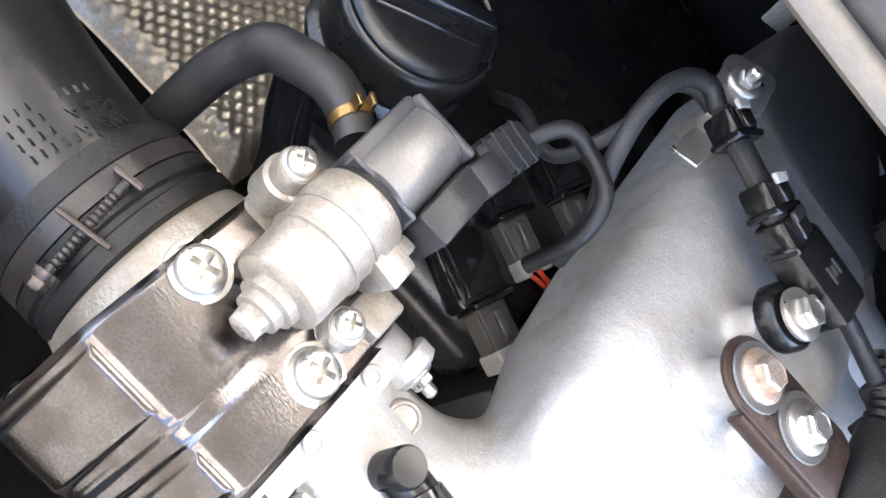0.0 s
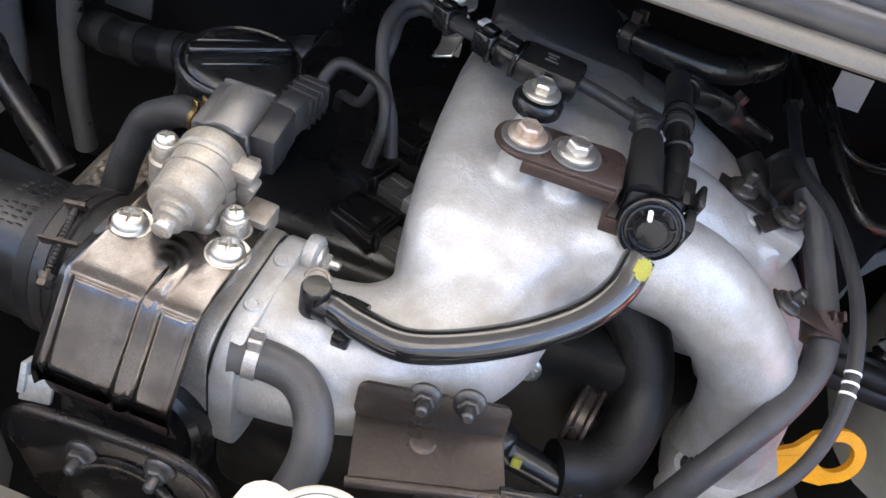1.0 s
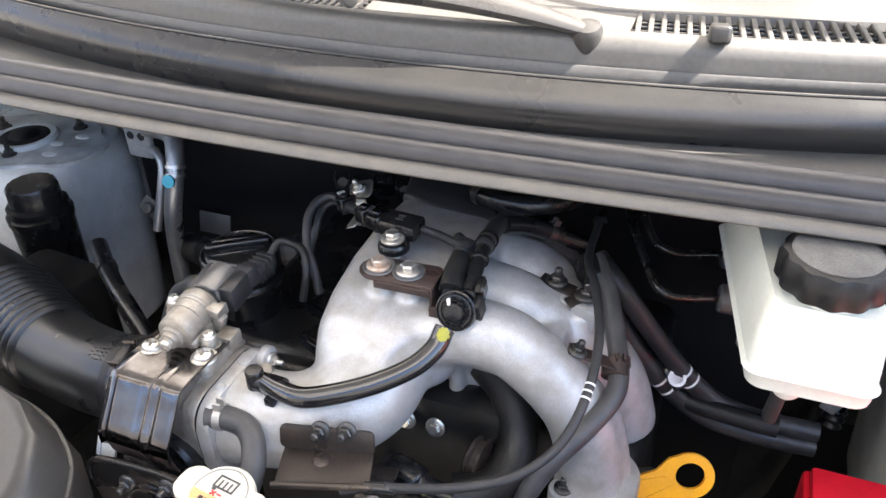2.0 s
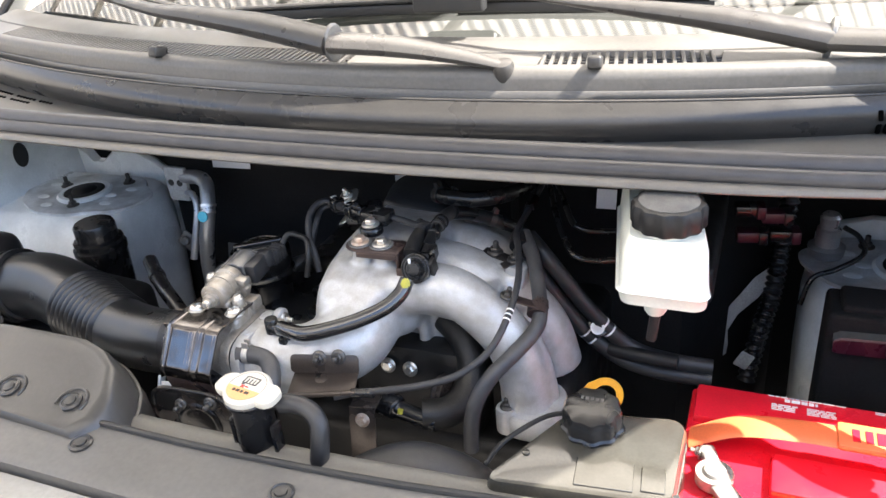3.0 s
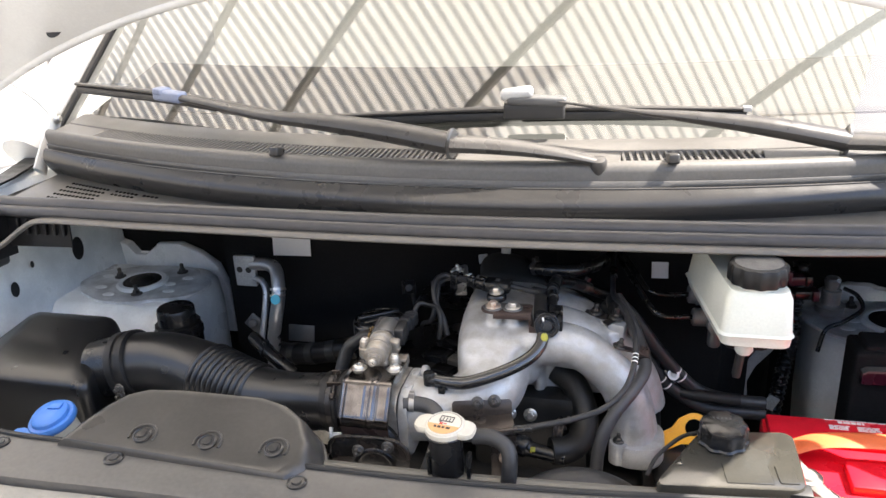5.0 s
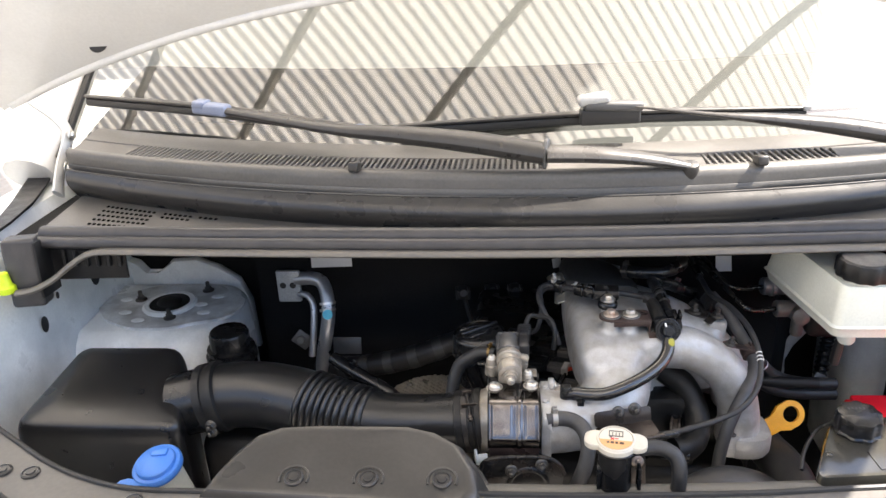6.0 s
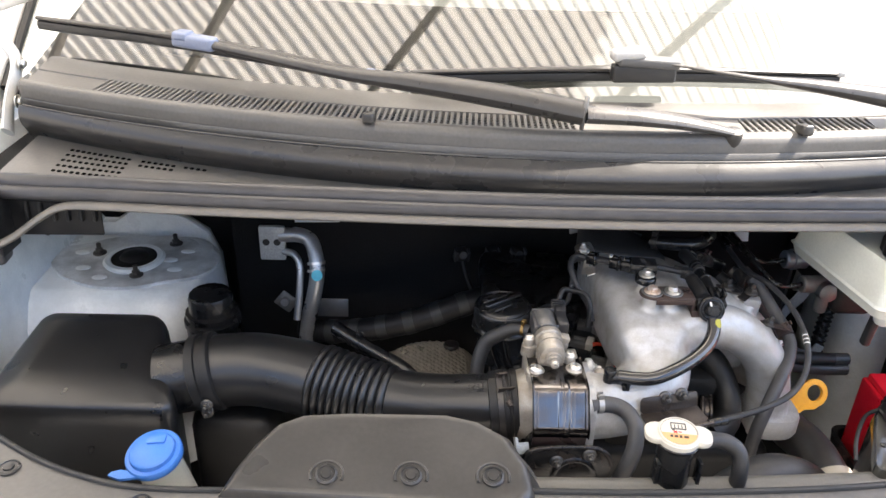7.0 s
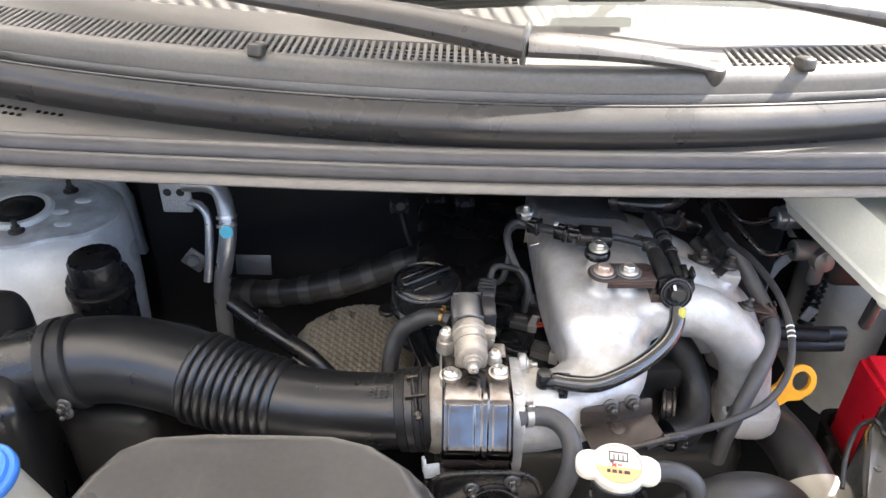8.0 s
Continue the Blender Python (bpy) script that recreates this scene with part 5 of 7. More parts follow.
def build_purge_valve():
    ob = thing("purge_valve", (0.207, 0.21, 0.975), "black plastic purge valve with round ribbed face", "valve")
    d = Vector((0.02, -1, 0.42)).normalized()
    c = Vector((0.2085, 0.1905, 0.992))
    m = axis_pose(c, d)
    bm = B()
    lathe(bm, [(r * 0.84, z) for r, z in ((0.013, -0.010), (0.0165, -0.009), (0.0182, -0.007), (0.0184, -0.004), (0.0178, -0.0015), (0.0166, -0.0010), (0.0158, -0.0022), (0.0148, -0.0024), (0.0142, -0.0012), (0.0130, -0.0010), (0.0124, -0.0022), (0.0096, -0.0026), (0.0090, 0.0030), (0.0080, 0.0044), (0.0005, 0.0046))], m, n=48)
    face = part("face", bm, PLASTIC, ob, "black ribbed round valve face")
    for k in range(6):
        a = k * math.pi / 3 + 0.3
        bm = B()
        slab(bm, (0.0042, 0.0011, 0.0022), m @ Matrix.Rotation(a, 4, "Z") @ pose(0.0092, 0, -0.0016), 0.0003, 1)
        part("rib", bm, PLASTIC, face)
    back = axis_pose(c - d * 0.006, -d)
    bm = B()
    slab(bm, (0.025, 0.024, 0.016), back @ pose(0, 0, 0.009), 0.004, 3)
    slab(bm, (0.027, 0.025, 0.0028), back @ pose(0.002, 0.003, 0.004), 0.003, 3)
    slab(bm, (0.005, 0.012, 0.024), pose(0.2235, 0.203, 0.988, 20, 0, 0), 0.0015, 2)
    part("body", bm, MATT, ob)
    # twin barrels that run back: coil with its ribbed boot, and the outlet
    bm = B()
    sweep(bm, [(0.2000, 0.204, 0.9990), (0.1975, 0.222, 1.0035), (0.1955, 0.238, 1.0055)], [0.0088, 0.0086, 0.0076], n=18, steps=5)
    slab(bm, (0.016, 0.026, 0.010), pose(0.1985, 0.216, 0.9935, 16, 0, 4), 0.003, 2)
    part("coil_housing", bm, MATT, ob, "black coil housing")
    bm = B()
    boot = [Vector((0.1950, 0.238, 1.0058)), Vector((0.1930, 0.248, 1.0062)), Vector((0.1890, 0.258, 1.0055)), Vector((0.1835, 0.266, 1.0035))]
    line = spline(boot, 12)
    sweep(bm, line, lambda u: 0.0060 - 0.0020 * u + 0.0007 * math.cos(u * 2 * math.pi * 7), n=16, steps=1)
    part("ribbed_boot", bm, MATT, ob, "black corrugated cable boot")
    bm = B()
    sweep(bm, [(0.2130, 0.206, 0.9985), (0.2115, 0.230, 1.0055), (0.2090, 0.254, 1.0075)], 0.0058, n=18, steps=6)
    lathe(bm, [(0.0058, -0.002), (0.0072, -0.001), (0.0072, 0.002), (0.0058, 0.003)], axis_pose((0.2108, 0.238, 1.0062), (-0.1, 1, 0.15)), n=20)
    part("nozzle", bm, PLASTIC, ob)
    bm = B()
    slab(bm, (0.007, 0.016, 0.008), pose(0.2195, 0.214, 1.0005, 18, 0, 5), 0.002, 2)
    slab(bm, (0.003, 0.012, 0.014), pose(0.2245, 0.208, 1.0025, 18, 0, 5), 0.001, 1)
    part("rib_block", bm, PLASTIC, ob)
    bm = B()
    sweep(bm, [(0.209, 0.252, 1.0075), (0.2075, 0.280, 1.0065), (0.2080, 0.312, 1.000)], 0.0072, n=20, steps=6)
    part("outlet_hose", bm, RUBBER, ob)
    for y in (0.258, 0.266):
        bm = B()
        band(bm, (0.2085, y, 1.0075), (0, 1, 0.0), 0.0072, 0.0022, 0.0010, 24)
        part("hose_ring", bm, PLASTIC, ob)
    bm = B()
    slab(bm, (0.0022, 0.0052, 0.003), m @ pose(-0.004, 0.0075, 0.0045, 0, 0, 12), 0.0006, 1)
    part("tab", bm, WHITE, ob, "small white locating tab")
    return ob


def hose(name, pts, r, mat, label, ends=(), group="", steps=8, n=16, category="hose", wide=0.9):
    """A rubber hose along a smooth line with clamps at the given shares of its length."""
    ob = thing(name, pts[0], label, category, group)
    bm = B()
    sweep(bm, pts, r, n=n, steps=steps)
    part("tube", bm, mat, ob)
    path = spline(pts, 12)
    for u, m2 in ends:
        i = min(int(u * (len(path) - 1)), len(path) - 2)
        bm = B()
        rr = r if not isinstance(r, (list, tuple)) else r[0]
        band(bm, path[i], path[i + 1] - path[i], rr, rr * wide, rr * 0.13, 24)
        t = (path[i + 1] - path[i]).normalized()
        side = t.cross(Vector((0, 0, 1))).cross(t).normalized()
        for k in (-1, 1):
            slab(bm, (rr * 0.22, rr * 0.7, rr * 0.8), Matrix.Translation(path[i] + side * rr * 1.35 + t.cross(side) * rr * 0.35 * k) @ t.to_track_quat("Y", "Z").to_matrix().to_4x4(), rr * 0.05, 1)
        part("clamp", bm, m2, ob)
    return ob


def build_vacuum_hose():
    pts = [(0.0905, 0.1185, 0.9490), (0.106, 0.1130, 0.9510), (0.126, 0.1100, 0.9540), (0.150, 0.1180, 0.9590), (0.174, 0.1325, 0.9640), (0.193, 0.1490, 0.9700), (0.2035, 0.1640, 0.9780), (0.2065, 0.176, 0.987)]
    ob = hose("vacuum_hose", pts, 0.0076, GLOSS_RUBBER, "shiny black vacuum hose curving across the manifold with yellow paint mark", n=20)
    bm = B()
    lathe(bm, [(0.0066, -0.012), (0.0068, 0.0085), (0.0060, 0.0098), (0.0005, 0.0100)], pose(0.0800, 0.1190, 0.9485), n=24)
    part("elbow", bm, PLASTIC, ob, "round black elbow stub")
    bm = B()
    sweep(bm, [(0.082, 0.1195, 0.9475), (0.097, 0.1185, 0.9472)], 0.0078, n=16, steps=2)
    band(bm, (0.098, 0.1183, 0.947), (1, -0.1, 0), 0.0075, 0.010, 0.0012, 24)
    slab(bm, (0.008, 0.006, 0.007), pose(0.097, 0.1100, 0.941), 0.0012)
    part("elbow_socket", bm, PLASTIC, ob)
    bm = B()
    slab(bm, (0.004, 0.003, 0.0015), pose(0.104, 0.1170, 0.9530), 0.0006, 1)
    part("paint_dot", bm, WHITE, ob, "white paint dot")
    bm = B()
    path = spline(pts, 12)
    sweep(bm, [path[-10], path[-7], path[-4], path[-1]], 0.00795, n=36, steps=5, caps=False)
    spot = path[-4] + Vector((0.003, -0.0060, 0.0045))
    bmesh.ops.delete(bm, geom=[v for v in bm.verts if (v.co - spot).length > 0.0055], context="VERTS")
    part("paint_mark", bm, YELLOW, ob, "yellow paint mark")
    return ob


def build_brackets():
    # brown two-bolt bracket that carries the valve
    ob = thing("valve_bracket", (0.155, 0.208, 0.985), "brown lacquered two-bolt bracket on the manifold bosses", "bracket")
    bm = B()
    outline = [(-0.0140 * math.cos(a), 0.0140 * math.sin(a)) for a in np.linspace(-math.pi / 2, math.pi / 2, 11)]
    outline += [(0.043, 0.0150), (0.047, 0.0135), (0.049, 0.0100), (0.049, -0.0120), (0.047, -0.0140)]
    plate(bm, outline, 0.0024, pose(0.140, 0.2085, 1.0008, 0, 0, 2), 0.0007)
    slab(bm, (0.044, 0.0024, 0.0065), pose(0.165, 0.1950, 0.9985, 0, 0, 2), 0.0008)
    part("plate", bm, BROWN, ob)
    bm = B()
    slab(bm, (0.0024, 0.022, 0.028), pose(0.1872, 0.2065, 0.989, 0, 0, 2), 0.0009)
    slab(bm, (0.012, 0.0024, 0.024), pose(0.1925, 0.1945, 0.976, 0, 0, 2), 0.0009)
    lathe(bm, [(0.0005, 0), (0.0075, 0), (0.0082, 0.0008), (0.0082, 0.003), (0.0005, 0.003)], axis_pose((0.1915, 0.196, 0.970), (0, -1, 0.05)), n=20)
    part("leg", bm, BROWN, ob)
    wash = B()
    lathe(wash, [(0.0065, 0), (0.0122, 0), (0.0124, 0.0006), (0.0120, 0.0012), (0.0065, 0.0012)], n=28)
    wash = finish(wash, "washer", FRAME_GREY)
    for x, y, data in ((0.141, 0.209, HEX_RUST), (0.165, 0.2098, HEX)):
        part("washer", wash, FRAME_GREY, ob, m=pose(x, y, 1.0034))
        part("bolt", data, BOLT, ob, "hex bolt with a rusty head" if data is HEX_RUST else "", m=pose(x, y, 1.0052, 0, 0, 15))
    # dark plate that hangs below the neck
    ob = thing("cable_bracket", (0.145, 0.10, 0.915), "dark brown lacquered steel plate bracket bolted below the manifold neck", "bracket")
    bm = B()
    mm = Matrix.Translation((0.1450, 0.1035, 0.9270)) @ Matrix.Rotation(radians(13), 4, "Z") @ Matrix.Rotation(radians(72), 4, "X")
    plate(bm, rounded(0.068, 0.018, 0.004), 0.002, mm, 0.0006)
    part("upper_flange", bm, PLATE, ob)
    bm = B()
    o = [Vector((0.1125, 0.0985, 0.9165)), Vector((0.1765, 0.1135, 0.9215)), Vector((0.187, 0.081, 0.918)), Vector((0.122, 0.064, 0.912))]
    nrm = (o[1] - o[0]).cross(o[3] - o[0]).normalized()
    if nrm.z < 0:
        nrm = -nrm
    skin(bm, [[v - nrm * 0.002 for v in o], o])
    bmesh.ops.bevel(bm, geom=bm.edges[:], offset=0.0009, segments=2, affect="EDGES", profile=0.5)
    part("plate", bm, PLATE, ob)
    bm = B()
    sweep(bm, [(0.121, 0.064, 0.913), (0.154, 0.0725, 0.9155), (0.189, 0.081, 0.9185)], 0.0026, n=10, steps=6)
    part("rolled_edge", bm, PLATE, ob)
    bm = B()
    lathe(bm, [(0.0055, 0), (0.006, 0.0005), (0.0045, 0.0014), (0.0005, 0.0016)], axis_pose((0.146, 0.092, 0.9175), nrm), n=20)
    part("dimple", bm, PLATE, ob)
    for x, y, z in ((0.1400, 0.1105, 0.9330), (0.1590, 0.1145, 0.9350)):
        part("bolt", HEX_DARK, DARK_BOLT, ob, "dark hex nut with stud end", m=axis_pose((x, y - 0.0075, z), (0.08, -1, 0.35)))
    # orange lifting hook
    ob = thing("lifting_hook", (0.35, 0.21, 0.83), "orange painted steel lifting eye bolted to the engine", "lifting hook")
    bm = B()
    n = 32
    base, eye = Vector((0.344, 0.224, 0.818)), Vector((0.3875, 0.2430, 0.8345))
    ux = (eye - base).normalized()
    uz = Vector((0.28, -0.75, 0.55))
    uz = (uz - ux * uz.dot(ux)).normalized()
    uy = uz.cross(ux)
    length = (eye - base).length
    outer, inner = [], []
    for k in range(n):
        a = 2 * math.pi * k / n
        c, s = math.cos(a), math.sin(a)
        x, y = 0.0190 * c, 0.0180 * s
        if c < -0.75:
            x, y = -length - 0.012, math.copysign(0.0105, s) if abs(s) > 0.2 else 0.012 * s / 0.2
        elif c < -0.35:
            f = (-0.35 - c) / 0.4
            x = -0.010 - f * 0.016
            y = math.copysign(0.0185 - 0.008 * f, s)
        outer.append((x, y))
        inner.append((0.0115 * c, 0.0105 * s))
    def put(o, h):
        return [eye + ux * x + uy * y + uz * h for x, y in o]
    rings = [put(inner, 0), put(outer, 0), put(outer, 0.005), put(inner, 0.005), put(inner, 0)]
    skin(bm, rings, caps=False)
    bmesh.ops.remove_doubles(bm, verts=bm.verts, dist=1e-6)
    part("plate", bm, ORANGE, ob)
    return ob


def build_engine():
    ob = thing("engine_block", (0.1, 0.35, 0.5), "dark engine block and black rocker cover deep in the bay", "engine")
    bm = B()
    slab(bm, (0.375, 0.30, 0.33), pose(0.1625, 0.40, 0.66), 0.02, 3)
    slab(bm, (0.34, 0.16, 0.20), pose(0.16, 0.27, 0.68), 0.02, 3)
    part("block", bm, BLOCK, ob)
    bm = B()
    slab(bm, (0.15, 0.32, 0.05), pose(0.036, 0.37, 0.862), 0.015, 3)
    part("rocker_cover", bm, PLASTIC, ob)
    oil = pose(-0.026, 0.258, 0.917)
    bm = B()
    lathe(bm, [(0.030, -0.04), (0.030, 0.0), (0.0355, 0.001), (0.0375, 0.003), (0.0375, 0.0065), (0.0350, 0.0085), (0.0340, 0.0100), (0.0350, 0.0130), (0.0358, 0.0145), (0.0358, 0.0310), (0.0348, 0.0335), (0.0335, 0.0345), (0.0325, 0.0335), (0.0310, 0.0335), (0.0295, 0.0355), (0.0260, 0.0375), (0.0180, 0.0390), (0.0005, 0.0395)], oil, n=64)
    cap = part("oil_cap", bm, PLASTIC, ob, "round glossy black oil filler cap")
    bm = B()
    slab(bm, (0.058, 0.0085, 0.0085), oil @ pose(0, 0, 0.0405, 0, 0, 36), 0.003, 3)
    part("grip", bm, GLOSSY, cap, "raised grip bar across the cap")
    for d in (-0.0115, 0.0115):
        bm = B()
        slab(bm, (0.046, 0.0018, 0.0030), oil @ pose(-d * math.sin(radians(36)), d * math.cos(radians(36)), 0.0388, 0, 0, 36), 0.0008, 1)
        part("ridge", bm, GLOSSY, cap)
    bm = B()
    for x, y, w, h in ((0.004, -0.019, 0.009, 0.0016), (-0.004, -0.020, 0.004, 0.004), (0.010, -0.0185, 0.002, 0.005)):
        slab(bm, (w, h, 0.0008), oil @ Matrix.Rotation(radians(36), 4, "Z") @ pose(x, y, 0.0374), 0.0003, 1)
    part("oil_can_symbol", bm, SOLENOID, cap, "small raised oil can symbol")
    for x, y in ((0.094, 0.308), (0.096, 0.224), (0.078, 0.268)):
        q = pose(x, y, 0.889, 0, 0, -20)
        bm = B()
        slab(bm, (0.034, 0.027, 0.020), q @ pose(-0.030, -0.002, -0.001), 0.003, 2)
        slab(bm, (0.026, 0.020, 0.003), q @ pose(-0.030, -0.002, 0.0095), 0.001, 2)
        slab(bm, (0.003, 0.024, 0.022), q @ pose(-0.0125, 0, 0.0005), 0.0008, 1)
        lathe(bm, [(0.010, -0.02), (0.010, 0.0), (0.008, 0.004)], q @ pose(-0.048, -0.004, -0.004), n=18)
        c = part("ignition_coil", bm, GLOSSY, ob, "glossy black ignition coil")
        bm = B()
        slab(bm, (0.021, 0.016, 0.013), q @ pose(-0.001, 0.0, 0), 0.0016, 2)
        slab(bm, (0.014, 0.004, 0.003), q @ pose(-0.001, 0.0, 0.0075), 0.0008, 1)
        for k in (-1, 1):
            slab(bm, (0.020, 0.0016, 0.010), q @ pose(-0.001, 0.0085 * k, 0.0), 0.0005, 1)
        part("connector", bm, CONNECTOR, c, "dark grey plug body")
        bm = B()
        slab(bm, (0.008, 0.019, 0.0145), q @ pose(0.0125, 0, 0), 0.0012, 2)
        for k in (-1, 1):
            slab(bm, (0.009, 0.004, 0.0155), q @ pose(0.0135, 0.0075 * k, 0.0004), 0.001, 1)
        part("lock_clip", bm, GREY_PLUG, c, "light grey locking clip")
        bm = B()
        for k in (-1, 1):
            sweep(bm, [q @ Vector((0.016, 0.003 * k, 0.002)), q @ Vector((0.024, 0.002 * k + 0.003, 0.003)), q @ Vector((0.034, 0.014 + 0.002 * k, -0.004))], 0.0013, n=8, steps=4)
        part("wires", bm, RED_WIRE, c, "thin red wires")
    for x, y, z in ((0.06, 0.29, 0.885), (0.075, 0.345, 0.885), (0.062, 0.245, 0.885)):
        bm = B()
        lathe(bm, [(0.009, 0), (0.009, 0.006), (0.006, 0.008), (0.0005, 0.008)], pose(x, y, z), n=16)
        part("cover_bolt", bm, BLOCK, ob)
    bm = B()
    slab(bm, (0.15, 0.07, 0.13), pose(0.185, 0.237, 0.82), 0.012, 2)
    part("front_cover", bm, BLOCK, ob)
    for x, y, z in ((0.161, 0.1960, 0.862), (0.187, 0.1960, 0.862)):
        part("bolt", HEX, BOLT, ob, m=axis_pose((x, y, z), (0, -1, 0.25)) @ Matrix.Scale(0.9, 4))
    bm = B()
    lathe(bm, [(0.006, 0), (0.022, 0), (0.024, 0.002), (0.024, 0.004), (0.021, 0.006), (0.021, 0.010), (0.024, 0.012), (0.024, 0.014), (0.010, 0.016)], axis_pose((0.222, 0.196, 0.838), (1, -0.25, 0.1)), n=36)
    part("pulley", bm, PLATE, ob, "thin dull steel pulley")
    bm = B()
    sweep(bm, [(0.216, 0.240, 0.905), (0.240, 0.226, 0.892), (0.254, 0.208, 0.866), (0.252, 0.182, 0.846), (0.238, 0.162, 0.841), (0.218, 0.153, 0.842)], 0.0165, n=20)
    part("water_pipe", bm, BLOCK, ob, "dull black rubber water pipe")
    return ob


def build_foil():
    ob = thing("exhaust_heat_shield", (-0.11, 0.37, 0.70), "dimpled aluminium exhaust heat shield low beside the engine", "heat shield")
    bm = B()
    cols, rows = 84, 96
    g = []
    for i in range(cols + 1):
        u = i / cols
        x = -0.200 + 0.158 * u
        back = 0.398 + 0.082 * math.sin(math.pi * min(1.0, 0.08 + 0.72 * u)) ** 0.8
        row = []
        for j in range(rows + 1):
            v = j / rows
            y = 0.262 + (back - 0.262) * v
            edge = min(u, 1 - u, v * 1.3, (1 - v) * 1.3)
            flat = min(1.0, max(0.0, (edge - 0.03) / 0.05))
            h = 0.0024 * flat * math.sin(x * 560 + 0.6 * math.sin(y * 700)) * math.sin(y * 620)
            h -= 0.012 * max(0.0, 0.10 - edge) / 0.10
            h += 0.012 * (v - 0.4) * (1 - v) - 0.010 * abs(2 * u - 1) ** 3
            row.append(bm.verts.new((x, y, 0.752 + h)))
        g.append(row)
    for i in range(cols):
        for j in range(rows):
            bm.faces.new((g[i][j], g[i + 1][j], g[i + 1][j + 1], g[i][j + 1]))
    shield = part("sheet", bm, FOIL, ob, sharp=80)
    t = shield.modifiers.new("thick", "SOLIDIFY")
    t.thickness = 0.0015
    bm = B()
    lathe(bm, [(0.0125, -0.006), (0.0125, 0.003), (0.0105, 0.005), (0.0005, 0.0055)], pose(-0.080, 0.452, 0.752), n=20)
    part("bolt_cap", bm, BLACK_STEEL, ob, "black bolt cap")
    return ob


# ---- round the engine ----
def flat_bar(bm, w, h, m, t=0.0006):
    return slab(bm, (w, h, t), m, 0)


def build_radiator_cap():
    ob = thing("radiator_filler", (0.128, 0.023, 0.89), "black radiator filler neck with a cream pressure cap", "radiator cap")
    bm = B()
    lathe(bm, [(0.019, -0.07), (0.0175, -0.03), (0.0175, -0.012), (0.021, -0.010), (0.022, -0.006), (0.020, -0.004)], pose(0.125, 0.0135, 0.960), n=32)
    sweep(bm, [(0.142, 0.017, 0.947), (0.162, 0.021, 0.947)], 0.0062, n=14, steps=2)
    part("neck", bm, PLASTIC, ob)
    for x in (0.108, 0.150):
        bm = B()
        slab(bm, (0.004, 0.012, 0.045), pose(x, 0.008, 0.910), 0.001)
        part("neck_rib", bm, PLASTIC, ob)
    tilt = pose(0.125, 0.0135, 0.961, 4, 0, -8) @ Matrix.Scale(0.87, 4)
    bm = B()
    outline = []
    for k in range(64):
        a = 2 * math.pi * k / 64
        r = 0.0248 + 0.0140 * max(0.0, abs(math.cos(a)) - 0.84) ** 0.7 * 3.6
        outline.append((min(0.0375, r) * math.cos(a), min(0.0375, r) * math.sin(a)))
    rings = []
    for k, z in ((0.93, -0.0065), (0.985, -0.0055), (1.0, -0.0025), (0.985, 0.0008), (0.94, 0.0018)):
        rings.append([tilt @ Vector((x * k, y * k, z)) for x, y in outline])
    skin(bm, rings)
    cap = part("cap", bm, CAP, ob, "cream painted pressure cap with two ears")
    bm = B()
    lathe(bm, [(0.0232, 0.0), (0.0232, 0.0025), (0.0222, 0.0036), (0.0208, 0.0038), (0.0205, 0.0032), (0.0005, 0.0032)], tilt, n=48)
    part("disc", bm, CAP, cap)
    bm = B()
    half = [(0.0200 * math.cos(a), 0.0200 * math.sin(a)) for a in np.linspace(math.pi + 0.18, 2 * math.pi - 0.18, 25)]
    plate(bm, half, 0.0004, tilt @ pose(0, 0, 0.0033))
    part("warning_panel", bm, LABEL_ORANGE, cap, "orange warning label")
    bm = B()
    ring = lambda r: [tilt @ Vector((r * math.cos(a), r * math.sin(a), 0.00335)) for a in (2 * math.pi * k / 48 for k in range(48))]
    skin(bm, [ring(0.0202), ring(0.0197)], caps=False)
    for x, y, w, h in ((0.000, 0.0125, 0.017, 0.0012), (0.000, 0.0035, 0.017, 0.0012), (-0.008, 0.008, 0.0012, 0.009), (0.008, 0.008, 0.0012, 0.009), (-0.004, 0.007, 0.0011, 0.006), (0.0, 0.007, 0.0011, 0.006), (0.004, 0.007, 0.0011, 0.006), (-0.006, 0.0018, 0.003, 0.002)):
        flat_bar(bm, w, h, tilt @ pose(x, y, 0.0035))
    part("pictogram", bm, SOLENOID, cap, "black radiator pictogram")
    bm = B()
    for x, y, w, h, r in ((-0.004, -0.0015, 0.005, 0.0012, 40), (-0.004, -0.0015, 0.005, 0.0012, -40), (0.001, -0.001, 0.004, 0.001, 0)):
        flat_bar(bm, w, h, tilt @ pose(x, y, 0.0035, 0, 0, r))
    part("red_mark", bm, RED_INK, cap, "small red mark")
    bm = B()
    for x, w in ((-0.009, 0.003), (-0.004, 0.004), (0.001, 0.003), (0.007, 0.005)):
        flat_bar(bm, w, 0.0032, tilt @ pose(x, -0.0085, 0.0039))
    part("caption", bm, BROWN, cap, "plain dark bars of lettering")
    return ob


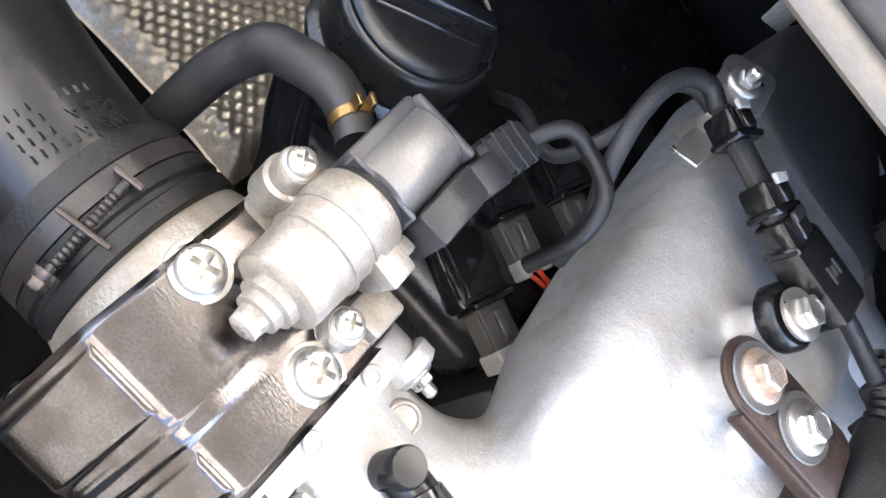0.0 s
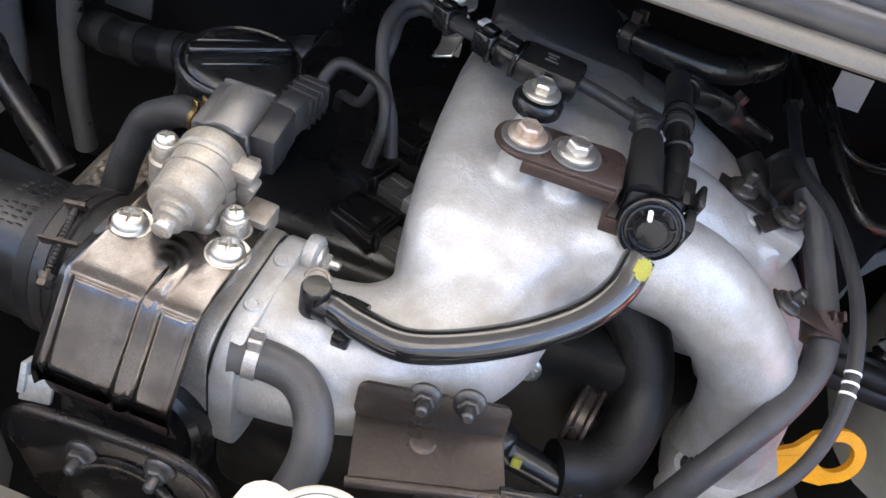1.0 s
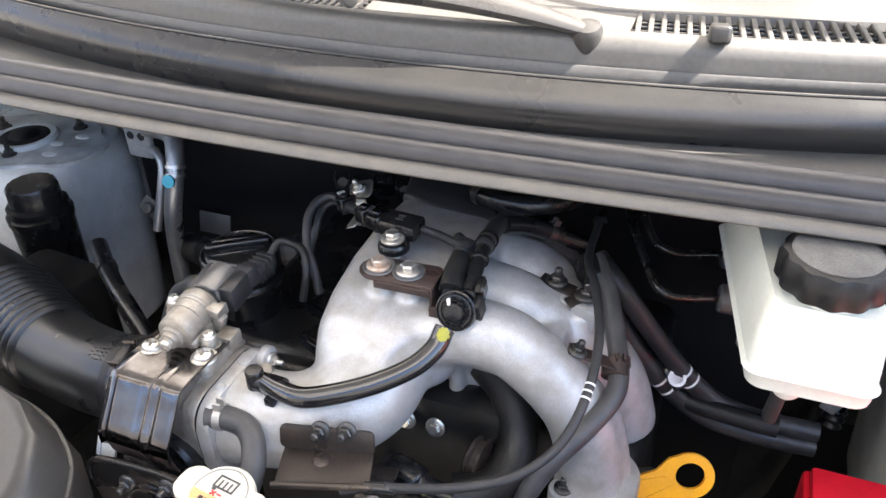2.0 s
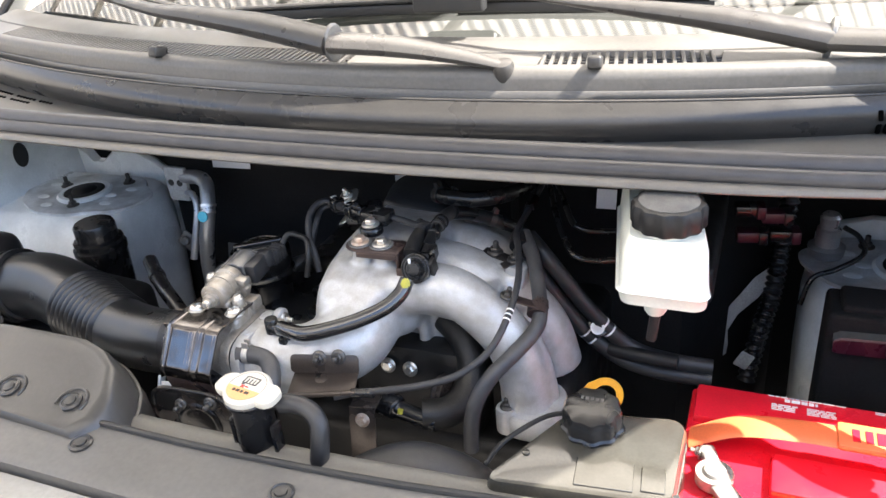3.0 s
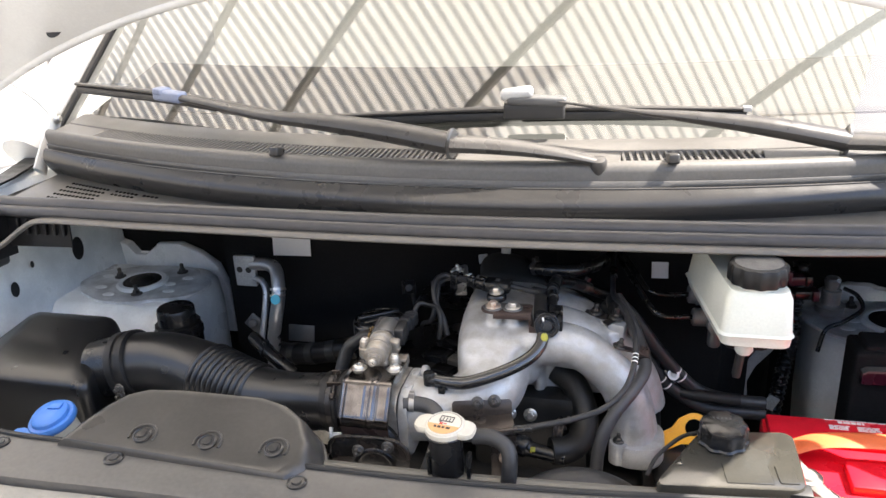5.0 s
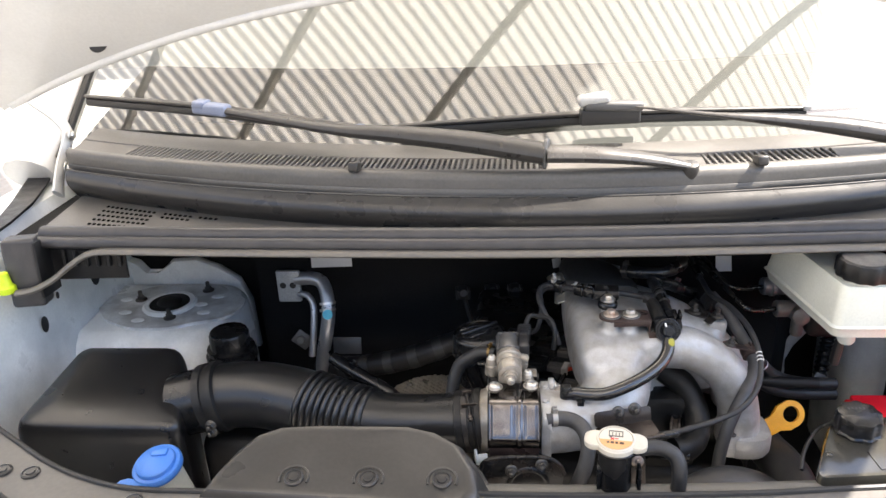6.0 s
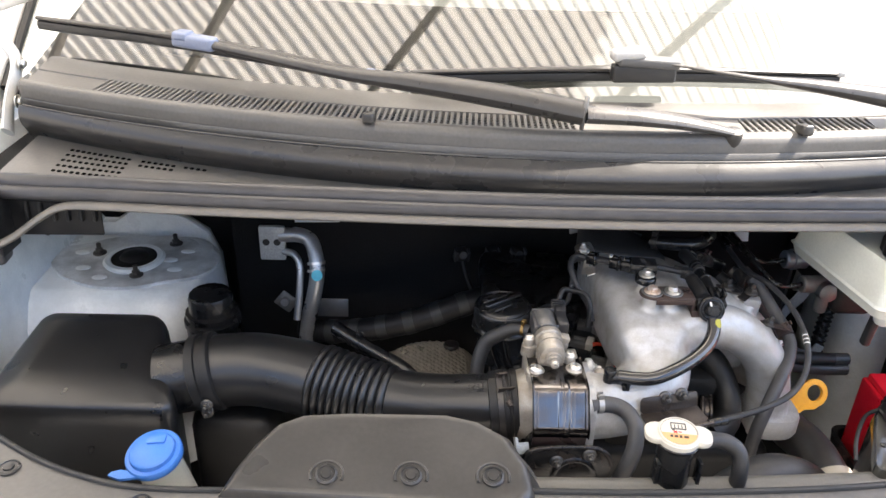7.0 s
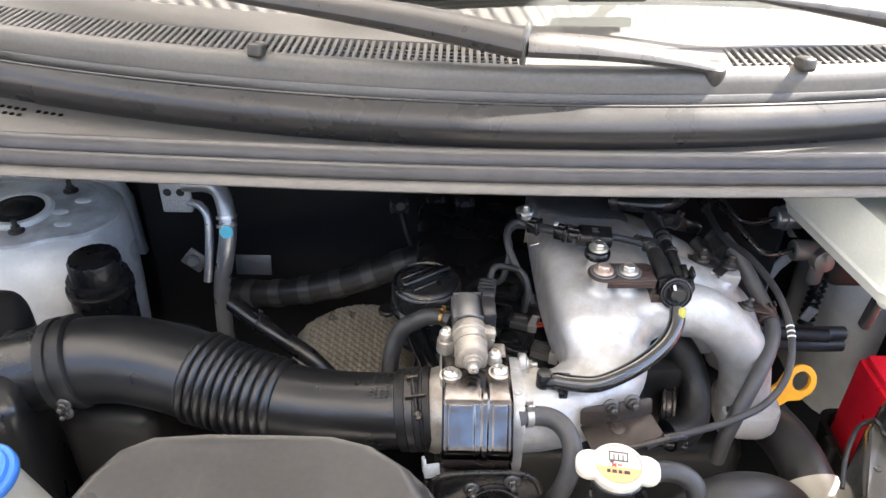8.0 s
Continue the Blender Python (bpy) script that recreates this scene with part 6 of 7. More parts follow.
def build_battery():
    ob = thing("battery", (0.62, 0.195, 0.64), "red car battery with carrying strap and white printed label", "car battery")
    x0, x1, y0, y1, z = 0.472, 0.775, 0.108, 0.282, 0.834
    bm = B()
    slab(bm, (x1 - x0, y1 - y0, 0.195), pose((x0 + x1) / 2, (y0 + y1) / 2, z - 0.0975), 0.004, 2)
    slab(bm, (x1 - x0 - 0.01, 0.052, 0.012), pose((x0 + x1) / 2, y1 - 0.030, z + 0.003), 0.003, 2)
    slab(bm, (0.10, 0.050, 0.014), pose(0.60, 0.165, z + 0.004), 0.004, 2)
    slab(bm, (0.11, 0.045, 0.016), pose(0.705, 0.175, z + 0.005), 0.004, 2)
    part("case", bm, RED, ob)
    bm = B()
    pts = [(x0 + 0.006, 0.198, z + 0.004), (0.52, 0.199, z + 0.026), (0.57, 0.200, z + 0.032), (0.62, 0.200, z + 0.032), (0.68, 0.199, z + 0.030), (0.74, 0.198, z + 0.022), (x1 - 0.004, 0.196, z + 0.002)]
    sweep(bm, pts, 0.0155, n=12, steps=6, flat=0.20, up=(0, 0, 1))
    strap = part("strap", bm, STRAP, ob, "flat orange-red carrying strap")
    bm = B()
    slab(bm, (0.062, 0.034, 0.007), pose(0.632, 0.200, z + 0.0345), 0.003, 2)
    part("strap_pad", bm, STRAP, strap)
    bm = B()
    for k, w in enumerate((0.006, 0.006, 0.009, 0.006)):
        flat_bar(bm, w, 0.016, pose(0.616 + 0.0105 * k, 0.199, z + 0.0384))
    part("pad_mark", bm, RED, strap, "embossed mark on the strap")
    zz = z + 0.0096
    random.seed(4)
    for x0, x1, y, rows, h, step in ((0.545, 0.615, 0.2745, 1, 0.0010, 0.004), (0.560, 0.590, 0.2700, 1, 0.0042, 0.0), (0.548, 0.572, 0.2620, 4, 0.0013, 0.0026), (0.580, 0.606, 0.2625, 5, 0.0009, 0.0022), (0.640, 0.668, 0.2735, 2, 0.0010, 0.0022), (0.690, 0.760, 0.2765, 1, 0.0010, 0.0)):
        bm = B()
        for row in range(rows):
            x = x0
            while x < x1 - 0.002:
                w = min(random.uniform(0.003, 0.012), x1 - x)
                flat_bar(bm, w, h, pose(x + w / 2, y - row * step, zz))
                x += w + 0.0012
        part("label_print", bm, WHITE, ob, "plain white bars of small print")
    disc = B()
    lathe(disc, [(0.0055, 0), (0.0055, 0.0006), (0.0005, 0.0006)], n=20)
    datas = [finish(disc.copy(), "symbol", m) for m in (CYAN, WHITE, RED_INK)]
    disc.free()
    for row in range(2):
        for i in range(6):
            part("symbol", datas[(0, 1, 2, 2, 0, 1)[i] if row == 0 else (2, 1, 2, 1, 2, 1)[i]], WHITE, ob, m=pose(0.668 + 0.0145 * i, 0.262 - row * 0.012, zz) @ Matrix.Scale(1.0 if row == 0 else 0.85, 4))
    # yellow of this strip also stands for sun glare on the red plastic
    bm = B()
    slab(bm, (0.23, 0.022, 0.001), pose(0.62, 0.120, z + 0.001), 0)
    part("front_label", bm, PINKISH, ob, "yellow strip label along the front, also standing for sun glare")
    for x, name in ((0.504, "terminal"), (0.748, "terminal")):
        t = part(name, lathe(B(), [(0.011, 0.0), (0.0105, 0.016), (0.009, 0.018), (0.0005, 0.018)], pose(x, 0.145, z), n=20), LEAD, ob, "grey lead post")
        bm = B()
        lathe(bm, [(0.0112, 0.004), (0.0165, 0.004), (0.0165, 0.015), (0.0112, 0.015)], pose(x, 0.145, z), n=24)
        s = 1 if x < 0.6 else -1
        slab(bm, (0.014, 0.024, 0.011), pose(x - 0.006 * s, 0.168, z + 0.010, 0, 0, 20 * s), 0.003, 2)
        slab(bm, (0.020, 0.03, 0.008), pose(x + 0.014 * s, 0.122, z + 0.010, 0, 0, 35 * s), 0.003, 2)
        part("clamp", bm, LEAD, t, "pale metal terminal clamp")
        part("clamp_bolt", HEX_SMALL, BOLT, t, m=axis_pose((x - 0.014 * s, 0.172, z + 0.010), (-s, 0.2, 0)))
    return ob


STRAP = material("orange_red_strap", (0.80, 0.17, 0.06), 0.45, 0.0, 0.08, 60, 0.06, 0.08, 0.3, (0.66, 0.14, 0.06))


def build_reservoirs():
    # brake fluid
    ob = thing("brake_fluid_reservoir", (0.443, 0.26, 0.95), "milky plastic brake fluid reservoir with black ribbed cap", "fluid reservoir")
    bm = B()
    rings = []
    for z, xl, xr, yf, yb, r in ((0.9705, 0.412, 0.476, 0.238, 0.40, 0.010), (0.974, 0.406, 0.482, 0.232, 0.405, 0.012), (0.985, 0.404, 0.483, 0.230, 0.41, 0.012), (0.9875, 0.402, 0.485, 0.228, 0.412, 0.012), (0.990, 0.4045, 0.483, 0.2305, 0.41, 0.012), (1.030, 0.408, 0.480, 0.232, 0.40, 0.012), (1.040, 0.412, 0.476, 0.236, 0.39, 0.012)):
        w, h = xr - xl, yb - yf
        rings.append([Vector(((xl + xr) / 2 + x - (0.35 * (y) if y > 0 else 0), (yf + yb) / 2 + y, z)) for x, y in rounded(w, h, r, 5)])
    skin(bm, rings)
    lathe(bm, [(0.026, 1.035), (0.026, 1.046)], pose(0.443, 0.262, 0), n=32)
    part("tank", bm, MILK, ob)
    bm = B()
    lathe(bm, [(0.0305, 0.0), (0.032, 0.002), (0.032, 0.018), (0.030, 0.0215), (0.025, 0.0225), (0.024, 0.0215), (0.0005, 0.0215)], pose(0.443, 0.262, 1.044), n=96, lobes=12, depth=0.0011)
    part("cap", bm, MATT, ob, "black cap with grips round the rim")
    bm = B()
    lathe(bm, [(0.0005, 0.0), (0.0262, 0.0), (0.0262, 0.0012), (0.0245, 0.0016), (0.0005, 0.0016)], pose(0.443, 0.262, 1.0658), n=40)
    part("cap_top", bm, DUSTY, ob, "dusty grey top of the cap")
    bm = B()
    lathe(bm, [(0.010, 0), (0.0105, 0.012), (0.008, 0.016)], axis_pose((0.436, 0.262, 0.966), (0, 0, -1)), n=18)
    part("spout", bm, MILK, ob)
    bm = B()
    slab(bm, (0.010, 0.012, 0.045), pose(0.434, 0.275, 0.932, 0, 6, 0), 0.003)
    part("bracket", bm, INK, ob)
    ob.location += Vector((0.0, -0.034, 0.004))
    ob = thing("brake_master_cylinder", (0.41, 0.40, 0.90), "grey metal brake cylinder ports under the reservoir", "brake cylinder")
    bm = B()
    lathe(bm, [(0.013, 0), (0.013, 0.030), (0.011, 0.032)], axis_pose((0.412, 0.395, 0.951), (-1, -0.1, 0.05)), n=20)
    lathe(bm, [(0.0135, 0), (0.0150, 0.001), (0.0150, 0.006), (0.0135, 0.007)], axis_pose((0.398, 0.3936, 0.9517), (-1, -0.1, 0.05)), n=20)
    part("rear_port", bm, PIPE, ob)
    bm = B()
    lathe(bm, [(0.012, 0), (0.012, 0.035), (0.010, 0.037)], axis_pose((0.420, 0.340, 0.943), (-1, -0.1, 0.05)), n=20)
    lathe(bm, [(0.012, -0.010), (0.013, 0.0), (0.012, 0.012), (0.006, 0.015)], axis_pose((0.414, 0.328, 0.940), (0, -1, 0.2)), n=20)
    lathe(bm, [(0.0085, 0), (0.0085, 0.020), (0.007, 0.022)], axis_pose((0.412, 0.325, 0.932), (0, 0, -1)), n=16)
    part("front_port", bm, FRAME_GREY, ob)
    bm = B()
    slab(bm, (0.06, 0.22, 0.05), pose(0.452, 0.42, 0.935), 0.012, 3)
    part("cylinder", bm, BLOCK, ob)
    # tank by the battery
    ob = thing("coolant_tank", (0.405, 0.07, 0.82), "shiny dark grey plastic tank with black ribbed screw cap", "fluid reservoir")
    bm = B()
    rings = []
    for k, z in ((0.98, 0.78), (1.0, 0.80), (1.0, 0.902), (0.985, 0.911), (0.955, 0.9155), (0.9, 0.916)):
        outline = []
        for x, y in rounded(0.150, 0.100, 0.014, 5):
            slant = max(0.0, 0.03 - x) / 0.105 * (y + 0.05) * 0.48
            outline.append(Vector((0.406 + x * k + slant, 0.070 + y * k + 0.10 * x, z + 0.02 * y)))
        rings.append(outline)
    skin(bm, rings)
    part("tank", bm, TANK, ob)
    bm = B()
    slab(bm, (0.045, 0.030, 0.0012), pose(0.425, 0.046, 0.9158, 1, 0, 6), 0.0005, 1)
    slab(bm, (0.018, 0.026, 0.0012), pose(0.462, 0.05, 0.9160, 1, 0, 6), 0.0005, 1)
    part("embossed_panel", bm, TANK, ob)
    bm = B()
    lathe(bm, [(0.022, -0.004), (0.0255, 0.002), (0.0258, 0.004), (0.0240, 0.006), (0.0240, 0.019), (0.0225, 0.023), (0.018, 0.0245), (0.0005, 0.024)], pose(0.405, 0.097, 0.9165, 4, 0, 0), n=96, lobes=9, depth=0.0011)
    cap = part("cap", bm, PLASTIC, ob, "glossy black ribbed cap")
    bm = B()
    for k in range(5):
        flat_bar(bm, 0.0022, 0.0035, pose(0.395 + 0.0042 * k, 0.103, 0.9412, 4, 0, 0))
    part("cap_print", bm, SOLENOID, cap, "plain grey bars of print")
    bm = B()
    lathe(bm, [(0.0035, 0), (0.003, 0.0015), (0.0005, 0.002)], pose(0.360, 0.052, 0.9155), n=12)
    part("pip", bm, TANK, ob)
    bm = B()
    sweep(bm, [(0.384, 0.106, 0.920), (0.366, 0.100, 0.917), (0.350, 0.082, 0.915), (0.336, 0.060, 0.912), (0.328, 0.040, 0.905)], 0.0022, n=8, steps=6)
    part("seam", bm, MATT, ob, "thin black seam along the tank's slanted side")
    bm = B()
    slab(bm, (0.024, 0.020, 0.03), pose(0.472, 0.036, 0.897), 0.003)
    part("corner_notch", bm, INK, ob)
    # power steering
    ob = thing("steering_fluid_reservoir", (-0.428, 0.38, 0.76), "black plastic steering fluid reservoir with stepped cap", "fluid reservoir")
    bm = B()
    lathe(bm, [(0.036, -0.12), (0.038, -0.035), (0.040, -0.031), (0.040, -0.023), (0.036, -0.020)], pose(-0.428, 0.385, 0.867), n=36)
    part("tank", bm, PLASTIC, ob)
    bm = B()
    lathe(bm, [(0.034, -0.021), (0.037, -0.018), (0.037, -0.012), (0.031, -0.010), (0.0305, 0.012), (0.0285, 0.016), (0.0005, 0.017)], pose(-0.428, 0.385, 0.867), n=48, lobes=16, depth=0.0005)
    part("cap", bm, PLASTIC, ob)
    # washer filler
    ob = thing("washer_bottle", (-0.41, 0.06, 0.78), "white washer bottle neck with bright blue flip cap", "washer reservoir")
    m = pose(-0.407, 0.060, 0.884, 14, -6, 0)
    bm = B()
    lathe(bm, [(0.024, -0.10), (0.024, -0.012), (0.0255, -0.010), (0.0255, -0.006)], m, n=28)
    part("neck", bm, MILK, ob)
    bm = B()
    lathe(bm, [(0.0285, -0.009), (0.0300, -0.007), (0.0300, -0.001), (0.0285, 0.001), (0.0245, 0.0015), (0.0235, 0.006), (0.021, 0.008), (0.0005, 0.0085)], m, n=40)
    outline = [(0.020 * math.cos(a), 0.020 * math.sin(a)) for a in np.linspace(-1.2, 1.2, 9)]
    plate(bm, [(-0.022, -0.019), (-0.030, -0.017), (-0.040, -0.019), (-0.043, -0.023), (-0.030, -0.029), (-0.010, -0.028)], 0.005, m @ pose(0, 0, -0.006), 0.001)
    slab(bm, (0.020, 0.010, 0.004), m @ pose(0.004, 0.010, 0.0085), 0.0015, 2)
    part("cap", bm, BLUE, ob, "bright blue flip cap")
    return ob


def build_pipes():
    hose("coolant_hose", [(0.056, 0.089, 0.932), (0.068, 0.092, 0.932), (0.085, 0.0915, 0.930), (0.097, 0.083, 0.926), (0.1030, 0.070, 0.915), (0.100, 0.058, 0.896), (0.090, 0.052, 0.868), (0.078, 0.052, 0.835)], 0.0088, DUSTY_HOSE, "dusty grey rubber coolant hose with steel spring clamp", [(0.12, LEAD)], n=20, wide=0.65)
    hose("overflow_hose", [(0.152, 0.019, 0.947), (0.166, 0.021, 0.947), (0.180, 0.020, 0.944), (0.190, 0.015, 0.936), (0.192, 0.008, 0.918), (0.189, 0.004, 0.89), (0.186, 0.002, 0.86)], 0.0082, RUBBER, "black rubber overflow hose bent down from the filler", n=18)
    hose("idle_air_hose", [(-0.002, 0.178, 0.966), (-0.010, 0.184, 0.965), (-0.023, 0.191, 0.960), (-0.038, 0.196, 0.948), (-0.050, 0.198, 0.936), (-0.058, 0.192, 0.915), (-0.061, 0.182, 0.893), (-0.063, 0.172, 0.868)], [0.0070, 0.0074, 0.0080, 0.0086, 0.0088, 0.0086, 0.0086, 0.0086], RUBBER, "black rubber air hose with brass spring clamp", [(0.13, BRASS)], n=18, wide=0.5)
    hose("radiator_hose", [(0.165, 0.028, 0.815), (0.205, 0.045, 0.847), (0.250, 0.060, 0.862), (0.296, 0.068, 0.848), (0.328, 0.070, 0.815)], 0.024, RUBBER, "thick black radiator hose arching over the fan", n=24)
    ob = hose("radiator_hose", [(0.356, 0.262, 0.784), (0.362, 0.228, 0.785), (0.368, 0.190, 0.792), (0.372, 0.155, 0.791), (0.375, 0.122, 0.778), (0.375, 0.095, 0.745)], 0.0255, RUBBER, "thick black radiator hose with a painted sun patch running to the radiator", n=24)
    # cream sleeve stands in for a patch of sun on the hose
    bm = B()
    sweep(bm, [(0.3735, 0.141, 0.7865), (0.3745, 0.128, 0.7815), (0.3750, 0.117, 0.7745)], 0.0285, n=28, steps=4)
    part("cuff", bm, CAP, ob, "cream band painted as a sun patch on the hose")
    for d, z in ((0.0, 0.0), (1.0, 0.0)):
        pts = [(0.283 - 0.014 * d, 0.335, 0.963 - 0.008 * d), (0.306 - 0.015 * d, 0.317 - 0.004 * d, 0.951 - 0.010 * d), (0.342 - 0.018 * d, 0.323 - 0.004 * d, 0.899 - 0.010 * d), (0.372 - 0.018 * d, 0.330 - 0.004 * d, 0.859 - 0.010 * d), (0.402 - 0.012 * d, 0.336 - 0.004 * d, 0.832 - 0.014 * d), (0.440 - 0.006 * d, 0.341 - 0.004 * d, 0.820 - 0.015 * d), (0.487, 0.347 - 0.004 * d, 0.815 - 0.015 * d)]
        ob = hose("heater_hose", pts, 0.0088, RUBBER, "black heater hose with white stripes by a twin clip", group="heater hoses", n=18)
        path = spline(pts, 24)
        for i in (68, 74):
            bm = B()
            band(bm, path[i], path[i + 1] - path[i], 0.0088, 0.0022, 0.0003, 20)
            part("stripe", bm, WHITE, ob, "white painted stripe")
    ob = thing("hose_clip", (0.361, 0.322, 0.862), "twin hose clip with a white ring", "clip")
    bm = B()
    m = axis_pose((0.3635, 0.3185, 0.8655), (0.25, -0.75, 0.6), 30)
    lathe(bm, [(0.0052, 0), (0.0078, 0), (0.0078, 0.0015), (0.0052, 0.0015), (0.0052, 0)], m, n=24)
    part("ring", bm, WHITE, ob)
    bm = B()
    slab(bm, (0.014, 0.022, 0.006), m @ pose(0, 0, -0.006), 0.002)
    part("body", bm, PLASTIC, ob)
    # accelerator cable and the hose that shares its brackets
    pts = [(0.168, 0.076, 0.913), (0.189, 0.083, 0.917), (0.215, 0.0870, 0.922), (0.250, 0.095, 0.929), (0.281, 0.109, 0.937), (0.303, 0.132, 0.951), (0.312, 0.163, 0.970), (0.310, 0.205, 0.985), (0.297, 0.250, 0.993), (0.283, 0.290, 0.990), (0.280, 0.335, 0.990), (0.278, 0.40, 0.992), (0.276, 0.47, 0.995)]
    ob = hose("throttle_cable", pts, 0.0034, WIRE, "grey-black throttle cable looping round the manifold with white bands", n=12, category="cable")
    path = spline(pts, 24)
    for i in (142, 145, 148):
        bm = B()
        band(bm, path[i], path[i + 1] - path[i], 0.0034, 0.0012, 0.0003, 16)
        part("white_band", bm, WHITE, ob, "white band")
    bm = B()
    sweep(bm, [(0.184, 0.0815, 0.9165), (0.205, 0.0855, 0.9180)], 0.0046, n=12, steps=2)
    part("end_sleeve", bm, PLASTIC, ob)
    bm = B()
    sweep(bm, [path[-44], path[-34]], 0.0058, n=12, steps=2)
    part("grommet", bm, PLASTIC, ob)
    hose("vapour_hose", [(0.286, 0.305, 0.982), (0.302, 0.282, 0.968), (0.315, 0.255, 0.950), (0.324, 0.228, 0.935), (0.323, 0.211, 0.925), (0.310, 0.187, 0.913), (0.292, 0.164, 0.897), (0.280, 0.151, 0.876), (0.274, 0.147, 0.849), (0.272, 0.146, 0.815)], 0.0078, DUSTY_HOSE, "dull black rubber hose strapped to the manifold brackets", [(0.30, BROWN)], n=18)
    ob = thing("cable_stay", (0.285, 0.215, 0.94), "brown steel stay that clips hose and cable to the manifold", "bracket")
    bm = B()
    slab(bm, (0.038, 0.012, 0.002), pose(0.304, 0.2240, 0.9500, 0, 18, 10), 0.0007)
    part("tab", bm, BROWN, ob)
    part("bolt", HEX_DARK, DARK_BOLT, ob, m=pose(0.293, 0.2205, 0.9555, 0, 18))
    bm = B()
    band(bm, (0.3205, 0.230, 0.9375), (-0.15, 0.9, 0.45), 0.0086, 0.012, 0.0015, 24)
    part("loop", bm, BROWN, ob)
    ob = thing("cable_stay", (0.27, 0.28, 0.96), "dark steel stay with two nuts on the manifold bosses", "bracket")
    bm = B()
    slab(bm, (0.030, 0.014, 0.002), pose(0.262, 0.281, 0.9665, 0, 8, -10), 0.0007)
    slab(bm, (0.036, 0.012, 0.002), pose(0.287, 0.276, 0.966, 0, -12, 40), 0.0007)
    slab(bm, (0.002, 0.012, 0.020), pose(0.281, 0.292, 0.975, 0, 0, 30), 0.0007)
    part("strip", bm, BLACK_STEEL, ob)
    for x, y in ((0.261, 0.282), (0.287, 0.270)):
        part("bolt", HEX_DARK, DARK_BOLT, ob, m=pose(x, y, 0.9695, 0, 5) @ Matrix.Scale(1.15, 4))
    bm = B()
    band(bm, (0.284, 0.296, 0.977), (-0.2, 1, 0.3), 0.0085, 0.016, 0.002, 24)
    part("loop", bm, MATT, ob)
    # hoses behind the valve
    hose("breather_hose", [(0.172, 0.342, 1.002), (0.195, 0.329, 1.006), (0.222, 0.329, 1.006), (0.247, 0.348, 1.004), (0.265, 0.385, 1.0), (0.27, 0.45, 0.995)], 0.0088, PLASTIC, "glossy black breather hose behind the manifold", [(0.05, BLACK_STEEL)], n=18)
    hose("purge_hose", [(0.212, 0.296, 1.004), (0.224, 0.311, 0.997), (0.240, 0.326, 0.986), (0.256, 0.337, 0.975), (0.274, 0.347, 0.964)], 0.0075, PLASTIC, "thin glossy black purge hose with dark clamp", [(0.55, DARK_BOLT)], n=16)
    hose("bypass_hose", [(-0.037, 0.206, 0.934), (-0.031, 0.204, 0.914), (-0.023, 0.203, 0.893), (-0.016, 0.200, 0.868)], 0.0095, GLOSSY, "short shiny black bypass tube beside the idle valve", n=18)
    # pipes low down on the bulkhead
    ob = thing("air_conditioning_pipe", (-0.31, 0.50, 0.74), "bent aluminium air-conditioning pipe with flange plate and blue dot", "pipe")
    bm = B()
    sweep(bm, [(-0.350, 0.516, 0.910), (-0.320, 0.514, 0.912), (-0.302, 0.508, 0.906), (-0.293, 0.495, 0.888), (-0.290, 0.482, 0.862), (-0.296, 0.474, 0.825), (-0.306, 0.476, 0.785), (-0.312, 0.478, 0.74), (-0.315, 0.478, 0.68), (-0.312, 0.478, 0.60)], 0.0115, n=18)
    part("main_pipe", bm, PIPE, ob)
    bm = B()
    sweep(bm, [(-0.345, 0.510, 0.885), (-0.328, 0.503, 0.884), (-0.318, 0.494, 0.868), (-0.318, 0.478, 0.832), (-0.322, 0.462, 0.79)], 0.0055, n=14)
    part("thin_pipe", bm, PIPE, ob)
    bm = B()
    slab(bm, (0.040, 0.010, 0.058), pose(-0.361, 0.512, 0.899), 0.003)
    part("flange_plate", bm, BARE, ob, "pale flange plate with two holes")
    for x in (-0.370, -0.353):
        bm = B()
        lathe(bm, [(0.0005, 0), (0.0055, 0), (0.0055, 0.0008), (0.0005, 0.0008)], axis_pose((x, 0.5068, 0.902), (0, -1, 0)), n=16)
        part("hole", bm, INK, ob)
    bm = B()
    lathe(bm, [(0.0085, 0), (0.0085, 0.003), (0.0005, 0.0035)], axis_pose((-0.2885, 0.470, 0.866), (0.1, -1, 0.35)), n=20)
    part("blue_dot", bm, CYAN, ob, "pale blue round sticker")
    bm = B()
    slab(bm, (0.050, 0.003, 0.030), pose(-0.273, 0.520, 0.777, -15), 0.001)
    part("label_plate", bm, FRAME_GREY, ob, "grey label plate")
    bm = B()
    slab(bm, (0.030, 0.004, 0.026), pose(-0.340, 0.480, 0.812, -10, 40, 0), 0.002)
    lathe(bm, [(0.008, 0), (0.008, 0.006), (0.006, 0.008)], axis_pose((-0.341, 0.477, 0.814), (0, -1, 0.3)), n=14)
    part("bracket", bm, FRAME_GREY, ob)
    for k, mm in ((0.0, 0.0125), (0.010, 0.0122)):
        bm = B()
        band(bm, (-0.2915, 0.489 - k * 0.5, 0.877 - k), (0.12, -0.45, -1), mm, 0.004, 0.0012, 20)
        part("crimp_band", bm, BOLT, ob, "bright crimped band")
    hose("wiring_conduit", [(-0.240, 0.295, 0.888), (-0.212, 0.272, 0.884), (-0.180, 0.248, 0.880), (-0.150, 0.230, 0.872), (-0.125, 0.218, 0.852)], 0.0095, PLASTIC, "black plastic wiring conduit above the intake hose", [(0.3, PLASTIC)], n=14, category="conduit")
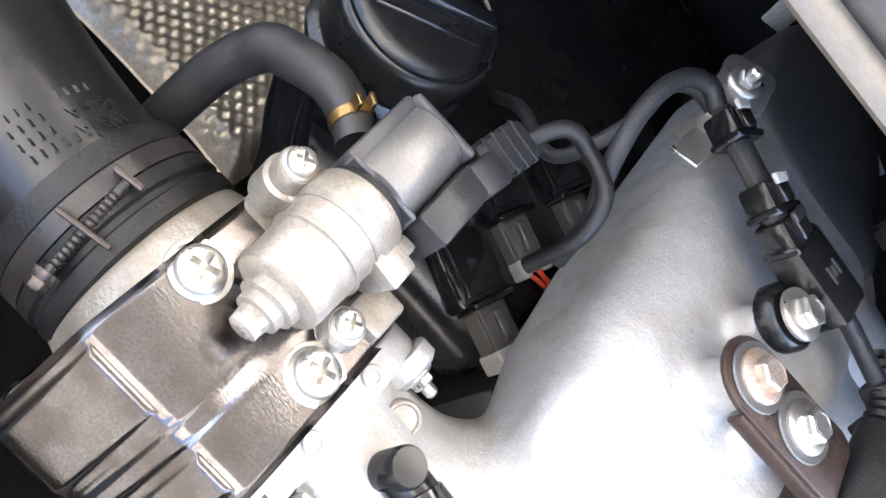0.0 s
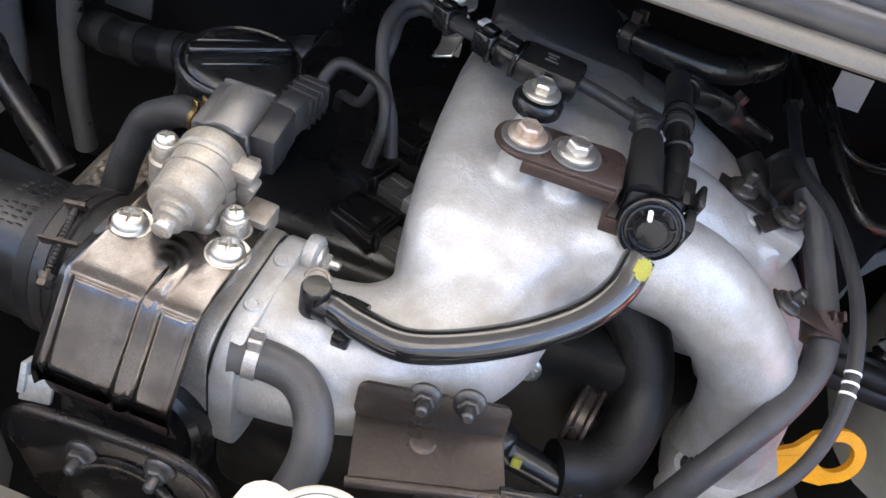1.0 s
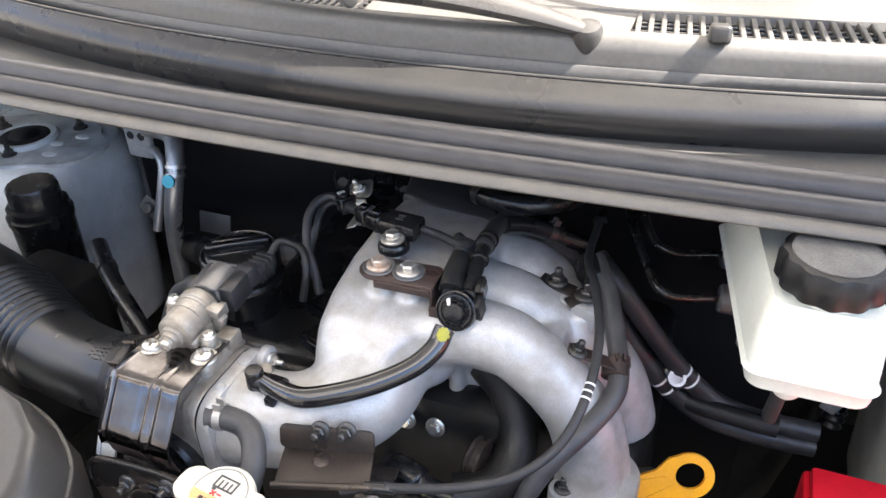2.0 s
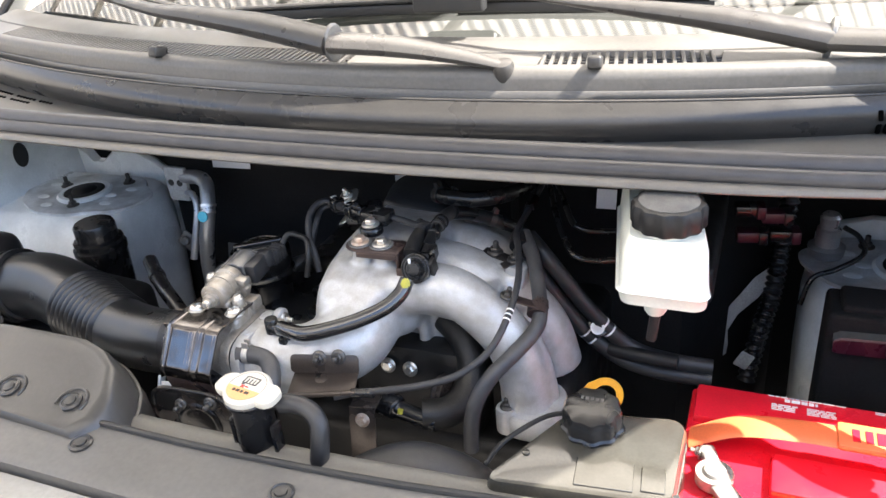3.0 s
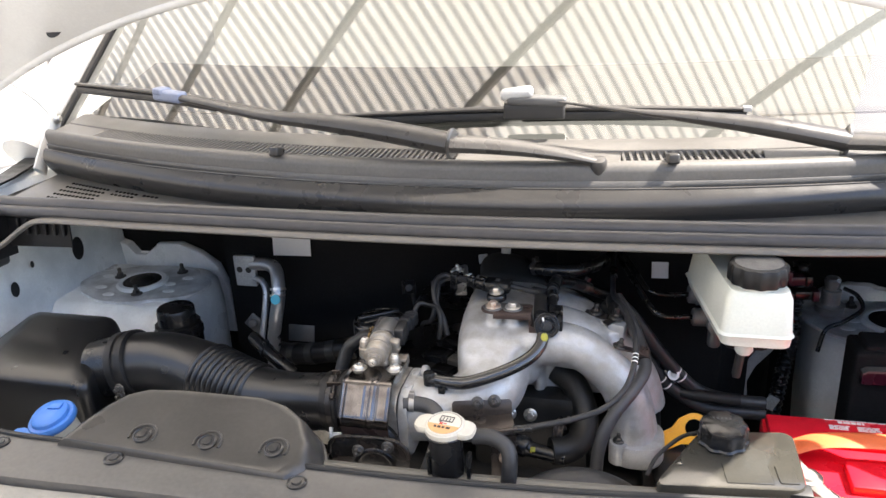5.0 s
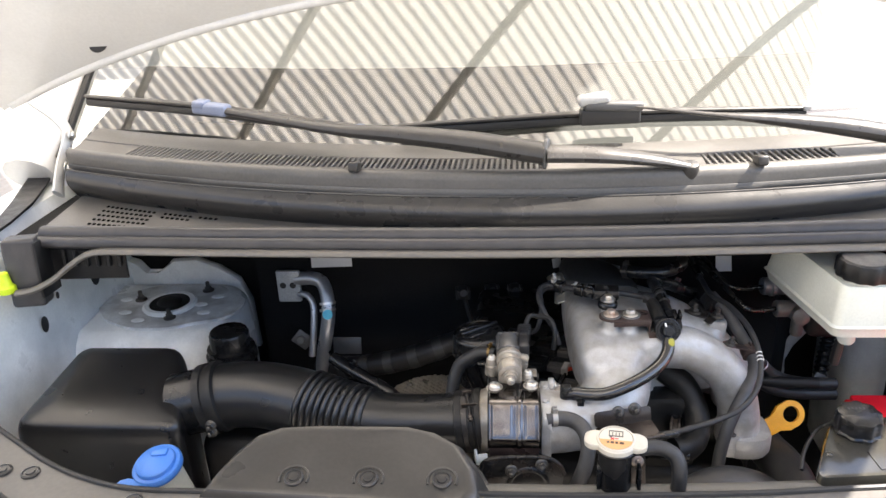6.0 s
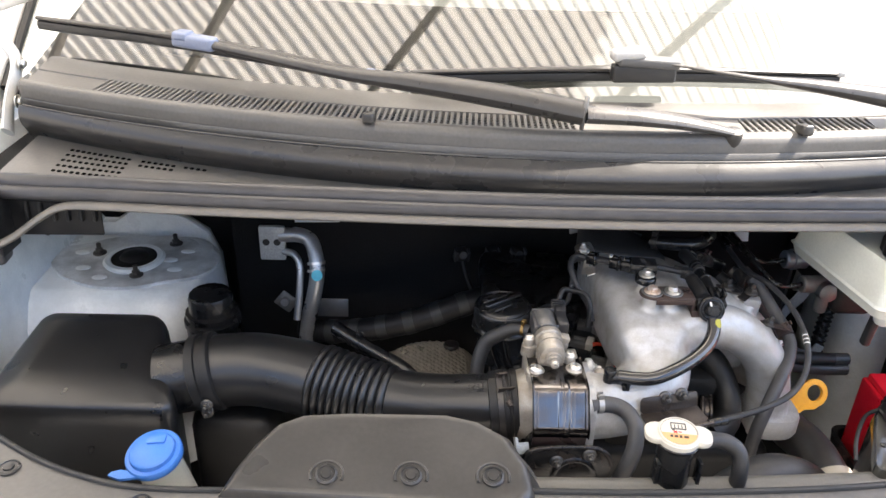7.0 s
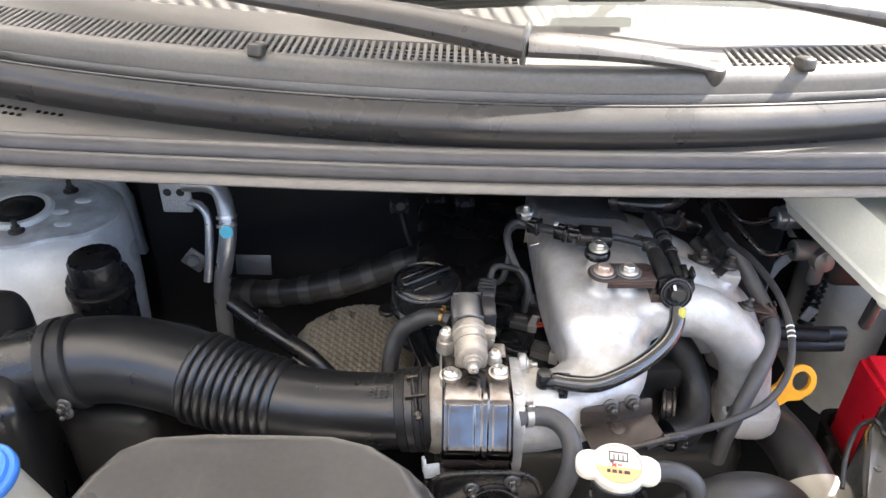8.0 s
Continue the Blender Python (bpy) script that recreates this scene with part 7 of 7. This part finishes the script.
    hose("bulkhead_pipe", [(0.282, 0.44, 1.000), (0.305, 0.400, 0.985), (0.322, 0.372, 0.969), (0.334, 0.366, 0.963), (0.352, 0.372, 0.958), (0.384, 0.390, 0.953)], 0.0034, PIPE_DARK, "thin black brake pipe along the bulkhead", n=12, category="pipe", group="brake pipes")
    hose("bulkhead_pipe", [(0.284, 0.42, 0.992), (0.308, 0.360, 0.980), (0.330, 0.322, 0.962), (0.342, 0.314, 0.955), (0.358, 0.320, 0.950), (0.388, 0.337, 0.945)], 0.0034, PIPE_DARK, "thin black brake pipe along the bulkhead", n=12, category="pipe", group="brake pipes")
    hose("lower_pipe", [(0.37, 0.33, 0.832), (0.405, 0.325, 0.832), (0.452, 0.322, 0.832)], 0.0085, MATT, "short dark pipe stub below the hoses", n=16, category="pipe")
    hose("sensor_stub", [(0.158, 0.158, 0.846), (0.176, 0.156, 0.845), (0.188, 0.154, 0.843), (0.193, 0.153, 0.842), (0.212, 0.151, 0.840), (0.236, 0.148, 0.838)], [0.0135, 0.0135, 0.013, 0.0095, 0.0090, 0.0090], PLASTIC, "black plastic coolant sensor with yellow mark", [], n=18, category="sensor")
    bm = B()
    slab(bm, (0.006, 0.003, 0.006), pose(0.197, 0.1445, 0.8475, -30), 0.001)
    single("paint_tag", bm, YELLOW, "small yellow paint tag on the sensor", "tag")


BRASS = material("brass_clamp", (0.30, 0.19, 0.07), 0.32, 0.9, 0.25, 150, 0.15, 0.1, 0.6, (0.12, 0.08, 0.05))


def build_wiring():
    ob = thing("pressure_sensor", (0.137, 0.245, 1.0), "black manifold pressure sensor with metal-edged wiring plugs", "sensor")
    bm = B()
    slab(bm, (0.034, 0.022, 0.014), pose(0.139, 0.256, 1.012, 0, 0, -6), 0.003, 2)
    lathe(bm, [(0.0115, 0), (0.0125, 0.001), (0.0125, 0.006), (0.011, 0.008)], pose(0.140, 0.238, 1.0005), n=22)
    part("body", bm, PLASTIC, ob)
    part("bolt", HEX, BOLT, ob, m=pose(0.140, 0.237, 1.0115))
    slot = B()
    for k, w in enumerate((0.006, 0.004, 0.007)):
        flat_bar(slot, w, 0.0012, pose(0.139, 0.2595 - 0.003 * k, 1.0193, 0, 0, -6))
    part("print", slot, SOLENOID, ob, "plain grey bars of print")
    pts = [Vector(v) for v in ((0.124, 0.254, 1.0135), (0.112, 0.256, 1.0145), (0.100, 0.262, 1.0140), (0.088, 0.268, 1.0130), (0.074, 0.277, 1.0110))]
    bm = B()
    sweep(bm, pts, [0.0060, 0.0055, 0.0050, 0.0052, 0.0042], n=10, steps=4, flat=0.85)
    part("lead_sleeve", bm, WIRE, ob, "taped lead between the plugs")
    for a, b, wide in ((0, 1, 0.0155), (1, 2, 0.0135), (3, 4, 0.0130)):
        v, w = pts[a], pts[b]
        t = Matrix.Translation((v + w) / 2) @ (w - v).to_track_quat("X", "Z").to_matrix().to_4x4()
        bm = B()
        slab(bm, (0.0125, wide, 0.0125), t, 0.0018, 2)
        slab(bm, (0.0030, wide + 0.0016, 0.0140), t @ pose(-0.0050, 0, 0), 0.0008, 1)
        slab(bm, (0.0090, wide * 0.45, 0.0030), t @ pose(0.0010, 0, 0.0072), 0.0008, 1)
        plug = part("plug", bm, GLOSSY, ob, "glossy black wiring plug")
        bm = B()
        slab(bm, (0.0040, wide * 0.5, 0.0020), t @ pose(0.0052, 0, 0.0082), 0.0005, 1)
        part("latch", bm, PALE_CLIP if a else CASE, plug, "small plug latch")
    bm = B()
    sweep(bm, [(0.154, 0.259, 1.010), (0.168, 0.260, 1.007), (0.184, 0.255, 1.006), (0.197, 0.252, 1.004), (0.202, 0.245, 0.99)], 0.0036, n=10)
    slab(bm, (0.014, 0.012, 0.012), pose(0.194, 0.253, 1.005, 0, 0, -20), 0.002)
    part("lead", bm, WIRE, ob)
    bm = B()
    sweep(bm, [(0.074, 0.277, 1.010), (0.064, 0.279, 1.012), (0.055, 0.270, 1.010), (0.054, 0.254, 1.002), (0.062, 0.236, 0.988), (0.072, 0.226, 0.975), (0.078, 0.22, 0.955)], 0.0036, n=12)
    part("loop", bm, WIRE, ob, "grey taped wire loop")
    bm = B()
    sweep(bm, [(0.073, 0.281, 1.006), (0.063, 0.283, 1.004), (0.056, 0.275, 1.0), (0.057, 0.26, 0.99), (0.05, 0.25, 0.96), (0.03, 0.275, 0.94), (0.02, 0.30, 0.91)], 0.003, n=10)
    part("loop", bm, WIRE, ob, "grey taped wire loop")
    ob = thing("harness_bracket", (0.075, 0.31, 0.99), "bright steel harness bracket with nut", "bracket")
    bm = B()
    plate(bm, rounded(0.022, 0.020, 0.004), 0.002, pose(0.078, 0.306, 1.006, 20, -15, 10), 0.0005)
    slab(bm, (0.012, 0.002, 0.03), pose(0.082, 0.296, 0.99, 10, 0, 10), 0.0006)
    part("tab", bm, BOLT, ob)
    part("nut", HEX_SMALL, BOLT, ob, m=pose(0.077, 0.305, 1.009, 20, -15))
    bm = B()
    slab(bm, (0.013, 0.016, 0.0016), pose(0.083, 0.281, 0.990, 18, -28, -15), 0.0005, 1)
    part("foot", bm, BOLT, ob, "pale bare foot of the bracket")
    for x, y, z in ((-0.066, 0.530, 0.876), (-0.016, 0.535, 0.877), (0.022, 0.520, 0.885)):
        c = thing("wiring_plug", (x, y, z), "dusty black wiring plug on the engine harness", "connector", "wiring plugs")
        bm = B()
        slab(bm, (0.018, 0.020, 0.018), pose(x, y, z, 20, 0, 15), 0.004, 2)
        lathe(bm, [(0.006, 0), (0.006, 0.012)], axis_pose((x, y, z), (0.2, -1, 0.3)), n=12)
        for k in (-1, 1):
            slab(bm, (0.004, 0.012, 0.022), pose(x + 0.010 * k, y - 0.004, z, 20, 0, 15), 0.001, 1)
        part("shell", bm, CASE, c)
        bm = B()
        sweep(bm, [(x, y + 0.008, z), (x + 0.006, y + 0.004, z - 0.03), (x + 0.020, y - 0.03, z - 0.055), (x + 0.035, y - 0.09, z - 0.05), (0.03, y - 0.17, z - 0.02)], 0.004, n=10)
        part("lead", bm, MATT, c)
    pts = [(-0.32, 0.50, 0.745), (-0.24, 0.47, 0.765), (-0.15, 0.46, 0.79), (-0.06, 0.47, 0.82), (0.02, 0.49, 0.84)]
    ob = hose("wiring_loom", pts, 0.0185, MATT, "dark taped loom running down beside the engine", n=16, category="wiring loom")
    path = spline(pts, 24)
    for i in range(5, len(path) - 4, 11):
        bm = B()
        band(bm, path[i], path[i + 1] - path[i], 0.0185, 0.016, 0.0009, 24)
        part("tape_wrap", bm, RUBBER, ob, "wrap of dull black tape")


def build_right_side():
    ob = thing("hose_bracket", (0.166, 0.12, 0.80), "brown steel bracket with a rusty bolt below the manifold", "bracket")
    bm = B()
    slab(bm, (0.028, 0.003, 0.062), pose(0.165, 0.119, 0.832, -12, 0, 8), 0.0012)
    slab(bm, (0.028, 0.022, 0.003), pose(0.165, 0.133, 0.8625, 0, 0, 8), 0.0012)
    part("plate", bm, PLATE, ob)
    part("bolt", HEX_RUST, RUSTY, ob, "small rusty hex bolt", m=axis_pose((0.168, 0.1165, 0.852), (0.1, -1, 0.25)) @ Matrix.Scale(0.8, 4))
    ob = thing("battery_tray", (0.62, 0.195, 0.60), "black plastic battery tray with a raised rim", "battery tray")
    bm = B()
    rings = []
    for g, z in ((0.0, 0.60), (0.006, 0.70), (0.010, 0.735), (0.004, 0.735), (0.004, 0.66)):
        rings.append([Vector((0.6235 + x, 0.195 + y, z)) for x, y in rounded(0.315 + 2 * g, 0.186 + 2 * g, 0.02, 5)])
    skin(bm, rings)
    part("tray", bm, MATT, ob)
    for x, y in ((0.452, 0.13), (0.452, 0.24)):
        bm = B()
        slab(bm, (0.010, 0.020, 0.10), pose(x, y, 0.69), 0.003)
        part("tray_rib", bm, MATT, ob)
    ob = thing("fuse_box", (0.74, 0.42, 0.66), "black fuse box with a maroon latch rail and white tag", "fuse box")
    bm = B()
    slab(bm, (0.29, 0.060, 0.225), pose(0.740, 0.393, 0.780), 0.006, 3)
    slab(bm, (0.27, 0.048, 0.012), pose(0.743, 0.396, 0.893), 0.005, 3)
    part("case", bm, FIREWALL, ob)
    bm = B()
    low, high = [], []
    for x, z, h in ((0.603, 0.8605, 0.013), (0.609, 0.862, 0.018), (0.655, 0.864, 0.019), (0.692, 0.865, 0.020), (0.729, 0.847, 0.018), (0.735, 0.847, 0.016)):
        low.append([Vector((x, y, z - h / 2)) for y in (0.352, 0.364)] + [Vector((x, y, z + h / 2)) for y in (0.364, 0.352)])
    skin(bm, low)
    part("latch_rail", bm, MAROON, ob, "maroon plastic latch rail")
    bm = B()
    for x, z, h in ((0.603, 0.8685, 0.003), (0.609, 0.8725, 0.003), (0.655, 0.875, 0.003), (0.692, 0.8765, 0.0035), (0.729, 0.8575, 0.0035), (0.745, 0.857, 0.003), (0.80, 0.858, 0.003), (0.87, 0.860, 0.003)):
        high.append([Vector((x, y, z - h / 2)) for y in (0.350, 0.364)] + [Vector((x, y, z + h / 2)) for y in (0.364, 0.350)])
    skin(bm, high)
    part("rail_lip", bm, FRAME_GREY, ob, "dull grey lip along the rail")
    bm = B()
    slab(bm, (0.024, 0.006, 0.012), pose(0.664, 0.350, 0.864), 0.002)
    part("latch", bm, MAROON, ob)
    bm = B()
    slab(bm, (0.026, 0.0012, 0.021), pose(0.708, 0.3620, 0.824, 0, 12, 0), 0.0003, 1)
    part("tag", bm, WHITE, ob, "blank white tag")
    ob = thing("line_sensor", (0.60, 0.555, 0.87), "silver pressure switch with a thin curved wire", "sensor")
    bm = B()
    lathe(bm, [(0.020, -0.04), (0.022, -0.028), (0.014, -0.026), (0.014, -0.004), (0.011, -0.002), (0.012, 0.012), (0.009, 0.016)], pose(0.600, 0.550, 0.905), n=24)
    part("body", bm, PIPE, ob)
    bm = B()
    sweep(bm, [(0.616, 0.548, 0.905), (0.632, 0.535, 0.90), (0.638, 0.520, 0.885), (0.610, 0.50, 0.872), (0.585, 0.49, 0.862), (0.575, 0.48, 0.83)], 0.0032, n=10)
    part("wire", bm, PLASTIC, ob)
    ob = thing("corrugated_conduit", (0.545, 0.53, 0.72), "black corrugated conduit running down the bulkhead", "conduit")
    bm = B()
    pts = [(0.552, 0.545, 0.945), (0.548, 0.535, 0.88), (0.545, 0.522, 0.82), (0.535, 0.508, 0.765), (0.525, 0.49, 0.70)]
    fine = spline(pts, 40)
    sweep(bm, fine, lambda u: 0.0105 + 0.0016 * math.cos(u * 2 * math.pi * 30), n=16, steps=1)
    part("tube", bm, PLASTIC, ob, sharp=60)
    ob = thing("stay_plate", (0.50, 0.60, 0.69), "grey steel stay plate bolted low on the bulkhead", "bracket")
    bm = B()
    m = Matrix.Translation((0.5015, 0.572, 0.750)) @ Matrix.Rotation(radians(18), 4, "Y") @ Matrix.Rotation(radians(88), 4, "X")
    bend = [(-0.017, -0.072), (-0.006, -0.083), (0.010, -0.080), (0.016, -0.066), (0.012, -0.050), (0.002, -0.030), (0.004, 0.0), (0.018, 0.035), (0.022, 0.066), (0.012, 0.082), (0.002, 0.062), (-0.006, 0.022), (-0.014, -0.012), (-0.019, -0.048)]
    plate(bm, bend, 0.003, m, 0.0008)
    part("plate", bm, BARE, ob)
    bm = B()
    lathe(bm, [(0.0005, 0), (0.006, 0), (0.006, 0.0006), (0.0005, 0.0006)], m @ pose(0.0, -0.066, 0.0032), n=16)
    lathe(bm, [(0.0005, 0), (0.006, 0), (0.006, 0.0006), (0.0005, 0.0006)], m @ pose(0.0, -0.066, -0.0008), n=16)
    part("bolt_hole", bm, INK, ob)
    bm = B()
    slab(bm, (0.018, 0.004, 0.024), pose(0.520, 0.482, 0.735, 0, 25, 0), 0.002)
    single("clip_plate", bm, BARE, "small pale steel clip plate by the battery", "bracket")
    for x, y, z, k in ((0.505, 0.47, 0.955, 0), (0.535, 0.48, 0.945, 1), (0.51, 0.465, 0.925, 1), (0.545, 0.475, 0.925, 0)):
        c = thing("relay_plug", (x, y, z), "dark red and black wiring plug beside the reservoir", "connector", "wiring plugs")
        bm = B()
        slab(bm, (0.030, 0.020, 0.014), pose(x, y, z, 0, 0, 10), 0.003)
        part("shell", bm, MAROON if k else PLASTIC, c)
        bm = B()
        slab(bm, (0.010, 0.022, 0.016), pose(x + 0.014, y, z, 0, 0, 10), 0.002)
        part("cap", bm, PLASTIC if k else MAROON, c)


def build_stickers(hood):
    for name, at, size, rx, mat, label in (("sticker", (0.3435, 0.464, 0.956), (0.024, 0.001, 0.024), -20, WHITE, "small blank white sticker on the bulkhead"), ("sticker", (-0.300, 0.5785, 0.922), (0.072, 0.001, 0.036), -8, WHITE, "blank white paper sticker on the bulkhead")):
        bm = B()
        slab(bm, size, pose(*at, rx, 0, 3), 0)
        single(name, bm, mat, label, "sticker")
    def hinge(ob, s, x):
        bm = B()
        sweep(bm, [(x, 0.47, 1.085), (x + 0.004 * s, 0.50, 1.12), (x, 0.535, 1.165), (x + 0.01 * s, 0.525, 1.20), (x + 0.03 * s, 0.49, 1.245)], [0.016, 0.013, 0.015, 0.012, 0.013], n=10, steps=6, flat=0.35, up=(1, 0, 0))
        ob = part("hinge", bm, BODY, ob, "white painted bonnet hinge with bolts")
        part("bolt", HEX, BODY, ob, m=axis_pose((x - 0.008 * s, 0.50, 1.12), (-s, 0, 0)))
        part("bolt", HEX, BODY, ob, m=axis_pose((x - 0.008 * s, 0.532, 1.165), (-s, 0, 0)))
    # dark strip laid on the wing's top in place of the shaded gap
    bm = B()
    rim = [(-0.885, 0.80), (-0.822, 0.655), (-0.778, 0.535), (-0.742, 0.430), (-0.722, 0.345), (-0.712, 0.28)]
    skin(bm, [[Vector((x - w, y, 1.083)), Vector((x + w, y, 1.083)), Vector((x + w, y, 1.087)), Vector((x - w, y, 1.087))] for (x, y), w in zip(rim, (0.014, 0.017, 0.020, 0.018, 0.012, 0.006))])
    single("wing_gap_shade", bm, MATT, "dark strip standing for the shaded gap beside the white wing", "seal")
    hinge(hood, -1, -0.705)
    hinge(hood, 1, 0.838)
    bm = B()
    lathe(bm, [(0.012, 0.0), (0.012, 0.008), (0.008, 0.012), (0.006, 0.028), (0.003, 0.03)], pose(-0.670, 0.246, 1.022), n=16)
    single("hood_buffer", bm, LIME, "bright lime plastic bonnet buffer", "buffer")


# ---- surroundings ----
def cut_roof(bm):
    bmesh.ops.bisect_plane(bm, geom=bm.verts[:] + bm.edges[:] + bm.faces[:], plane_co=(1.47, 0.8, 3.0), plane_no=(1.0, -0.2, 0.0), clear_outer=True)


def build_surroundings():
    bm = B()
    slab(bm, (120, 120, 0.1), pose(0, 0, -0.05), 0)
    single("ground", bm, GROUND, "pale concrete yard ground", "ground", kind="structure")
    ob = thing("canopy_roof", (-1.0, 1.0, 3.0), "corrugated translucent canopy roof on dark rafters above the car", "roof", kind="structure")
    bm = B()
    turn = pose(-1.25, 1.0, 3.0, 0, 0, ROOF_TURN)
    w, l, pitch = 5.0, 7.0, 0.054
    n = int(w / pitch * 8)
    tops = [[turn @ Vector((-w / 2 + w * i / n, y, 0.013 * math.cos(2 * math.pi * (w * i / n) / pitch)))for y in (-l / 2, l / 2)] for i in range(n + 1)]
    skin(bm, tops, caps=False, closed=False)
    # the sheets end just past the car on its sunny side
    cut_roof(bm)
    part("sheet", bm, ROOF, ob, sharp=80)
    for k in range(9):
        bm = B()
        slab(bm, (w, 0.032, 0.06), turn @ pose(0, -l / 2 + 0.4 + k * 0.76, -0.08), 0.005, 1)
        cut_roof(bm)
        part("rafter", bm, RAFTER, ob)
    # unseen walls, added to keep light from the low sky out of the bay
    for name, size, at in (("wall_skyblock_front", (16, 0.2, 3.4), (0, -6.0, 1.7)), ("wall_skyblock_left", (0.2, 16, 3.4), (-6.5, 1, 1.7)), ("wall_skyblock_back", (16, 0.2, 3.4), (0, 8.0, 1.7))):
        bm = B()
        slab(bm, size, pose(*at), 0)
        single(name, bm, GROUND, "unseen plain wall added around the car to block low sky", "wall", kind="structure")
    return ob


ROOF_TURN = 40.0
build_surroundings()
hood = build_hood()
build_windscreen()
build_interior()
build_cowl()
build_weatherstrip()
build_wiper("windscreen_wiper", (0.256, 0.352, 1.150), (0.065, 0.343, 1.174), (-0.235, 0.416, 1.195), (-0.438, 0.490, 1.212), ((-0.690, 0.590, 1.212), (-0.200, 0.440, 1.187)), [0.0202, 0.0200, 0.0165, 0.0110, 0.0085, 0.0075], False, "grey-black wiper arm and blade parked on the windscreen")
build_wiper("windscreen_wiper", (0.712, 0.400, 1.150), (0.563, 0.428, 1.162), (0.300, 0.424, 1.200), (0.150, 0.455, 1.213), ((-0.149, 0.466, 1.181), (0.449, 0.502, 1.184)), [0.0200, 0.0180, 0.0120, 0.0050, 0.0026, 0.0022], True, "wiper arm and long blade catching the sun")
build_bay()
build_front_panel()
build_manifold()
build_throttle()
build_idle_valve()
build_intake_hose()
build_air_box()
build_rear_shade()
build_purge_valve()
build_vacuum_hose()
build_brackets()
build_engine()
build_foil()
build_radiator_cap()
build_battery()
build_reservoirs()
build_pipes()
build_wiring()
build_right_side()
build_stickers(hood)
